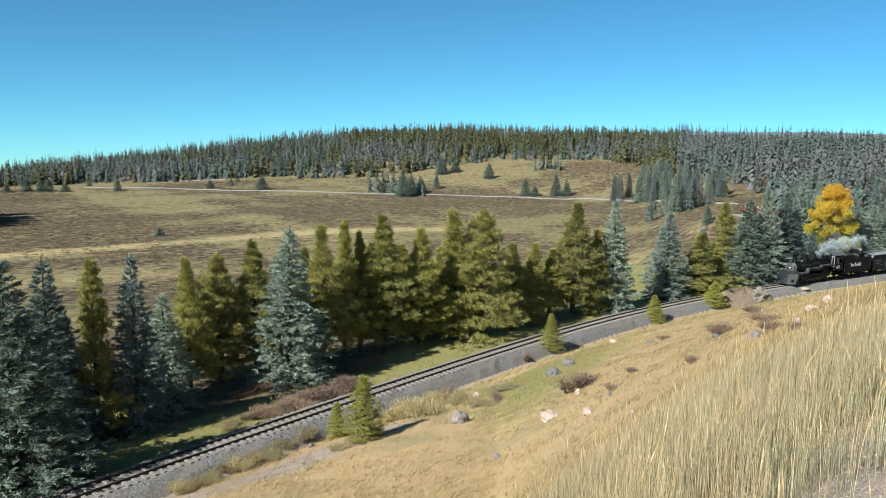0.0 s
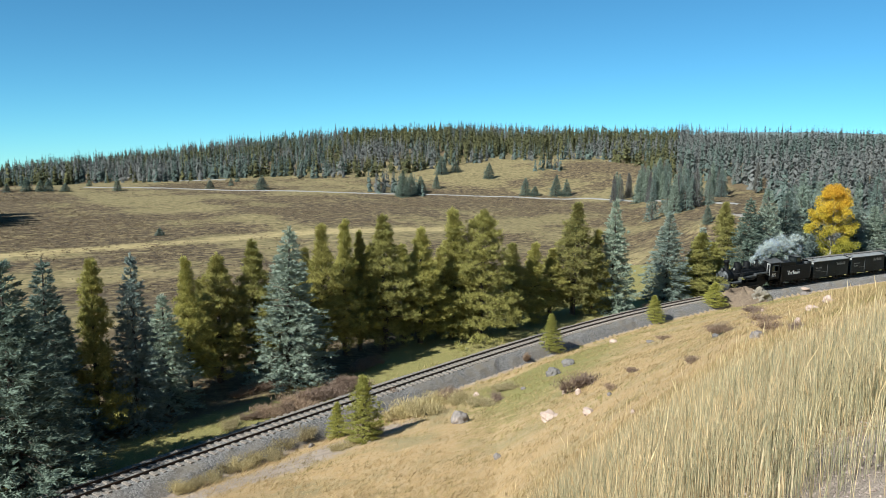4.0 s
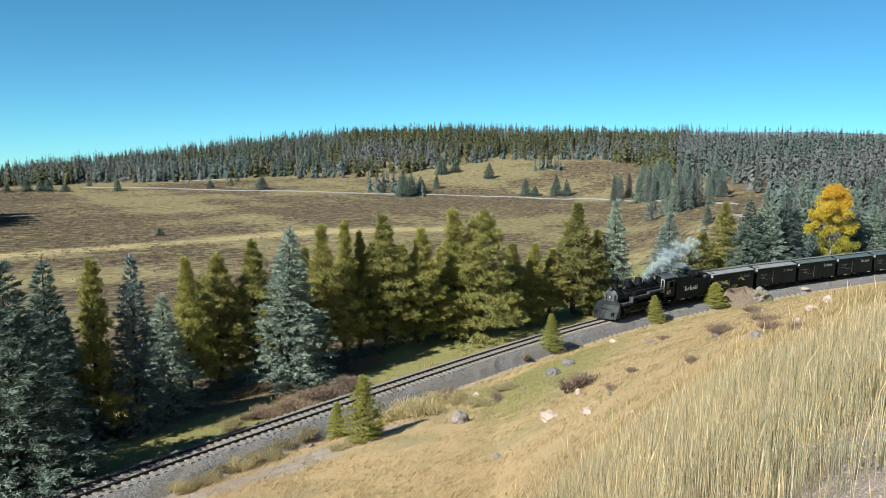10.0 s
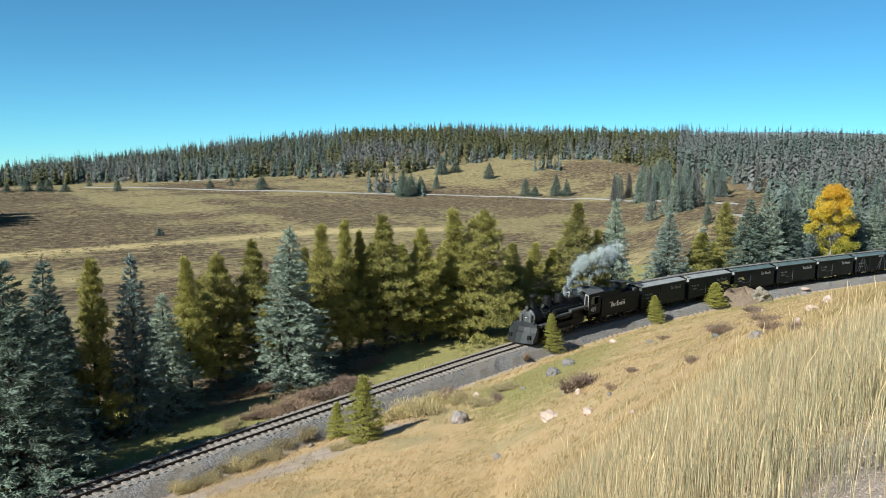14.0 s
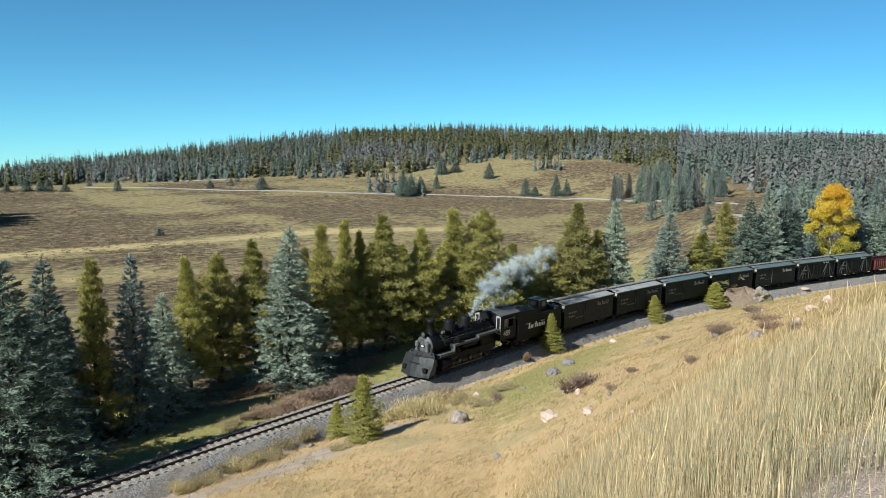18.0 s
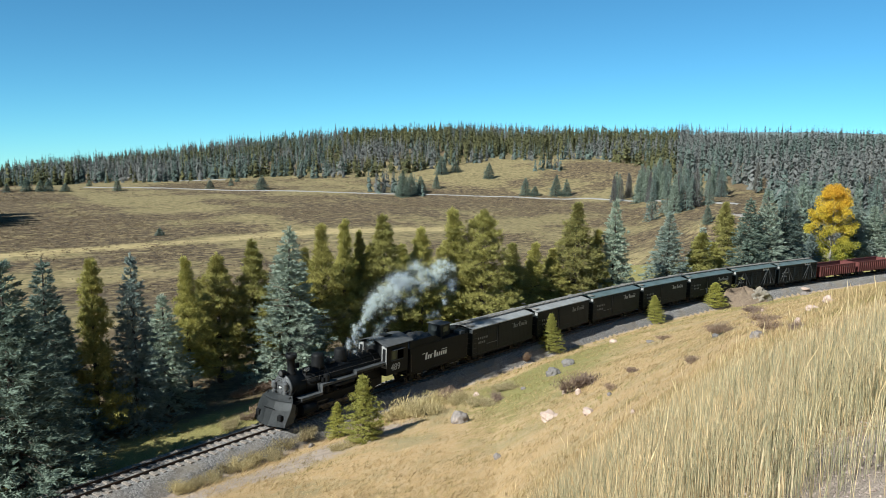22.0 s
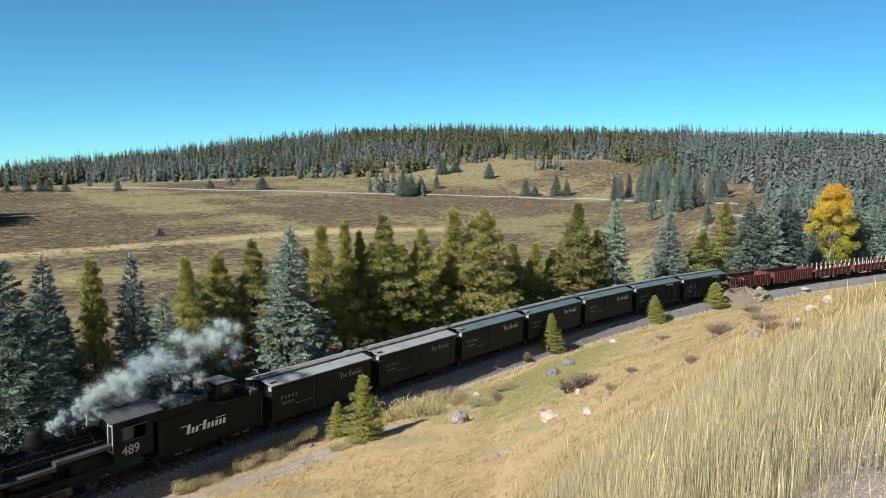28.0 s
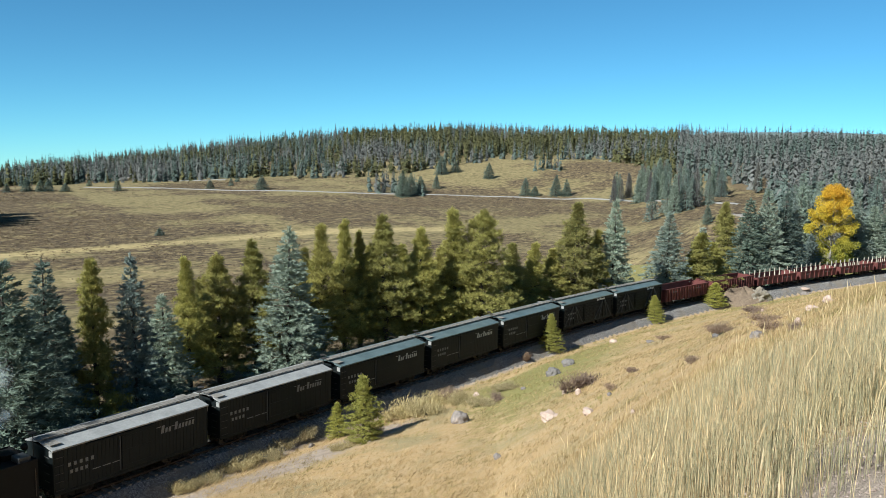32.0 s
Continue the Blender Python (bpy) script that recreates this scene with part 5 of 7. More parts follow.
def script_bars(parent, x0, z0, size, side, y, mat):
    """The two words of the sign on cars and tender, as plain slanted bars of their size with long strokes over them."""
    def stroke(x, z, w, h, lean):
        bm = extrude_outline(bmesh.new(), [(0, 0), (w, 0), (w + lean, h), (lean, h)], -0.003, 0.003)
        ob = part("lettering", bm, mat, parent, "white painted lettering")
        ob.matrix_basis = Matrix.Translation((x0 - side * x, (y + 0.003) * side, z0 + z)) @ Matrix.Diagonal((-side, 1.0, 1.0, 1.0))

    x = 0.0
    for count in (3, 6):
        for k in range(count):
            h = 1.1 if k == 0 else 0.66
            stroke(x, 0.0, (0.44 if k == 0 else 0.36) * size, h * size, 0.16 * h * size)
            x += (0.66 if k == 0 else 0.56) * size
        x += 0.42 * size
    stroke(-0.7 * size, 0.98 * size, 0.7 * size, 0.09 * size, 0.0)
    stroke(1.75 * size, 0.62 * size, 0.55 * size, 0.09 * size, 0.0)
    stroke(4.1 * size, 0.9 * size, 1.5 * size, 0.09 * size, 0.0)


def figures(parent, text, size, m, mat, name="number"):
    cu = bpy.data.curves.new(name, "FONT")
    cu.body = text
    cu.size = size
    cu.extrude = 0.004
    cu.offset = 0.006 * size / 0.4
    tmp = bpy.data.objects.new(name, cu)
    me = bpy.data.meshes.new_from_object(tmp)
    me.materials.clear()
    me.materials.append(mat)
    bpy.data.objects.remove(tmp)
    ob = new(name, me)
    ob.parent = parent
    ob.matrix_basis = m
    return tagged(ob, "white painted running number")


CAR_EAVE, CAR_HALF, CAR_LEN = 3.03, 1.24, 9.3


def car_shell(v, roof_mat, length=CAR_LEN):
    hl, w = length / 2, CAR_HALF
    bm = box(bmesh.new(), -hl, hl, -w + 0.08, w - 0.08, 0.72, 0.86, 0.01)
    for y in (-0.35, 0.35):
        box(bm, -hl, hl, y - 0.08, y + 0.08, 0.55, 0.715)
    for x in (-1.2, 1.2):
        box(bm, x - 0.06, x + 0.06, -0.9, 0.9, 0.5, 0.715)
    part("underframe", bm, BLACK, v)
    bm = bmesh.new()
    for y in (-0.75, 0.75):
        for a, b in (((-3.2, 0.62), (-1.2, 0.42)), ((-1.2, 0.42), (1.2, 0.42)), ((1.2, 0.42), (3.2, 0.62))):
            tube(bm, (a[0], y, a[1]), (b[0], y, b[1]), 0.018, None, 6)
    part("truss_rod", bm, BLACK, v)
    # peaked roof with overhang
    bm = bmesh.new()
    e = CAR_EAVE
    o = w + 0.07
    pts = [(-o, e - 0.02), (-o, e + 0.05), (0, e + 0.30), (o, e + 0.05), (o, e - 0.02), (0, e + 0.20)]
    a = [bm.verts.new((-hl - 0.06, y, z)) for y, z in pts]
    b = [bm.verts.new((hl + 0.06, y, z)) for y, z in pts]
    for i in range(6):
        j = (i + 1) % 6
        bm.faces.new((a[i], a[j], b[j], b[i]))
    bm.faces.new((a[0], a[5], a[2], a[1])), bm.faces.new((a[5], a[4], a[3], a[2]))
    bm.faces.new((b[0], b[1], b[2], b[5])), bm.faces.new((b[5], b[2], b[3], b[4]))
    bmesh.ops.recalc_face_normals(bm, faces=bm.faces[:])
    for i in range(13):
        x = -hl + 0.15 + i * (length - 0.3) / 12
        for side in (1, -1):
            k = [bm.verts.new((x + dx, side * yy, zz + 0.014)) for dx, yy, zz in ((-0.02, o - 0.02, e + 0.055), (0.02, o - 0.02, e + 0.055), (0.02, 0.3, e + 0.245), (-0.02, 0.3, e + 0.245))]
            bm.faces.new(k if side > 0 else k[::-1])
    roof = part("roof", bm, roof_mat, v, "weathered grey peaked roof with seams")
    bm = bmesh.new()
    for y in (-0.2, 0.0, 0.2):
        box(bm, -hl - 0.25, hl + 0.25, y - 0.085, y + 0.085, e + 0.36, e + 0.395)
    for i in range(9):
        x = -hl + 0.2 + i * (length - 0.4) / 8
        box(bm, x - 0.03, x + 0.03, -0.26, 0.26, e + 0.27, e + 0.358)
    part("running_board", bm, WALK_WOOD, v, "three-plank wooden roof walkway")
    for k in (-1, 1):
        bm = box(bmesh.new(), min(k * (hl - 0.55), k * hl), max(k * (hl - 0.55), k * hl), k * 0.35, k * 0.35 + k * 0.65, e + 0.20, e + 0.24)
        part("roof_step", bm, WALK_WOOD, v)
        for i in range(5):
            z = 0.95 + i * 0.42
            part("grab_iron", tube(bmesh.new(), (k * (hl - 0.05), k * (w + 0.06), z), (k * (hl - 0.5), k * (w + 0.06), z), 0.014, None, 5), STEEL, v)
            part("grab_iron", tube(bmesh.new(), (k * (hl + 0.08), k * 0.55, z), (k * (hl + 0.08), k * 1.0, z), 0.014, None, 5), STEEL, v)
        bm = tube(bmesh.new(), (k * (hl + 0.16), -k * 0.35, 0.9), (k * (hl + 0.16), -k * 0.35, e + 0.62), 0.018, None, 6)
        lathe(bm, [(0.2, 0), (0.22, 0.02), (0.2, 0.04)], 12, Matrix.Translation((k * (hl + 0.16), -k * 0.35, e + 0.6)))
        part("brake_wheel", bm, STEEL, v)
        coupler(v, k * hl, k)
        truck(v, k * 3.15)
        bm = box(bmesh.new(), min(k * (hl - 0.06), k * (hl + 0.02)), max(k * (hl - 0.06), k * (hl + 0.02)), -w, w, 0.8, e, 0.01)
        part("end_wall", bm, CAR_BLACK, v)
        bm = box(bmesh.new(), min(k * (hl + 0.025), k * (hl + 0.05)), max(k * (hl + 0.025), k * (hl + 0.05)), w - 0.32, w - 0.02, e - 0.34, e - 0.05)
        part("end_plate", bm, ROOF_GREY, v, "pale corner plate under the eave")
    bm = bmesh.new()
    tube(bm, (-0.9, 0.3, 0.5), (0.1, 0.3, 0.5), 0.17, None, 10)
    part("brake_cylinder", bm, BLACK, v)


def boxcar(label, roof_mat, mark):
    v = thing("boxcar", label, "boxcar", group="black freight cars of the train")
    car_shell(v, roof_mat)
    hl, w = CAR_LEN / 2, CAR_HALF
    for side in (1, -1):
        wall = part("side_wall", box(bmesh.new(), -hl + 0.06, hl - 0.06, min(side * (w - 0.08), side * (w - 0.03)), max(side * (w - 0.08), side * (w - 0.03)), 0.78, CAR_EAVE - 0.05), CAR_BLACK, v, "black boarded side wall")
        n = 40
        pitch = (2 * hl - 0.12) / n
        board = None
        for i in range(n):
            if board is None:
                ob = part("board", box(bmesh.new(), 0.008, pitch - 0.008, -0.0135, 0.0135, 0.80, CAR_EAVE - 0.06), CAR_BLACK, wall)
                board = ob.data
            else:
                ob = new("board", board)
                ob.parent = wall
            ob.location = (-hl + 0.06 + i * pitch, side * (w - 0.014), 0)
        door = part("sliding_door", box(bmesh.new(), -0.93, 0.93, min(side * (w + 0.02), side * (w + 0.04)), max(side * (w + 0.02), side * (w + 0.04)), 0.94, CAR_EAVE - 0.19), CAR_BLACK, v)
        board = None
        for i in range(9):
            if board is None:
                ob = part("board", box(bmesh.new(), 0.0, 0.195, -0.011, 0.011, 0.95, CAR_EAVE - 0.2), CAR_BLACK, door)
                board = ob.data
            else:
                ob = new("board", board)
                ob.parent = door
            ob.location = (-0.92 + i * 0.205, side * (w + 0.053), 0)
        for z in (1.05, 1.9, 2.65):
            part("batten", box(bmesh.new(), -0.93, 0.93, min(side * (w + 0.067), side * (w + 0.085)), max(side * (w + 0.067), side * (w + 0.085)), z, z + 0.09), CAR_BLACK, door)
        bm = box(bmesh.new(), -1.1, 2.9, min(side * (w + 0.03), side * (w + 0.10)), max(side * (w + 0.03), side * (w + 0.10)), CAR_EAVE - 0.17, CAR_EAVE - 0.10)
        part("door_track", bm, CAR_BLACK, v)
        bm = box(bmesh.new(), -hl, hl, min(side * (w - 0.04), side * (w + 0.03)), max(side * (w - 0.04), side * (w + 0.03)), 0.68, 0.80)
        part("side_sill", bm, CAR_BLACK, v)
        bars(v, "lettering", side * 3.9, 2.0, 5, 0.15, 0.2, 0.16, side, w + 0.004, FADED)
        bars(v, "lettering", side * 3.8, 1.62, 4, 0.15, 0.19, 0.12, side, w + 0.004, FADED)
        bars(v, "lettering", side * 2.6, 1.45, 3, 0.45, 0.05, 0.12, side, w + 0.004, FADED)
        script_bars(v, -side * 1.5, 2.2, 0.40, side, w + 0.004, mark)
        part("door_post", box(bmesh.new(), side * 1.02 - 0.03, side * 1.02 + 0.03, min(side * (w + 0.002), side * (w + 0.05)), max(side * (w + 0.002), side * (w + 0.05)), 0.95, CAR_EAVE - 0.22), BOARD_GREY, v, "worn grey door post")
    return v


def stock_car(label):
    v = thing("stock_car", label, "stock car", group="black freight cars of the train")
    car_shell(v, ROOF_DARK)
    hl, w = CAR_LEN / 2, CAR_HALF
    slat_me = None
    for side in (1, -1):
        bm = box(bmesh.new(), -hl, hl, min(side * (w - 0.05), side * (w + 0.03)), max(side * (w - 0.05), side * (w + 0.03)), 0.68, 0.84)
        box(bm, -hl, hl, min(side * (w - 0.05), side * (w + 0.02)), max(side * (w - 0.05), side * (w + 0.02)), CAR_EAVE - 0.32, CAR_EAVE - 0.03)
        part("side_sill", bm, CAR_BLACK, v)
        wall = part("slat_wall", box(bmesh.new(), -hl + 0.06, hl - 0.06, min(side * (w - 0.16), side * (w - 0.14)), max(side * (w - 0.16), side * (w - 0.14)), 0.8, CAR_EAVE - 0.1), BLACK, v, "dark boarded lining behind the slats")
        heights = [0.88, 1.13, 1.38, 1.63, 1.88, 2.13, 2.40]
        for z in heights:
            for x in (-2.8, 2.8):
                if slat_me is None:
                    ob = part("slat", box(bmesh.new(), -1.8, 1.8, -0.02, 0.02, 0.0, 0.17, 0.008), CAR_BLACK, wall)
                    slat_me = ob.data
                else:
                    ob = new("slat", slat_me)
                    ob.parent = wall
                ob.location = (x, side * (w - 0.035), z)
        for x in (-4.58, -2.8, -1.0, 1.0, 2.8, 4.58):
            bm = box(bmesh.new(), x - 0.055, x + 0.055, min(side * (w - 0.01), side * (w + 0.05)), max(side * (w - 0.01), side * (w + 0.05)), 0.845, CAR_EAVE - 0.325)
            part("post", bm, CAR_BLACK, v)
        for x0, x1 in ((-4.4, -3.0), (-1.2, -2.6), (1.2, 2.6), (4.4, 3.0)):
            for f in (0, 1):
                xa, xb = (x0, x1) if f == 0 else (x0 + (x1 - x0) * 0.55, x1)
                bm = bmesh.new()
                yy = side * (w + 0.02)
                extrude_outline(bm, [(xa - 0.05, 0.86), (xa + 0.05, 0.86), (xb + 0.05, 2.68), (xb - 0.05, 2.68)], yy - 0.03 + f * 0.002, yy + 0.03 + f * 0.003)
                part("brace", bm, FADED_BRACE, v)
        door = part("sliding_door", box(bmesh.new(), -0.06, 0.06, min(side * (w + 0.082), side * (w + 0.10)), max(side * (w + 0.082), side * (w + 0.10)), 0.9, 2.65), CAR_BLACK, v)
        for x in (-0.85, 0.85):
            part("stile", box(bmesh.new(), x - 0.06, x + 0.06, min(side * (w + 0.082), side * (w + 0.10)), max(side * (w + 0.082), side * (w + 0.10)), 0.9, 2.65), CAR_BLACK, door)
        for i in range(6):
            part("slat", box(bmesh.new(), -0.92, 0.92, min(side * (w + 0.05), side * (w + 0.08)), max(side * (w + 0.05), side * (w + 0.08)), 0.92 + i * 0.3, 1.12 + i * 0.3), CAR_BLACK, door)
        bars(v, "lettering", side * 4.0, 1.92, 5, 0.15, 0.17, 0.15, side, w + 0.052, FADED)
        bars(v, "lettering", side * 3.9, 1.45, 4, 0.14, 0.17, 0.14, side, w + 0.052, FADED)
        script_bars(v, -side * 1.5, 2.72, 0.26, side, w + 0.022, WHITE)
    return v


FADED_BRACE = surface("worn_grey_brace_paint", (0.02, 0.022, 0.022), (0.07, 0.074, 0.074), 1.5, 0.7, wear=(0.19, 0.19, 0.185), wear_at=0.55)


def gondola(label, ribs, top, stakes):
    v = thing("gondola_car", label, "gondola car", group="red open freight cars of the train")
    hl, w = 4.75, 1.22
    bm = box(bmesh.new(), -hl, hl, -w, w, 0.74, 0.86)
    for y in (-0.35, 0.35):
        box(bm, -hl, hl, y - 0.09, y + 0.09, 0.52, 0.735)
    part("underframe", bm, OXIDE, v)
    part("floor_boards", box(bmesh.new(), -hl + 0.1, hl - 0.1, -w + 0.1, w - 0.1, 0.865, 0.93), RUST_INSIDE, v, "rusty bare floor")
    for side in (1, -1):
        bm = box(bmesh.new(), -hl, hl, min(side * (w - 0.06), side * w), max(side * (w - 0.06), side * w), 0.87, top)
        box(bm, -hl, hl, min(side * (w - 0.10), side * (w + 0.06)), max(side * (w - 0.10), side * (w + 0.06)), top + 0.002, top + 0.09)
        part("side_wall", bm, OXIDE, v)
        rib_me = None
        for i in range(ribs):
            x = -hl + 0.12 + i * (2 * hl - 0.24) / (ribs - 1)
            if rib_me is None:
                ob = part("rib", box(bmesh.new(), -0.05, 0.05, 0.0, 0.10, 0.80, top - 0.002, 0.012), OXIDE, v)
                rib_me = ob.data
            else:
                ob = new("rib", rib_me)
                ob.parent = v
            ob.location = (x, side * (w + 0.001) - (0.10 if side < 0 else 0.0), 0)
        if stakes:
            for i in range(8):
                x = -hl + 0.5 + i * (2 * hl - 1.0) / 7
                bm = box(bmesh.new(), x - 0.05, x + 0.05, min(side * (w - 0.16), side * (w - 0.062)), max(side * (w - 0.16), side * (w - 0.062)), 0.935, top + 0.55)
                part("stake", bm, STAKE, v, "pale wooden stake")
        bars(v, "lettering", side * 3.2, top - 0.42, 4, 0.14, 0.16, 0.1, side, w + 0.003, FADED)
        bars(v, "lettering", -side * 1.6, top - 0.42, 6, 0.14, 0.16, 0.1, side, w + 0.003, FADED)
    for k in (-1, 1):
        bm = box(bmesh.new(), min(k * (hl - 0.06), k * hl), max(k * (hl - 0.06), k * hl), -w + 0.062, w - 0.062, 0.87, top + 0.05)
        for y in (-0.7, 0, 0.7):
            box(bm, min(k * (hl + 0.001), k * (hl + 0.08)), max(k * (hl + 0.001), k * (hl + 0.08)), y - 0.05, y + 0.05, 0.8, top)
        part("end_wall", bm, OXIDE, v)
        bm = tube(bmesh.new(), (k * (hl + 0.14), -k * 0.4, 0.8), (k * (hl + 0.14), -k * 0.4, top + 0.45), 0.018, None, 6)
        lathe(bm, [(0.2, 0), (0.22, 0.02), (0.2, 0.04)], 12, Matrix.Translation((k * (hl + 0.14), -k * 0.4, top + 0.43)))
        part("brake_wheel", bm, STEEL, v)
        coupler(v, k * hl, k)
        truck(v, k * 3.15)
    return v


# ---- locomotive ----
def locomotive():
    v = thing("steam_locomotive", "black narrow-gauge steam locomotive with snowplow running on the track", "steam locomotive")
    BZ, BR = 2.30, 0.90
    along = Euler((0, radians(90), 0)).to_matrix().to_4x4()
    bm = lathe(bmesh.new(), [(BR, -3.9), (BR, 0.6), (BR - 0.10, 1.6), (BR - 0.11, 3.6)], 32, Matrix.Translation((0, 0, BZ)) @ along)
    part("boiler", bm, BLACK, v, "sooty black riveted boiler", True)
    for x in (-3.2, -2.0, -0.9, 0.3, 1.7, 2.6):
        r = BR + 0.012 if x < 0.7 else BR - 0.085
        part("boiler_band", lathe(bmesh.new(), [(r, x - 0.04), (r + 0.012, x - 0.03), (r + 0.012, x + 0.03), (r, x + 0.04)], 32, Matrix.Translation((0, 0, BZ)) @ along), BLACK, v)
    part("smokebox", lathe(bmesh.new(), [(BR - 0.08, 3.6), (BR - 0.08, 4.85), (BR - 0.10, 4.9)], 32, Matrix.Translation((0, 0, BZ)) @ along), BLACK, v, "", True)
    front = part("smokebox_front", lathe(bmesh.new(), [(BR - 0.06, 4.84), (BR - 0.06, 4.94), (BR - 0.20, 4.97), (0.62, 4.98), (0.60, 5.04), (0.4, 5.09), (0.1, 5.11)], 32, Matrix.Translation((0, 0, BZ)) @ along), GRAPHITE, v, "grey graphite-painted smokebox door", True)
    for i in range(20):
        a = 6.283 * i / 20
        bm = bmesh.new()
        tube(bm, (4.95, 0.745 * math.cos(a), BZ + 0.745 * math.sin(a)), (5.01, 0.745 * math.cos(a), BZ + 0.745 * math.sin(a)), 0.035, None, 6)
        part("bolt", bm, GRAPHITE, front)
    bm = bmesh.new()
    for z in (-0.28, 0.28):
        box(bm, 5.06, 5.12, -0.62, 0.15, BZ + z - 0.04, BZ + z + 0.04)
    for y, z in ((0.45, -0.35), (-0.3, 0.4), (0.35, 0.42)):
        tube(bm, (5.02, y, BZ + z), (5.16, y * 1.05, BZ + z * 1.1), 0.03, None, 6)
    for k in range(3):
        tube(bm, (5.10, 0.85, BZ - 0.6 + 0.3 * k), (5.12, 0.35, BZ - 0.75 + 0.18 * k), 0.025, None, 6)
    part("door_hinge", bm, GRAPHITE, front)
    # pumps and piping on the smokebox front
    for y in (0.5, -0.56):
        bm = lathe(bmesh.new(), [(0.04, -0.52), (0.15, -0.5), (0.15, -0.08), (0.09, -0.06), (0.09, 0.06), (0.17, 0.08), (0.17, 0.46), (0.05, 0.52)], 12, Matrix.Translation((5.2, y, BZ - 0.12)))
        for z in (-0.42, -0.3, -0.18, 0.16, 0.28, 0.40):
            r = 0.165 if z < 0 else 0.185
            lathe(bm, [(r - 0.03, z - 0.02), (r, z - 0.015), (r, z + 0.015), (r - 0.03, z + 0.02)], 12, Matrix.Translation((5.2, y, BZ - 0.12)))
        part("air_pump", bm, PUMP_GREY, front, "pale grey ribbed air pump")
    for r in (0.66, 0.52):
        pts = [(5.12, r * math.cos(a * 0.349), BZ + r * math.sin(a * 0.349)) for a in range(1, 9 if r > 0.6 else 8)]
        bm = bmesh.new()
        for p, q in zip(pts, pts[1:]):
            tube(bm, p, q, 0.03, None, 6)
        part("front_pipe", bm, PUMP_GREY, front, "bent grey steam pipe")
    for y, z in ((0.0, -0.5), (0.18, -0.46), (-0.2, -0.5), (0.0, 0.42)):
        part("front_pipe", tube(bmesh.new(), (5.13, y, BZ + z - 0.22), (5.13, y * 1.3, BZ + z + 0.22), 0.028, None, 6), PUMP_GREY, front)
    part("number_plate", box(bmesh.new(), 5.115, 5.145, -0.26, 0.26, BZ - 0.10, BZ + 0.12, 0.01), BLACK, front)
    figures(front, "489", 0.2, Matrix.Translation((5.152, -0.19, BZ - 0.06)) @ Euler((radians(90), 0, radians(90))).to_matrix().to_4x4(), WHITE)
    # headlamp
    bm = lathe(bmesh.new(), [(0.13, -0.25), (0.19, -0.15), (0.21, 0.12), (0.23, 0.2)], 16, Matrix.Translation((4.95, 0.0, BZ + 0.95)) @ along)
    box(bm, 4.6, 5.0, -0.2, 0.2, BZ + 0.70, BZ + 0.80)
    lamp = part("headlamp", bm, BLACK, v)
    part("headlamp_glass", lathe(bmesh.new(), [(0.2, 0.19), (0.16, 0.225), (0.05, 0.24)], 16, Matrix.Translation((4.95, 0.0, BZ + 0.95)) @ along), LAMP_GLASS, lamp, "pale headlamp glass", True)
    for side in (1, -1):
        bm = box(bmesh.new(), 2.95, 3.75, side * 0.60 - 0.02, side * 0.60 + 0.02, BZ + 0.80, BZ + 1.16, 0.01)
        box(bm, 3.3, 3.4, side * 0.5 - 0.06, side * 0.5 + 0.06, BZ + 0.5, BZ + 0.85)
        nb = part("number_board", bm, BLACK, v)
        m = Matrix.Translation((3.02 if side < 0 else 3.68, side * 0.627, BZ + 0.86)) @ Euler((radians(90), 0, radians(0 if side < 0 else 180))).to_matrix().to_4x4()
        figures(nb, "489", 0.36, m, WHITE)
    # stack
    part("smokestack", lathe(bmesh.new(), [(0.42, BZ + 0.66), (0.34, BZ + 0.84), (0.27, BZ + 0.98), (0.26, BZ + 1.75), (0.36, BZ + 1.8), (0.38, BZ + 2.12), (0.30, BZ + 2.13), (0.24, BZ + 1.7)], 20, Matrix.Translation((4.2, 0, 0))), BLACK, v, "", True)
    part("sand_dome", lathe(bmesh.new(), [(0.55, BZ + 0.62), (0.46, BZ + 0.92), (0.44, BZ + 1.5), (0.40, BZ + 1.64), (0.25, BZ + 1.72), (0.08, BZ + 1.75)], 20, Matrix.Translation((1.75, 0, 0))), BLACK, v, "", True)
    part("steam_dome", lathe(bmesh.new(), [(0.56, BZ + 0.7), (0.46, BZ + 0.98), (0.44, BZ + 1.5), (0.38, BZ + 1.64), (0.2, BZ + 1.7), (0.05, BZ + 1.71)], 20, Matrix.Translation((-0.45, 0, 0))), BLACK, v, "", True)
    for y in (-0.14, 0.14):
        part("safety_valve", lathe(bmesh.new(), [(0.07, BZ + 0.85), (0.07, BZ + 1.25), (0.05, BZ + 1.4)], 10, Matrix.Translation((-1.35, y, 0))), STEEL, v)
    part("whistle", lathe(bmesh.new(), [(0.03, BZ + 0.85), (0.03, BZ + 1.15), (0.06, BZ + 1.17), (0.06, BZ + 1.45), (0.02, BZ + 1.5)], 10, Matrix.Translation((-1.0, -0.3, 0))), STEEL, v)
    bm = tube(bmesh.new(), (0.55, 0.35, BZ + 0.98), (1.05, 0.35, BZ + 0.98), 0.13, None, 10)
    part("turbo_generator", bm, STEEL, v)
    lathe_m = Matrix.Translation((0.75, 0.0, 0))
    part("bell", lathe(bmesh.new(), [(0.20, BZ + 0.98), (0.17, BZ + 1.05), (0.10, BZ + 1.22), (0.03, BZ + 1.3)], 14, lathe_m), STEEL, v, "", True)
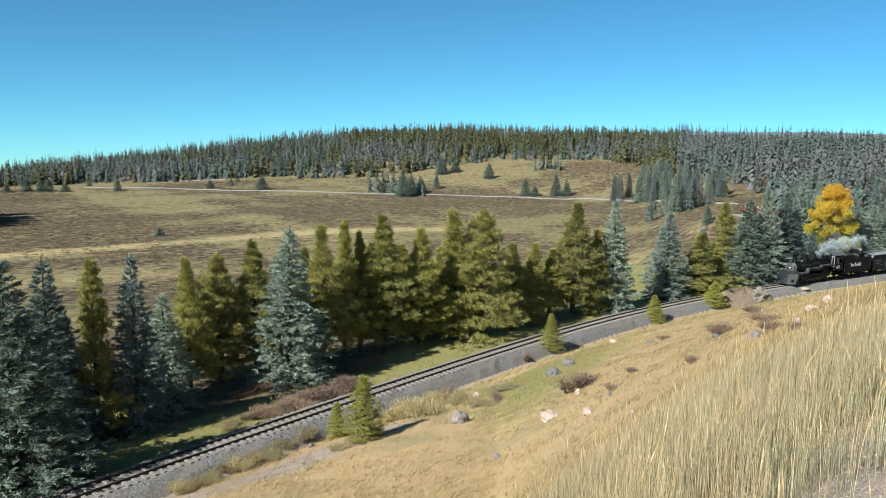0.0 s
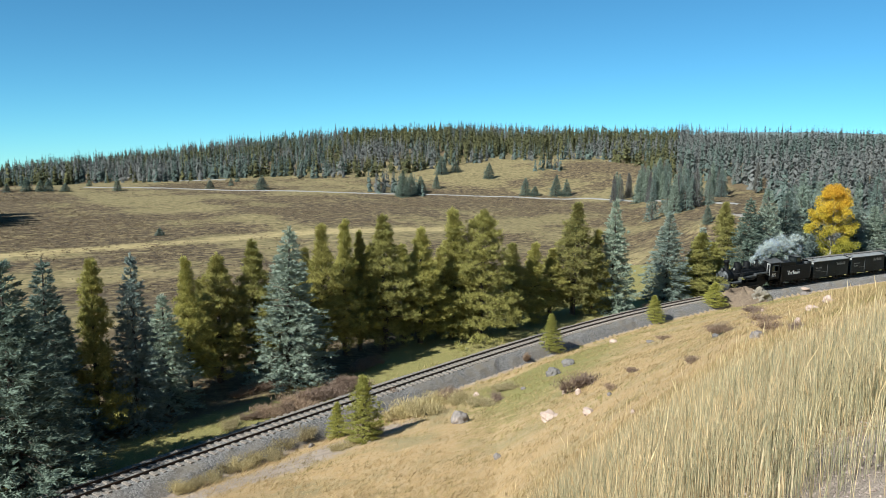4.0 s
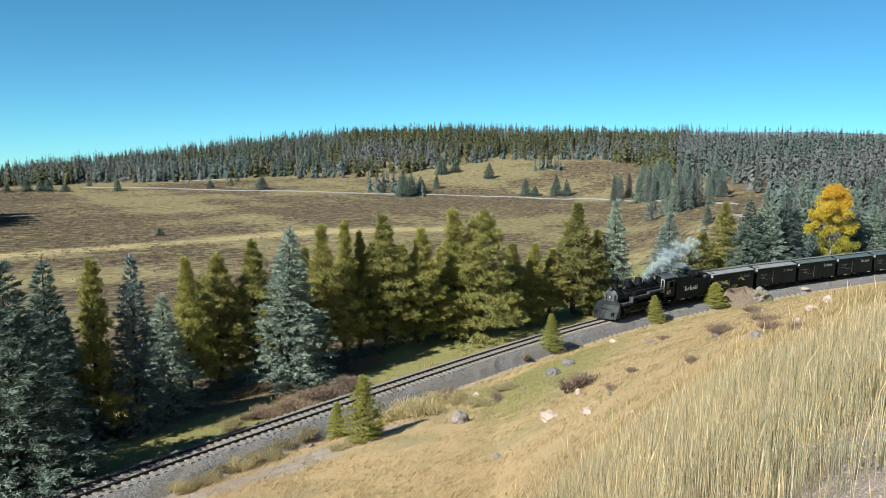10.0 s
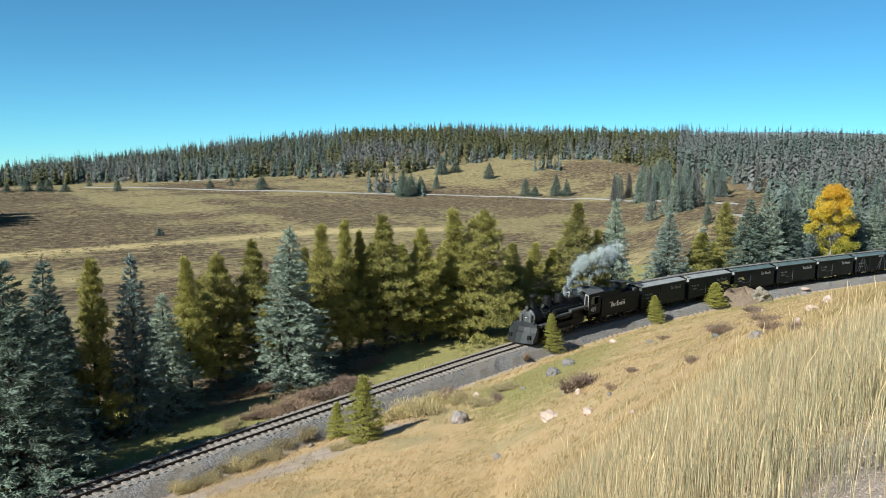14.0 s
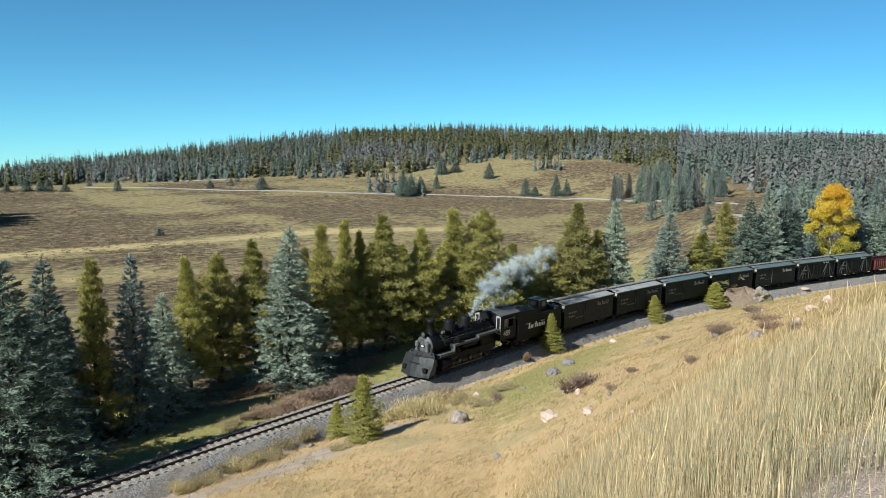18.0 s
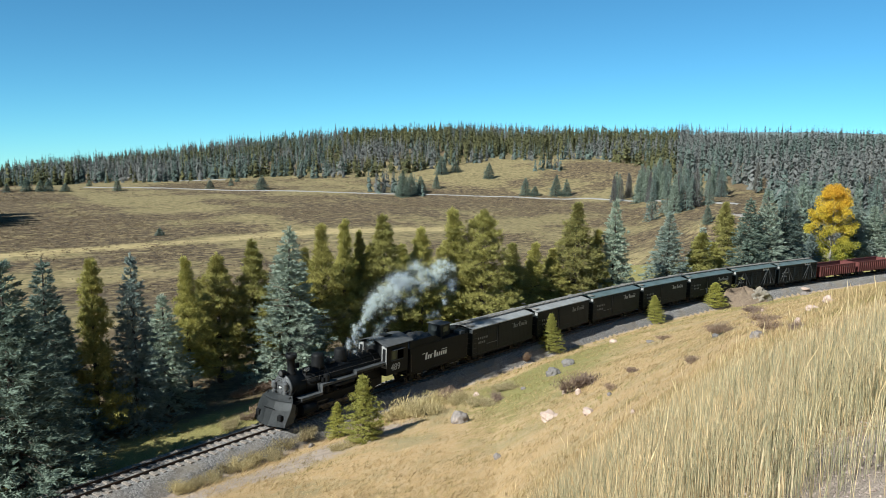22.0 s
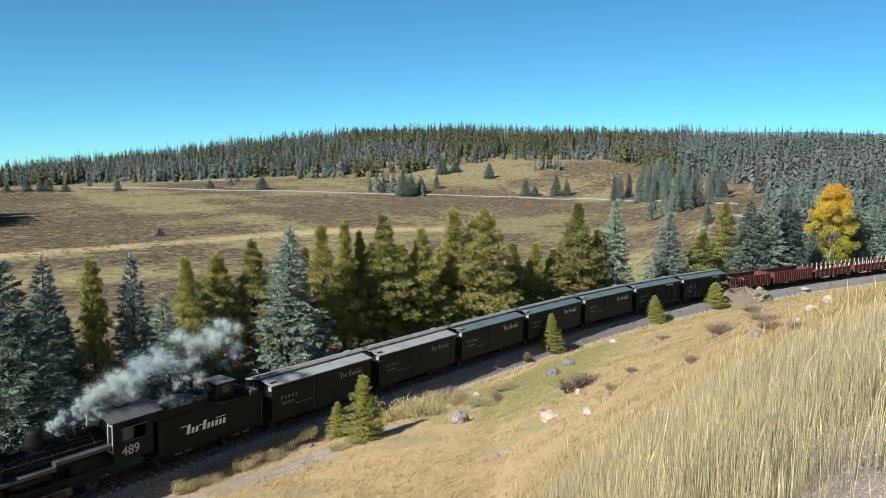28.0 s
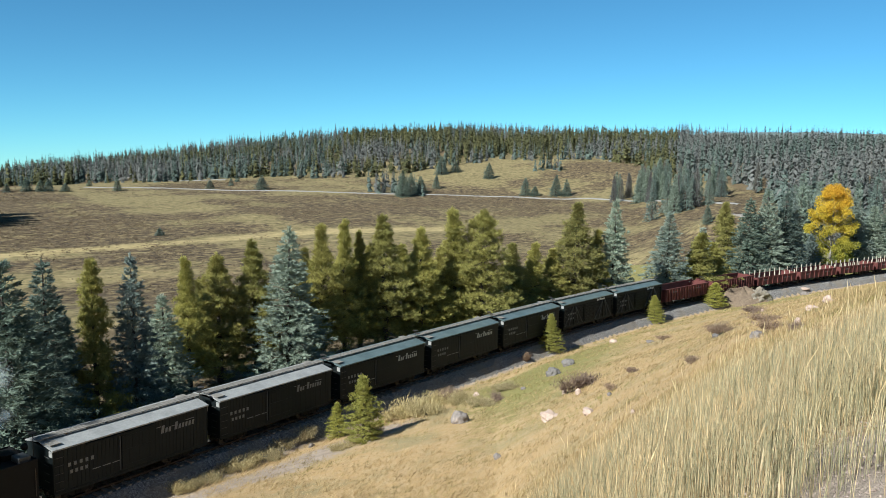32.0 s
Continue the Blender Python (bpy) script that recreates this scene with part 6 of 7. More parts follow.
    # pipes and rails along the boiler
    for side in (1, -1):
        bm = bmesh.new()
        tube(bm, (-3.7, side * 0.98, BZ + 0.42), (4.1, side * 0.90, BZ + 0.42), 0.022, None, 6)
        for x in (-3.2, -1.8, -0.4, 1.0, 2.4, 3.6):
            tube(bm, (x, side * 0.75, BZ + 0.40), (x, side * 0.97, BZ + 0.42), 0.018, None, 5)
        part("handrail", bm, STEEL, v)
        bm = bmesh.new()
        for k, x in enumerate((1.75, 1.55, 1.95)):
            tube(bm, (x, side * 0.42, BZ + 0.95), (x + (k - 1) * 0.5, side * 0.90, BZ + 0.25), 0.022, None, 6)
            tube(bm, (x + (k - 1) * 0.5, side * 0.90, BZ + 0.25), (x + (k - 1) * 0.7, side * 0.86, 1.2), 0.022, None, 6)
        part("sand_pipe", bm, BLACK, v)
        bm = tube(bmesh.new(), (-0.6, side * 1.14, 1.86), (1.5, side * 1.14, 1.86), 0.2, None, 14)
        part("air_tank", bm, BLACK, v, "", True)
        # stepped running boards
        for x0, x1, z in ((-3.9, -0.8, 2.40), (-0.8, 2.55, 2.16), (2.55, 4.5, 1.62)):
            bm = box(bmesh.new(), x0, x1, min(side * 0.70, side * 1.34), max(side * 0.70, side * 1.34), z, z + 0.045)
            box(bm, x0, x1, min(side * 1.30, side * 1.345), max(side * 1.30, side * 1.345), z - 0.13, z - 0.002)
            part("running_board", bm, BOARD_GREY, v, "grey steel running board")
        for x, z0, z1 in ((-0.8, 2.16, 2.44), (2.55, 1.62, 2.20)):
            part("board_riser", box(bmesh.new(), x - 0.03, x + 0.03, min(side * 0.75, side * 1.33), max(side * 0.75, side * 1.33), z0 + 0.047, z1), BOARD_GREY, v)
        # frame, cylinders, rods
        part("main_frame", extrude_outline(bmesh.new(), [(-4.0, 0.75), (-4.0, 1.25), (4.6, 1.25), (4.6, 0.85), (3.2, 0.62), (-3.2, 0.62)], side * 0.80 - 0.05, side * 0.80 + 0.05), BLACK, v)
        bm = tube(bmesh.new(), (3.2, side * 1.12, 0.82), (4.35, side * 1.12, 0.82), 0.36, None, 18)
        tube(bm, (3.12, side * 1.12, 0.82), (3.2, side * 1.12, 0.82), 0.40, None, 18)
        tube(bm, (4.35, side * 1.12, 0.82), (4.43, side * 1.12, 0.82), 0.40, None, 18)
        tube(bm, (3.25, side * 1.0, 1.36), (4.3, side * 1.0, 1.36), 0.22, None, 14)
        box(bm, 3.3, 4.25, min(side * 0.55, side * 1.1), max(side * 0.55, side * 1.1), 0.7, 1.5)
        part("cylinder", bm, BLACK, v)
        bm = box(bmesh.new(), 1.9, 3.15, side * 1.12 - 0.05, side * 1.12 + 0.05, 0.98, 1.04)
        box(bm, 1.9, 3.15, side * 1.12 - 0.05, side * 1.12 + 0.05, 0.58, 0.64)
        part("crosshead_guide", bm, STEEL, v)
        bm = box(bmesh.new(), -1.75, 3.0, side * 1.10 - 0.035, side * 1.10 + 0.035, 0.51, 0.62, 0.01)
        rod = part("side_rod", bm, STEEL, v, "worn steel coupling rod")
        rod["crank"] = 0.0 if side > 0 else 1.5708
        # cab side
        cx0, cx1, cy = -6.35, -3.9, 1.36
        bm = box(bmesh.new(), cx0, cx1, side * cy - 0.03, side * cy + 0.03, 1.42, 2.42)
        box(bm, cx0, cx1, side * cy - 0.03, side * cy + 0.03, 3.22, 3.60)
        box(bm, cx0, cx0 + 0.5, side * cy - 0.03, side * cy + 0.03, 2.423, 3.218)
        box(bm, cx1 - 0.55, cx1, side * cy - 0.03, side * cy + 0.03, 2.423, 3.218)
        cab = part("cab_side", bm, BLACK, v)
        bm = box(bmesh.new(), cx0 + 0.5, cx1 - 0.55, side * cy - 0.05, side * cy + 0.05, 3.18, 3.215)
        box(bm, (cx0 + cx1) / 2 - 0.03, (cx0 + cx1) / 2 + 0.03, side * cy - 0.02, side * cy + 0.02, 2.44, 3.18)
        box(bm, cx0 + 0.5, cx1 - 0.55, side * cy - 0.05, side * cy + 0.08, 2.40, 2.436)
        part("window_frame", bm, BOARD_GREY, cab)
        part("window_pane", box(bmesh.new(), (cx0 + cx1) / 2 + 0.04, cx1 - 0.56, side * cy - 0.012, side * cy - 0.004, 2.44, 3.18), GLASS, cab)
        part("awning", box(bmesh.new(), cx0 + 0.55, cx1 - 0.6, min(side * (cy + 0.03), side * (cy + 0.26)), max(side * (cy + 0.03), side * (cy + 0.26)), 3.24, 3.265), BOARD_GREY, cab, "grey window awning")
        m = Matrix.Translation((cx0 + 0.55 if side < 0 else cx1 - 0.50, side * (cy + 0.036), 1.68)) @ Euler((radians(90), 0, radians(0 if side < 0 else 180))).to_matrix().to_4x4()
        figures(cab, "489", 0.72, m, DULL_WHITE)
        bm = box(bmesh.new(), cx1 - 0.02, cx1 + 0.03, min(side * 0.92, side * 1.39), max(side * 0.92, side * 1.39), 1.95, 2.10)
        box(bm, cx1 - 0.02, cx1 + 0.03, min(side * 1.31, side * 1.39), max(side * 1.31, side * 1.39), 2.103, 3.40)
        box(bm, cx1 - 0.02, cx1 + 0.03, min(side * 0.92, side * 1.00), max(side * 0.92, side * 1.00), 2.103, 3.40)
        box(bm, cx1 - 0.02, cx1 + 0.03, min(side * 0.92, side * 1.39), max(side * 0.92, side * 1.39), 3.403, 3.60)
        part("front_window_frame", bm, ROOF_GREY, v, "pale grey cab front window frame")
        bm = bmesh.new()
        for z in (0.5, 0.85, 1.2):
            box(bm, cx0 + 0.05, cx0 + 0.5, min(side * 1.1, side * 1.36), max(side * 1.1, side * 1.36), z, z + 0.04)
        tube(bm, (cx0 + 0.07, side * 1.33, 0.5), (cx0 + 0.07, side * 1.33, 1.4), 0.02, None, 5)
        part("cab_step", bm, BLACK, v)
    bm = lathe(bmesh.new(), [(0.05, 1.15), (0.20, 1.2), (0.20, 1.65), (0.09, 1.7), (0.09, 1.85), (0.23, 1.9), (0.23, 2.45), (0.12, 2.52)], 14, Matrix.Translation((1.9, 1.0, 0.25)))
    tube(bm, (2.2, 0.95, 1.5), (2.2, 0.95, 2.55), 0.14, None, 12)
    part("air_pump", bm, BLACK, v)
    for k, (x0_, x1_, z_, r_) in enumerate(((-3.8, 3.4, BZ + 0.12, 0.035), (-3.6, 0.8, BZ - 0.18, 0.045), (-2.8, 2.9, BZ + 0.62, 0.03), (-3.8, -0.6, BZ + 0.75, 0.04))):
        y_ = math.sqrt(max(0.02, (BR + 0.05) ** 2 - (z_ - BZ) ** 2))
        for side in (1, -1):
            part("pipe", tube(bmesh.new(), (x0_, side * y_, z_), (x1_, side * (y_ - (0.06 if x1_ > 1 else 0)), z_), r_, None, 8), BLACK, v)
    for k in range(7):
        x_ = -3.3 + 0.28 * k
        part("turret_valve", lathe(bmesh.new(), [(0.05, 0), (0.04, 0.15), (0.09, 0.18), (0.09, 0.22), (0.02, 0.24)], 8, Matrix.Translation((x_, (0.25 if k % 2 else -0.3), BZ + BR - 0.05))), STEEL, v)
    # cab front, rear, floor, arched roof
    cx0, cx1, cy = -6.35, -3.9, 1.36
    bm = box(bmesh.new(), cx1 - 0.04, cx1 - 0.003, -1.32, 1.32, 1.42, 3.62)
    part("cab_front", bm, BLACK, v)
    part("cab_floor", box(bmesh.new(), cx0, cx1 - 0.05, -1.32, 1.32, 1.36, 1.415), BLACK, v)
    bm = bmesh.new()
    n = 12
    top = [(-1.48 + 2.96 * i / n, 3.60 + 0.42 * math.cos((i / n - 0.5) * math.pi)) for i in range(n + 1)]
    outer = [(y, z + 0.035) for y, z in top]
    ring = outer + top[::-1]
    a = [bm.verts.new((cx0 - 0.55, y, z)) for y, z in ring]
    b = [bm.verts.new((cx1 + 0.25, y, z)) for y, z in ring]
    k = len(ring)
    for i in range(k):
        bm.faces.new((a[i], a[(i + 1) % k], b[(i + 1) % k], b[i]))
    for i in range(n):
        for q in (a, b):
            bm.faces.new((q[i], q[i + 1], q[k - 2 - i], q[k - 1 - i]))
    bmesh.ops.recalc_face_normals(bm, faces=bm.faces[:])
    part("cab_roof", bm, CAB_ROOF, v, "dull grey arched cab roof")
    bm = bmesh.new()
    arch = [bm.verts.new((cx1 - 0.02, y, z)) for y, z in [(-1.36, 3.6)] + [(y * 0.92, z - 0.01) for y, z in top] + [(1.36, 3.6)]]
    bm.faces.new(arch)
    bmesh.ops.solidify(bm, geom=bm.faces[:], thickness=0.03)
    part("cab_gable", bm, BLACK, v)
    part("roof_hatch", box(bmesh.new(), -5.6, -4.8, -0.45, 0.45, 4.06, 4.12, 0.02), BLACK, v)
    part("firebox", box(bmesh.new(), -4.2, -1.9, -0.78, 0.78, 1.0, 2.3, 0.12), BLACK, v)
    part("ash_pan", extrude_outline(bmesh.new(), [(-3.9, 0.99), (-2.0, 0.99), (-2.3, 0.5), (-3.4, 0.5)], -0.7, 0.7), BLACK, v)
    part("pilot_beam", box(bmesh.new(), 4.75, 5.0, -1.3, 1.3, 0.75, 1.15, 0.02), BLACK, v)
    part("front_deck", box(bmesh.new(), 4.3, 5.2, -1.2, 1.2, 1.30, 1.36), BLACK, v)
    # snowplow: a bent steel shield with swept wings
    bm = bmesh.new()
    rows = []
    for z, xc, xw, half in ((0.12, 6.55, 6.10, 1.42), (0.60, 6.34, 5.90, 1.50), (1.15, 6.10, 5.66, 1.56), (1.60, 5.86, 5.42, 1.46), (1.64, 5.72, 5.36, 1.44), (1.95, 5.40, 5.12, 1.12)):
        rows.append([bm.verts.new((xw + (xc - xw) * (1 - abs(u) ** 1.5), u * half, z)) for u in (-1, -0.6, -0.2, 0.2, 0.6, 1)])
    for p, q in zip(rows, rows[1:]):
        for i in range(5):
            bm.faces.new((p[i], p[i + 1], q[i + 1], q[i]))
    bmesh.ops.solidify(bm, geom=bm.faces[:], thickness=0.05)
    bmesh.ops.recalc_face_normals(bm, faces=bm.faces[:])
    plow = part("snowplow", bm, PLOW, v, "scraped dark grey steel snowplow blade")
    for side in (1, -1):
        part("plow_hatch", box(bmesh.new(), 5.98, 6.22, min(side * 0.88, side * 1.22), max(side * 0.88, side * 1.22), 0.5, 0.86, 0.02), BLACK, plow)
        part("plow_brace", tube(bmesh.new(), (5.35, side * 0.95, 1.6), (4.4, side * 0.75, 2.3), 0.04, None, 8), BLACK, plow)
        part("plow_wing", extrude_outline(bmesh.new(), [(6.1, 0.16), (5.3, 0.3), (5.1, 1.4), (5.42, 1.6)], side * 1.45 - 0.02, side * 1.45 + 0.02), PLOW, plow)
        bm = lathe(bmesh.new(), [(0.09, 0), (0.10, 0.1), (0.10, 0.24), (0.04, 0.3)], 10, Matrix.Translation((5.25, side * 1.05, 1.62)))
        part("marker_lamp", bm, BLACK, v)
    bm = box(bmesh.new(), 6.08, 6.13, -0.5, 0.5, 1.12, 1.17)
    part("plow_seam", bm, BLACK, plow)
    for x in (2.9, 1.4, -0.1, -1.6):
        wheelset(v, x, 0.56, 0.46, 0.28)
    wheelset(v, 4.55, 0.36)
    wheelset(v, -3.2, 0.36)
    coupler(v, -6.6, -1)
    return v


CAB_ROOF = surface("dull_grey_cab_roof", (0.04, 0.041, 0.042), (0.10, 0.10, 0.10), 1.6, 0.55, wear=(0.15, 0.14, 0.13), wear_at=0.62)


def make_tender():
    v = thing("tender", "black coal tender with white lettering coupled behind the locomotive", "tender")
    x0, x1, w, z0, z1 = -3.75, 3.75, 1.33, 0.98, 2.95
    part("underframe", box(bmesh.new(), x0 - 0.1, x1 + 0.1, -1.15, 1.15, 0.78, 0.975, 0.02), BLACK, v)
    for side in (1, -1):
        bm = box(bmesh.new(), x0, x1, side * (w - 0.02) - 0.02, side * (w - 0.02) + 0.02, z0, z1)
        part("side_wall", bm, BLACK, v)
        bm = extrude_outline(bmesh.new(), [(-0.4, z1 + 0.002), (3.75, z1 + 0.002), (3.75, z1 + 0.52), (0.6, z1 + 0.52)], side * (w - 0.06) - 0.015, side * (w - 0.06) + 0.015)
        part("coal_board", bm, BLACK, v)
        bm = box(bmesh.new(), x0, x1, min(side * (w + 0.001), side * (w + 0.025)), max(side * (w + 0.001), side * (w + 0.025)), z0, z0 + 0.09)
        part("rivet_strip", bm, BLACK, v)
        script_bars(v, side * 1.9, 1.72, 0.50, side, w + 0.005, WHITE)
        for x in (-3.6, 3.6):
            part("grab_iron", tube(bmesh.new(), (x, side * (w + 0.05), 1.1), (x, side * (w + 0.05), 2.5), 0.018, None, 6), STEEL, v)
        bm = bmesh.new()
        for x in (-2.6, -1.9, 1.6, 2.3):
            box(bm, x - 0.25, x + 0.25, side * 1.1 - 0.02, side * 1.1 + 0.02, 0.62, 0.68)
        part("step_edge", bm, FADED, v, "worn white step edge")
    part("tank", box(bmesh.new(), x0 + 0.02, x1 - 0.02, -w + 0.045, w - 0.045, z0 + 0.01, z1 - 0.08, 0.02), BLACK, v)
    part("rear_wall", box(bmesh.new(), x0 - 0.03, x0 + 0.015, -w + 0.04, w - 0.04, z0, z1), BLACK, v)
    rng = np.random.default_rng(5)
    n, m = 18, 12
    verts = []
    for i in range(n + 1):
        for j in range(m + 1):
            u, q = i / n, j / m
            h = math.sin(math.pi * q) ** 0.5 * (math.sin(math.pi * min(1, u * 1.25)) ** 0.7 if u < 0.8 else 0.2)
            verts.append((-0.3 + 4.0 * u + rng.normal(0, 0.04), -1.2 + 2.4 * q + rng.normal(0, 0.03), z1 - 0.06 + 0.75 * h + rng.normal(0, 0.05)))
    faces = [(i * (m + 1) + j, (i + 1) * (m + 1) + j, (i + 1) * (m + 1) + j + 1, i * (m + 1) + j + 1) for i in range(n) for j in range(m)]
    link_mesh("coal", verts, faces, COAL, v, "heap of black coal")
    bm = box(bmesh.new(), -2.0, -0.75, -0.55, 0.75, z1 - 0.05, z1 + 1.0, 0.03)
    dog = part("doghouse", bm, CAR_BLACK, v, "small black brakeman's shelter on the deck")
    part("roof", box(bmesh.new(), -2.1, -0.65, -0.65, 0.85, z1 + 1.003, z1 + 1.06, 0.02), CAB_ROOF, dog)
    part("window", box(bmesh.new(), -0.748, -0.735, -0.2, 0.4, z1 + 0.45, z1 + 0.85), GLASS, dog)
    part("window", box(bmesh.new(), -1.7, -1.1, 0.752, 0.765, z1 + 0.4, z1 + 0.85), GLASS, dog)
    part("water_hatch", lathe(bmesh.new(), [(0.38, z1 - 0.08), (0.38, z1 + 0.16), (0.42, z1 + 0.17), (0.42, z1 + 0.22), (0.05, z1 + 0.26)], 18, Matrix.Translation((-2.9, 0, 0))), BLACK, v)
    part("tool_box", box(bmesh.new(), -3.5, -2.9, 0.5, 1.2, z1 - 0.07, z1 + 0.22, 0.03), BOARD_GREY, v, "grey tool box")
    bm = bmesh.new()
    lathe(bm, [(0.10, -0.1), (0.17, 0.0), (0.17, 0.14)], 12, Matrix.Translation((x0 - 0.05, 0, z1 + 0.25)) @ Euler((0, radians(-90), 0)).to_matrix().to_4x4())
    part("rear_lamp", bm, BLACK, v)
    for k in (-1, 1):
        truck(v, k * 2.35, 1.5, 0.36)
    coupler(v, x0 - 0.02, -1)
    return v


VEHICLES = []      # thing, metres behind the first boxcar's front, distance between its trucks
loco = locomotive()
VEHICLES.append((loco, -15.05, 5.0))
tender = make_tender()
VEHICLES.append((tender, -4.62, 4.7))
grey_model = boxcar("black wooden boxcar with a pale weathered roof", ROOF_GREY, FADED)
box_model = boxcar("black wooden boxcar with faded white lettering", ROOF_DARK, DULL_WHITE)
stock_model = stock_car("black slatted stock car with pale diagonal braces")
car_pitch = 10.248
for i, kind in enumerate("GGBBBSS"):
    model = {"G": grey_model, "B": box_model, "S": stock_model}[kind]
    first = not any(model is o for o, _, _ in VEHICLES)
    ob = model if first else copy_thing(model, Matrix.Identity(4))
    VEHICLES.append((ob, 4.65 + car_pitch * i, 6.3))
high_model = gondola("oxide-red gondola car with close upright ribs", 17, 2.15, False)
low_model = gondola("oxide-red low gondola car with pale stakes", 9, 1.75, True)
for i in range(6):
    model = high_model if i < 2 else low_model
    first = not any(model is o for o, _, _ in VEHICLES)
    ob = model if first else copy_thing(model, Matrix.Identity(4))
    VEHICLES.append((ob, 4.9 + car_pitch * 7 + 10.4 * i, 6.3))


# ---- steam ----
STEAM = foliage("white_steam", (0.50, 0.57, 0.60), (0.60, 0.67, 0.70), 0.5)
# steam is thin: each fleck lets most of what is behind it through
for vapour in (STEAM,):
    n, l = vapour.node_tree.nodes, vapour.node_tree.links
    clear, thin = n.new("ShaderNodeBsdfTransparent"), n.new("ShaderNodeMixShader")
    thin.inputs[0].default_value = 0.28
    body = n["Material Output"].inputs[0].links[0].from_socket
    even = n.new("ShaderNodeCombineXYZ")              # droplets scatter alike whichever way a fleck lies
    for k, q in enumerate((-0.42, -0.36, 0.83)):
        even.inputs[k].default_value = q
    l.new(even.outputs[0], n["Principled BSDF"].inputs["Normal"])
    l.new(clear.outputs[0], thin.inputs[1])
    l.new(body, thin.inputs[2])
    l.new(thin.outputs[0], n["Material Output"].inputs[0])
SOOT = foliage("thin_brown_smoke", (0.012, 0.012, 0.012), (0.03, 0.03, 0.03), 0.3)


def puff_mesh(seed, flecks, size, mat):
    """A soft puff about 1 m in radius: fine drifting flecks, thick in the middle, in a few lobes."""
    rng = np.random.default_rng(seed)
    lobes = rng.normal(0, 0.42, (6, 3))
    c = lobes[rng.integers(0, 6, flecks)]
    p = c + rng.normal(0, 1, (flecks, 3)) * (0.10 + 0.28 * rng.random(flecks) ** 1.5)[:, None]
    d = rng.normal(0, 1, (flecks, 3))
    d /= np.linalg.norm(d, axis=1)[:, None]
    tmp = sprays_to_mesh("puff", p, d, rng.uniform(0.6, 1.4, flecks) * size, rng.uniform(0.3, 0.6, flecks) * size, rng, mat, None)
    me = tmp.data
    bpy.data.objects.remove(tmp)
    return me


PLUMES = []          # (thing, puff, source, life, phase, reach, spread, start of the path, end of the path)


def make_plume(name, label, meshes, count, source, life, reach, scale, a, b, seed):
    rng = random.Random(seed)
    top = thing(name, label, "steam" if "steam" in name else "smoke")
    for i in range(count):
        ob = new("puff", meshes[i % len(meshes)])
        ob.parent = top
        tagged(ob, kind="stuff")
        k = scale * rng.uniform(0.75, 1.3)
        ob.scale = (k, k, k)
        PLUMES.append((top, ob, source, life, (i + rng.random() * 0.8) / count, reach, (rng.gauss(0, 1), rng.gauss(0, 1), rng.uniform(0, 6.28)), a, b))
    return top


white = [puff_mesh(s, 6500, 0.070, STEAM) for s in (1, 2, 3, 4)]
wisp = [puff_mesh(s, 4800, 0.062, STEAM) for s in (5, 6, 7)]
dark = [puff_mesh(s, 900, 0.035, SOOT) for s in (8, 9)]
steam_jet = make_plume("steam_plume", "white steam blowing back from the safety valve", white, 16, (-1.35, 0.0, 3.75), 2.7, 11.0, 0.36, 0.0, 0.45, 1)
steam_cloud = make_plume("steam_cloud", "drifting grey-white steam trailing over the train", wisp, 26, (-1.35, 0.0, 3.75), 3.0, 12.5, 0.72, 0.22, 1.0, 2)
cab_steam = make_plume("steam_wisp", "thin steam leaking ahead of the cab", wisp, 12, (-3.3, 0.3, 3.7), 2.2, 7.5, 0.42, 0.0, 1.0, 3)
stack_smoke = make_plume("smoke_plume", "faint dark smoke above the smokestack", dark, 10, (4.2, 0.0, 4.45), 2.0, 5.0, 0.6, 0.0, 1.0, 4)
RISE_T = (0, 3, 6, 8, 10, 12, 14, 17, 19, 21, 23, 25, 28, 30, 32)
RISE = (1.2, 2.6, 2.6, 2.4, 1.4, 3.6, 4.2, 3.6, 3.6, 4.8, 2.9, 2.4, 1.5, 1.9, 2.2)


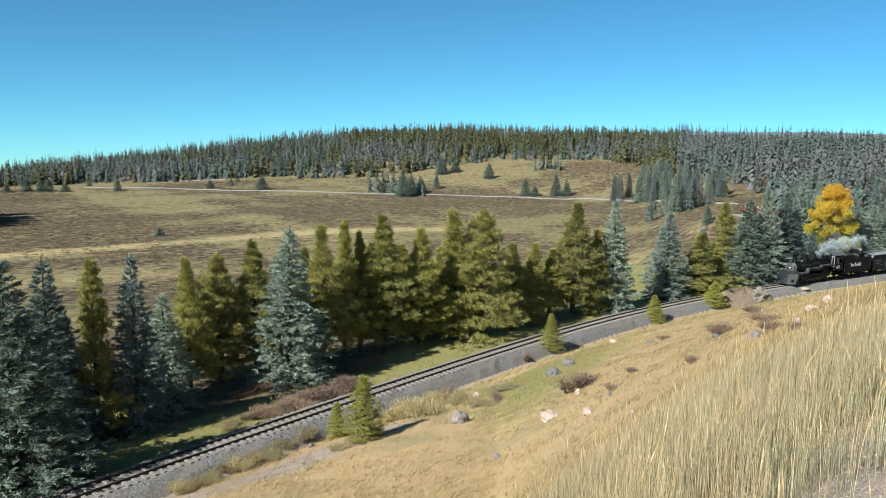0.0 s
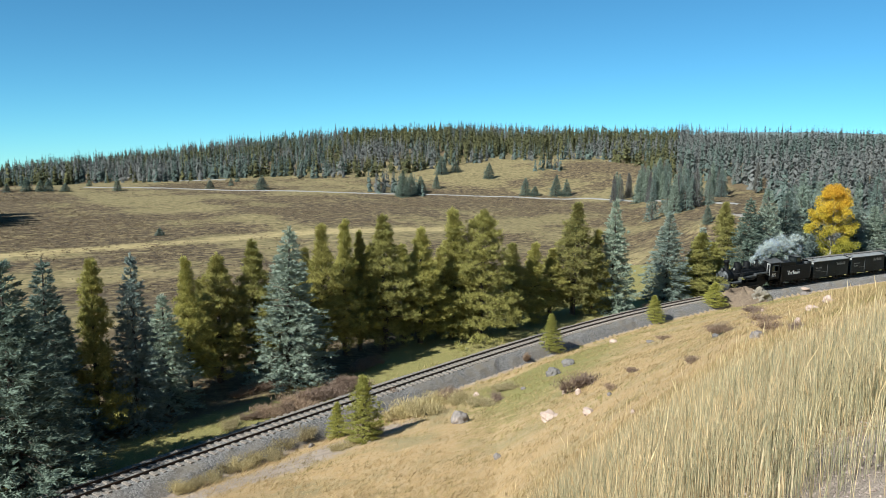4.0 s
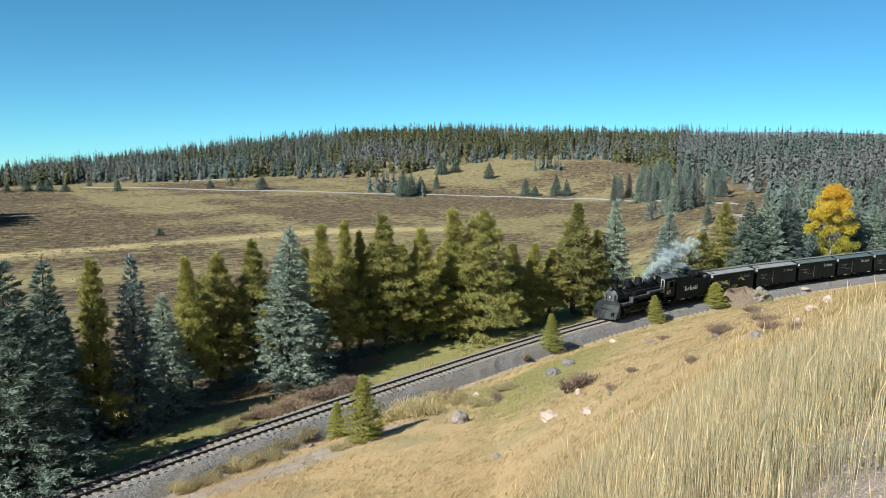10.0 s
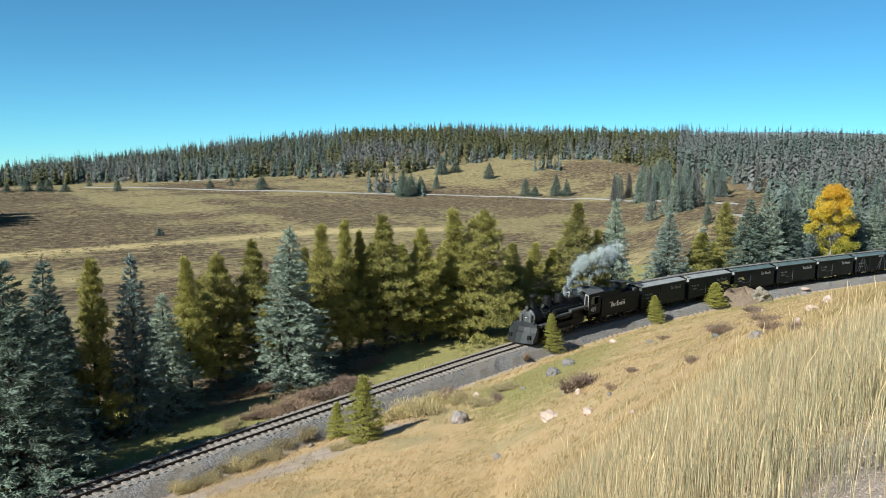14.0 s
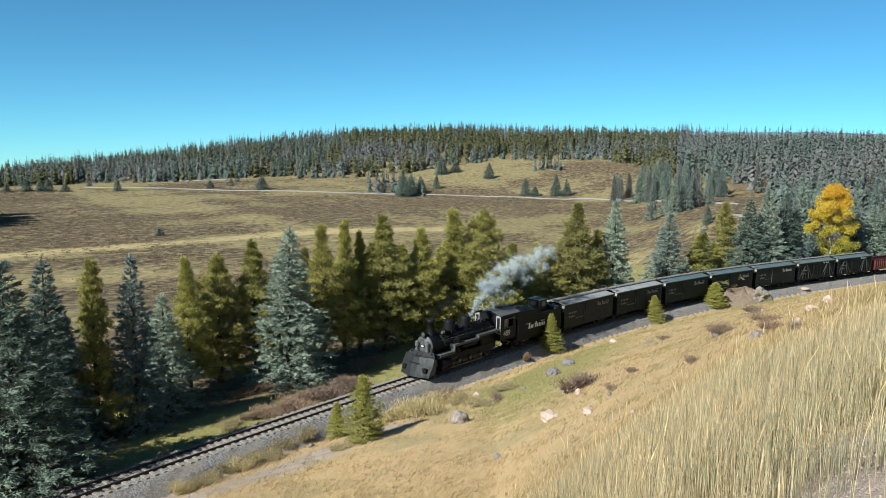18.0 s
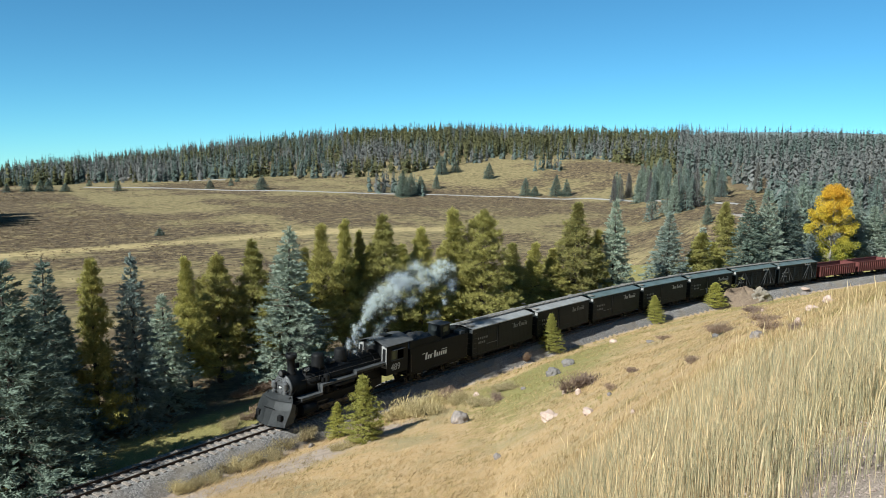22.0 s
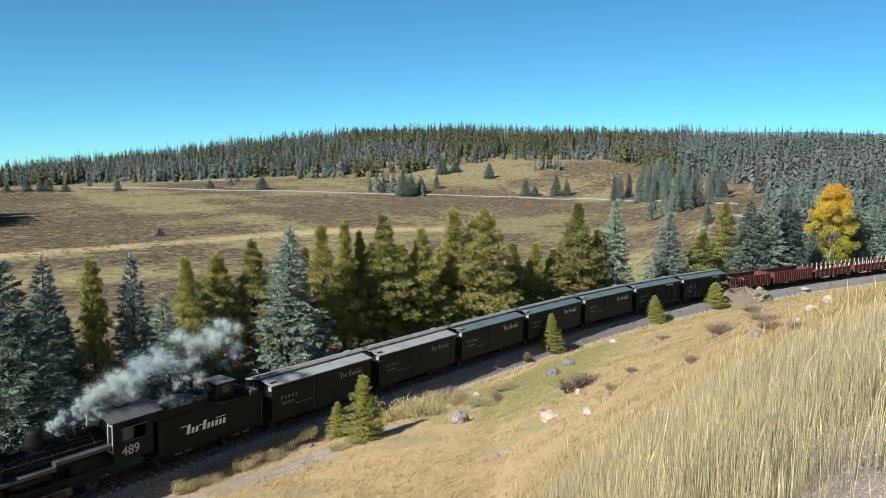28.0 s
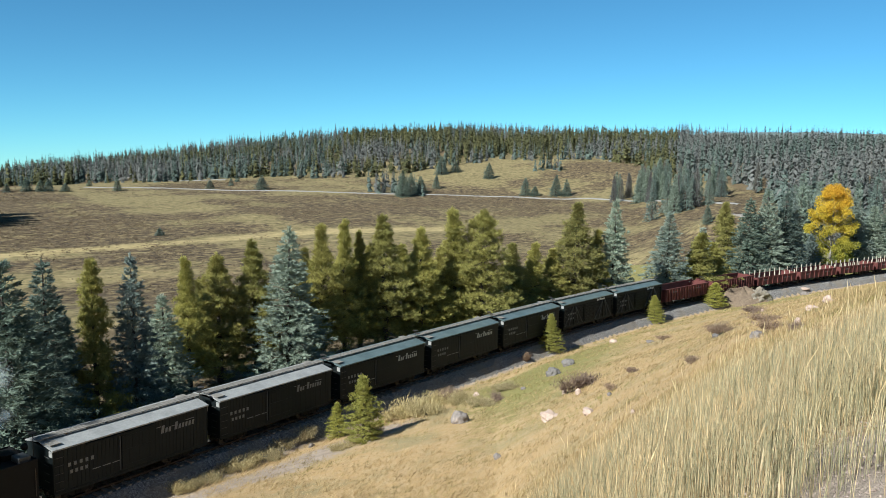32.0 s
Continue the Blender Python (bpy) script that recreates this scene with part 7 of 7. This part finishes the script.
def puff_pose(t, source, life, phase, reach, spread, a, b):
    """Where a puff is: it leaves its source, climbs and falls back along the train."""
    u = (t / life + phase) % 1.0
    q = a + (b - a) * u
    rise = float(np.interp(t - q * life, RISE_T, RISE)) * 0.9 * (reach / 10.5)
    x = source[0] - reach * q ** 1.25
    z = source[2] + rise * (1 - math.exp(-2.6 * q)) * 1.08
    y = source[1] + spread[0] * 0.6 * q
    z += spread[1] * 0.55 * q
    turn = spread[2] + 1.2 * u
    return u, Matrix.Translation((x, y, z)) @ Euler((turn * 0.5, 0.3 * turn, turn)).to_matrix().to_4x4()


# ---- what moves ----
def front_at(t):
    """Where the first boxcar's front stands on the line at t seconds."""
    return 57.7928 - 3.705143 * (t - 23.0) + 0.009266 * (t - 23.0) ** 2


def rolling_pose(s, wheelbase):
    """The pose of a vehicle whose two trucks stand on the line about s; x points the way it runs."""
    a, b = on_line(s - wheelbase / 2), on_line(s + wheelbase / 2)
    way = (a - b).normalized()
    left = Vector((0, 0, 1)).cross(way).normalized()
    up = way.cross(left)
    m = Matrix((way, left, up)).transposed().to_4x4()
    m.translation = (a + b) / 2
    return m


def motions():
    times = [i * 1.0 for i in range(33)]
    fine = [i * 0.1 for i in range(321)]
    run = [front_at(0.0) - front_at(t) for t in fine]
    for ob, behind, base in VEHICLES:
        walk(ob, [(t, rolling_pose(front_at(t) + behind, base)) for t in times])
        if behind > 150.0:
            continue                        # wheels hidden behind the trees all the while
        for w in ob.children_recursive:
            if "turn" in w.keys():
                x, y, z = w.location
                walk(w, [(t, Matrix.Translation((x, y, z)) @ Matrix.Rotation(d / w["radius"], 4, "Y")) for t, d in zip(fine, run)])
            elif "crank" in w.keys():
                ph = w["crank"]
                walk(w, [(t, Matrix.Translation((0.28 * math.cos(d / 0.56 - ph), 0.0, -0.28 * math.sin(d / 0.56 - ph)))) for t, d in zip(fine, run)])

    ride = {}
    for top, ob, source, life, phase, reach, spread, a, b in PLUMES:
        ride[top] = 1
        rows, last, f = [], 0.0, 0
        for i in range(0, 961):
            t = i / 30.0
            u, m = puff_pose(t, source, life, phase, reach, spread, a, b)
            if i in (0, 960) or i % 8 == 0 or u < last or i == f + 1:
                if u < last and (not rows or rows[-1][0] < (i - 1) / 30.0 - 1e-6):
                    rows.append(((i - 1) / 30.0, puff_pose((i - 1) / 30.0, source, life, phase, reach, spread, a, b)[1]))
                rows.append((t, m))
            last = u
        walk(ob, rows)
    for top in ride:
        walk(top, [(t, rolling_pose(front_at(t) + VEHICLES[0][1], VEHICLES[0][2])) for t in times])


motions()
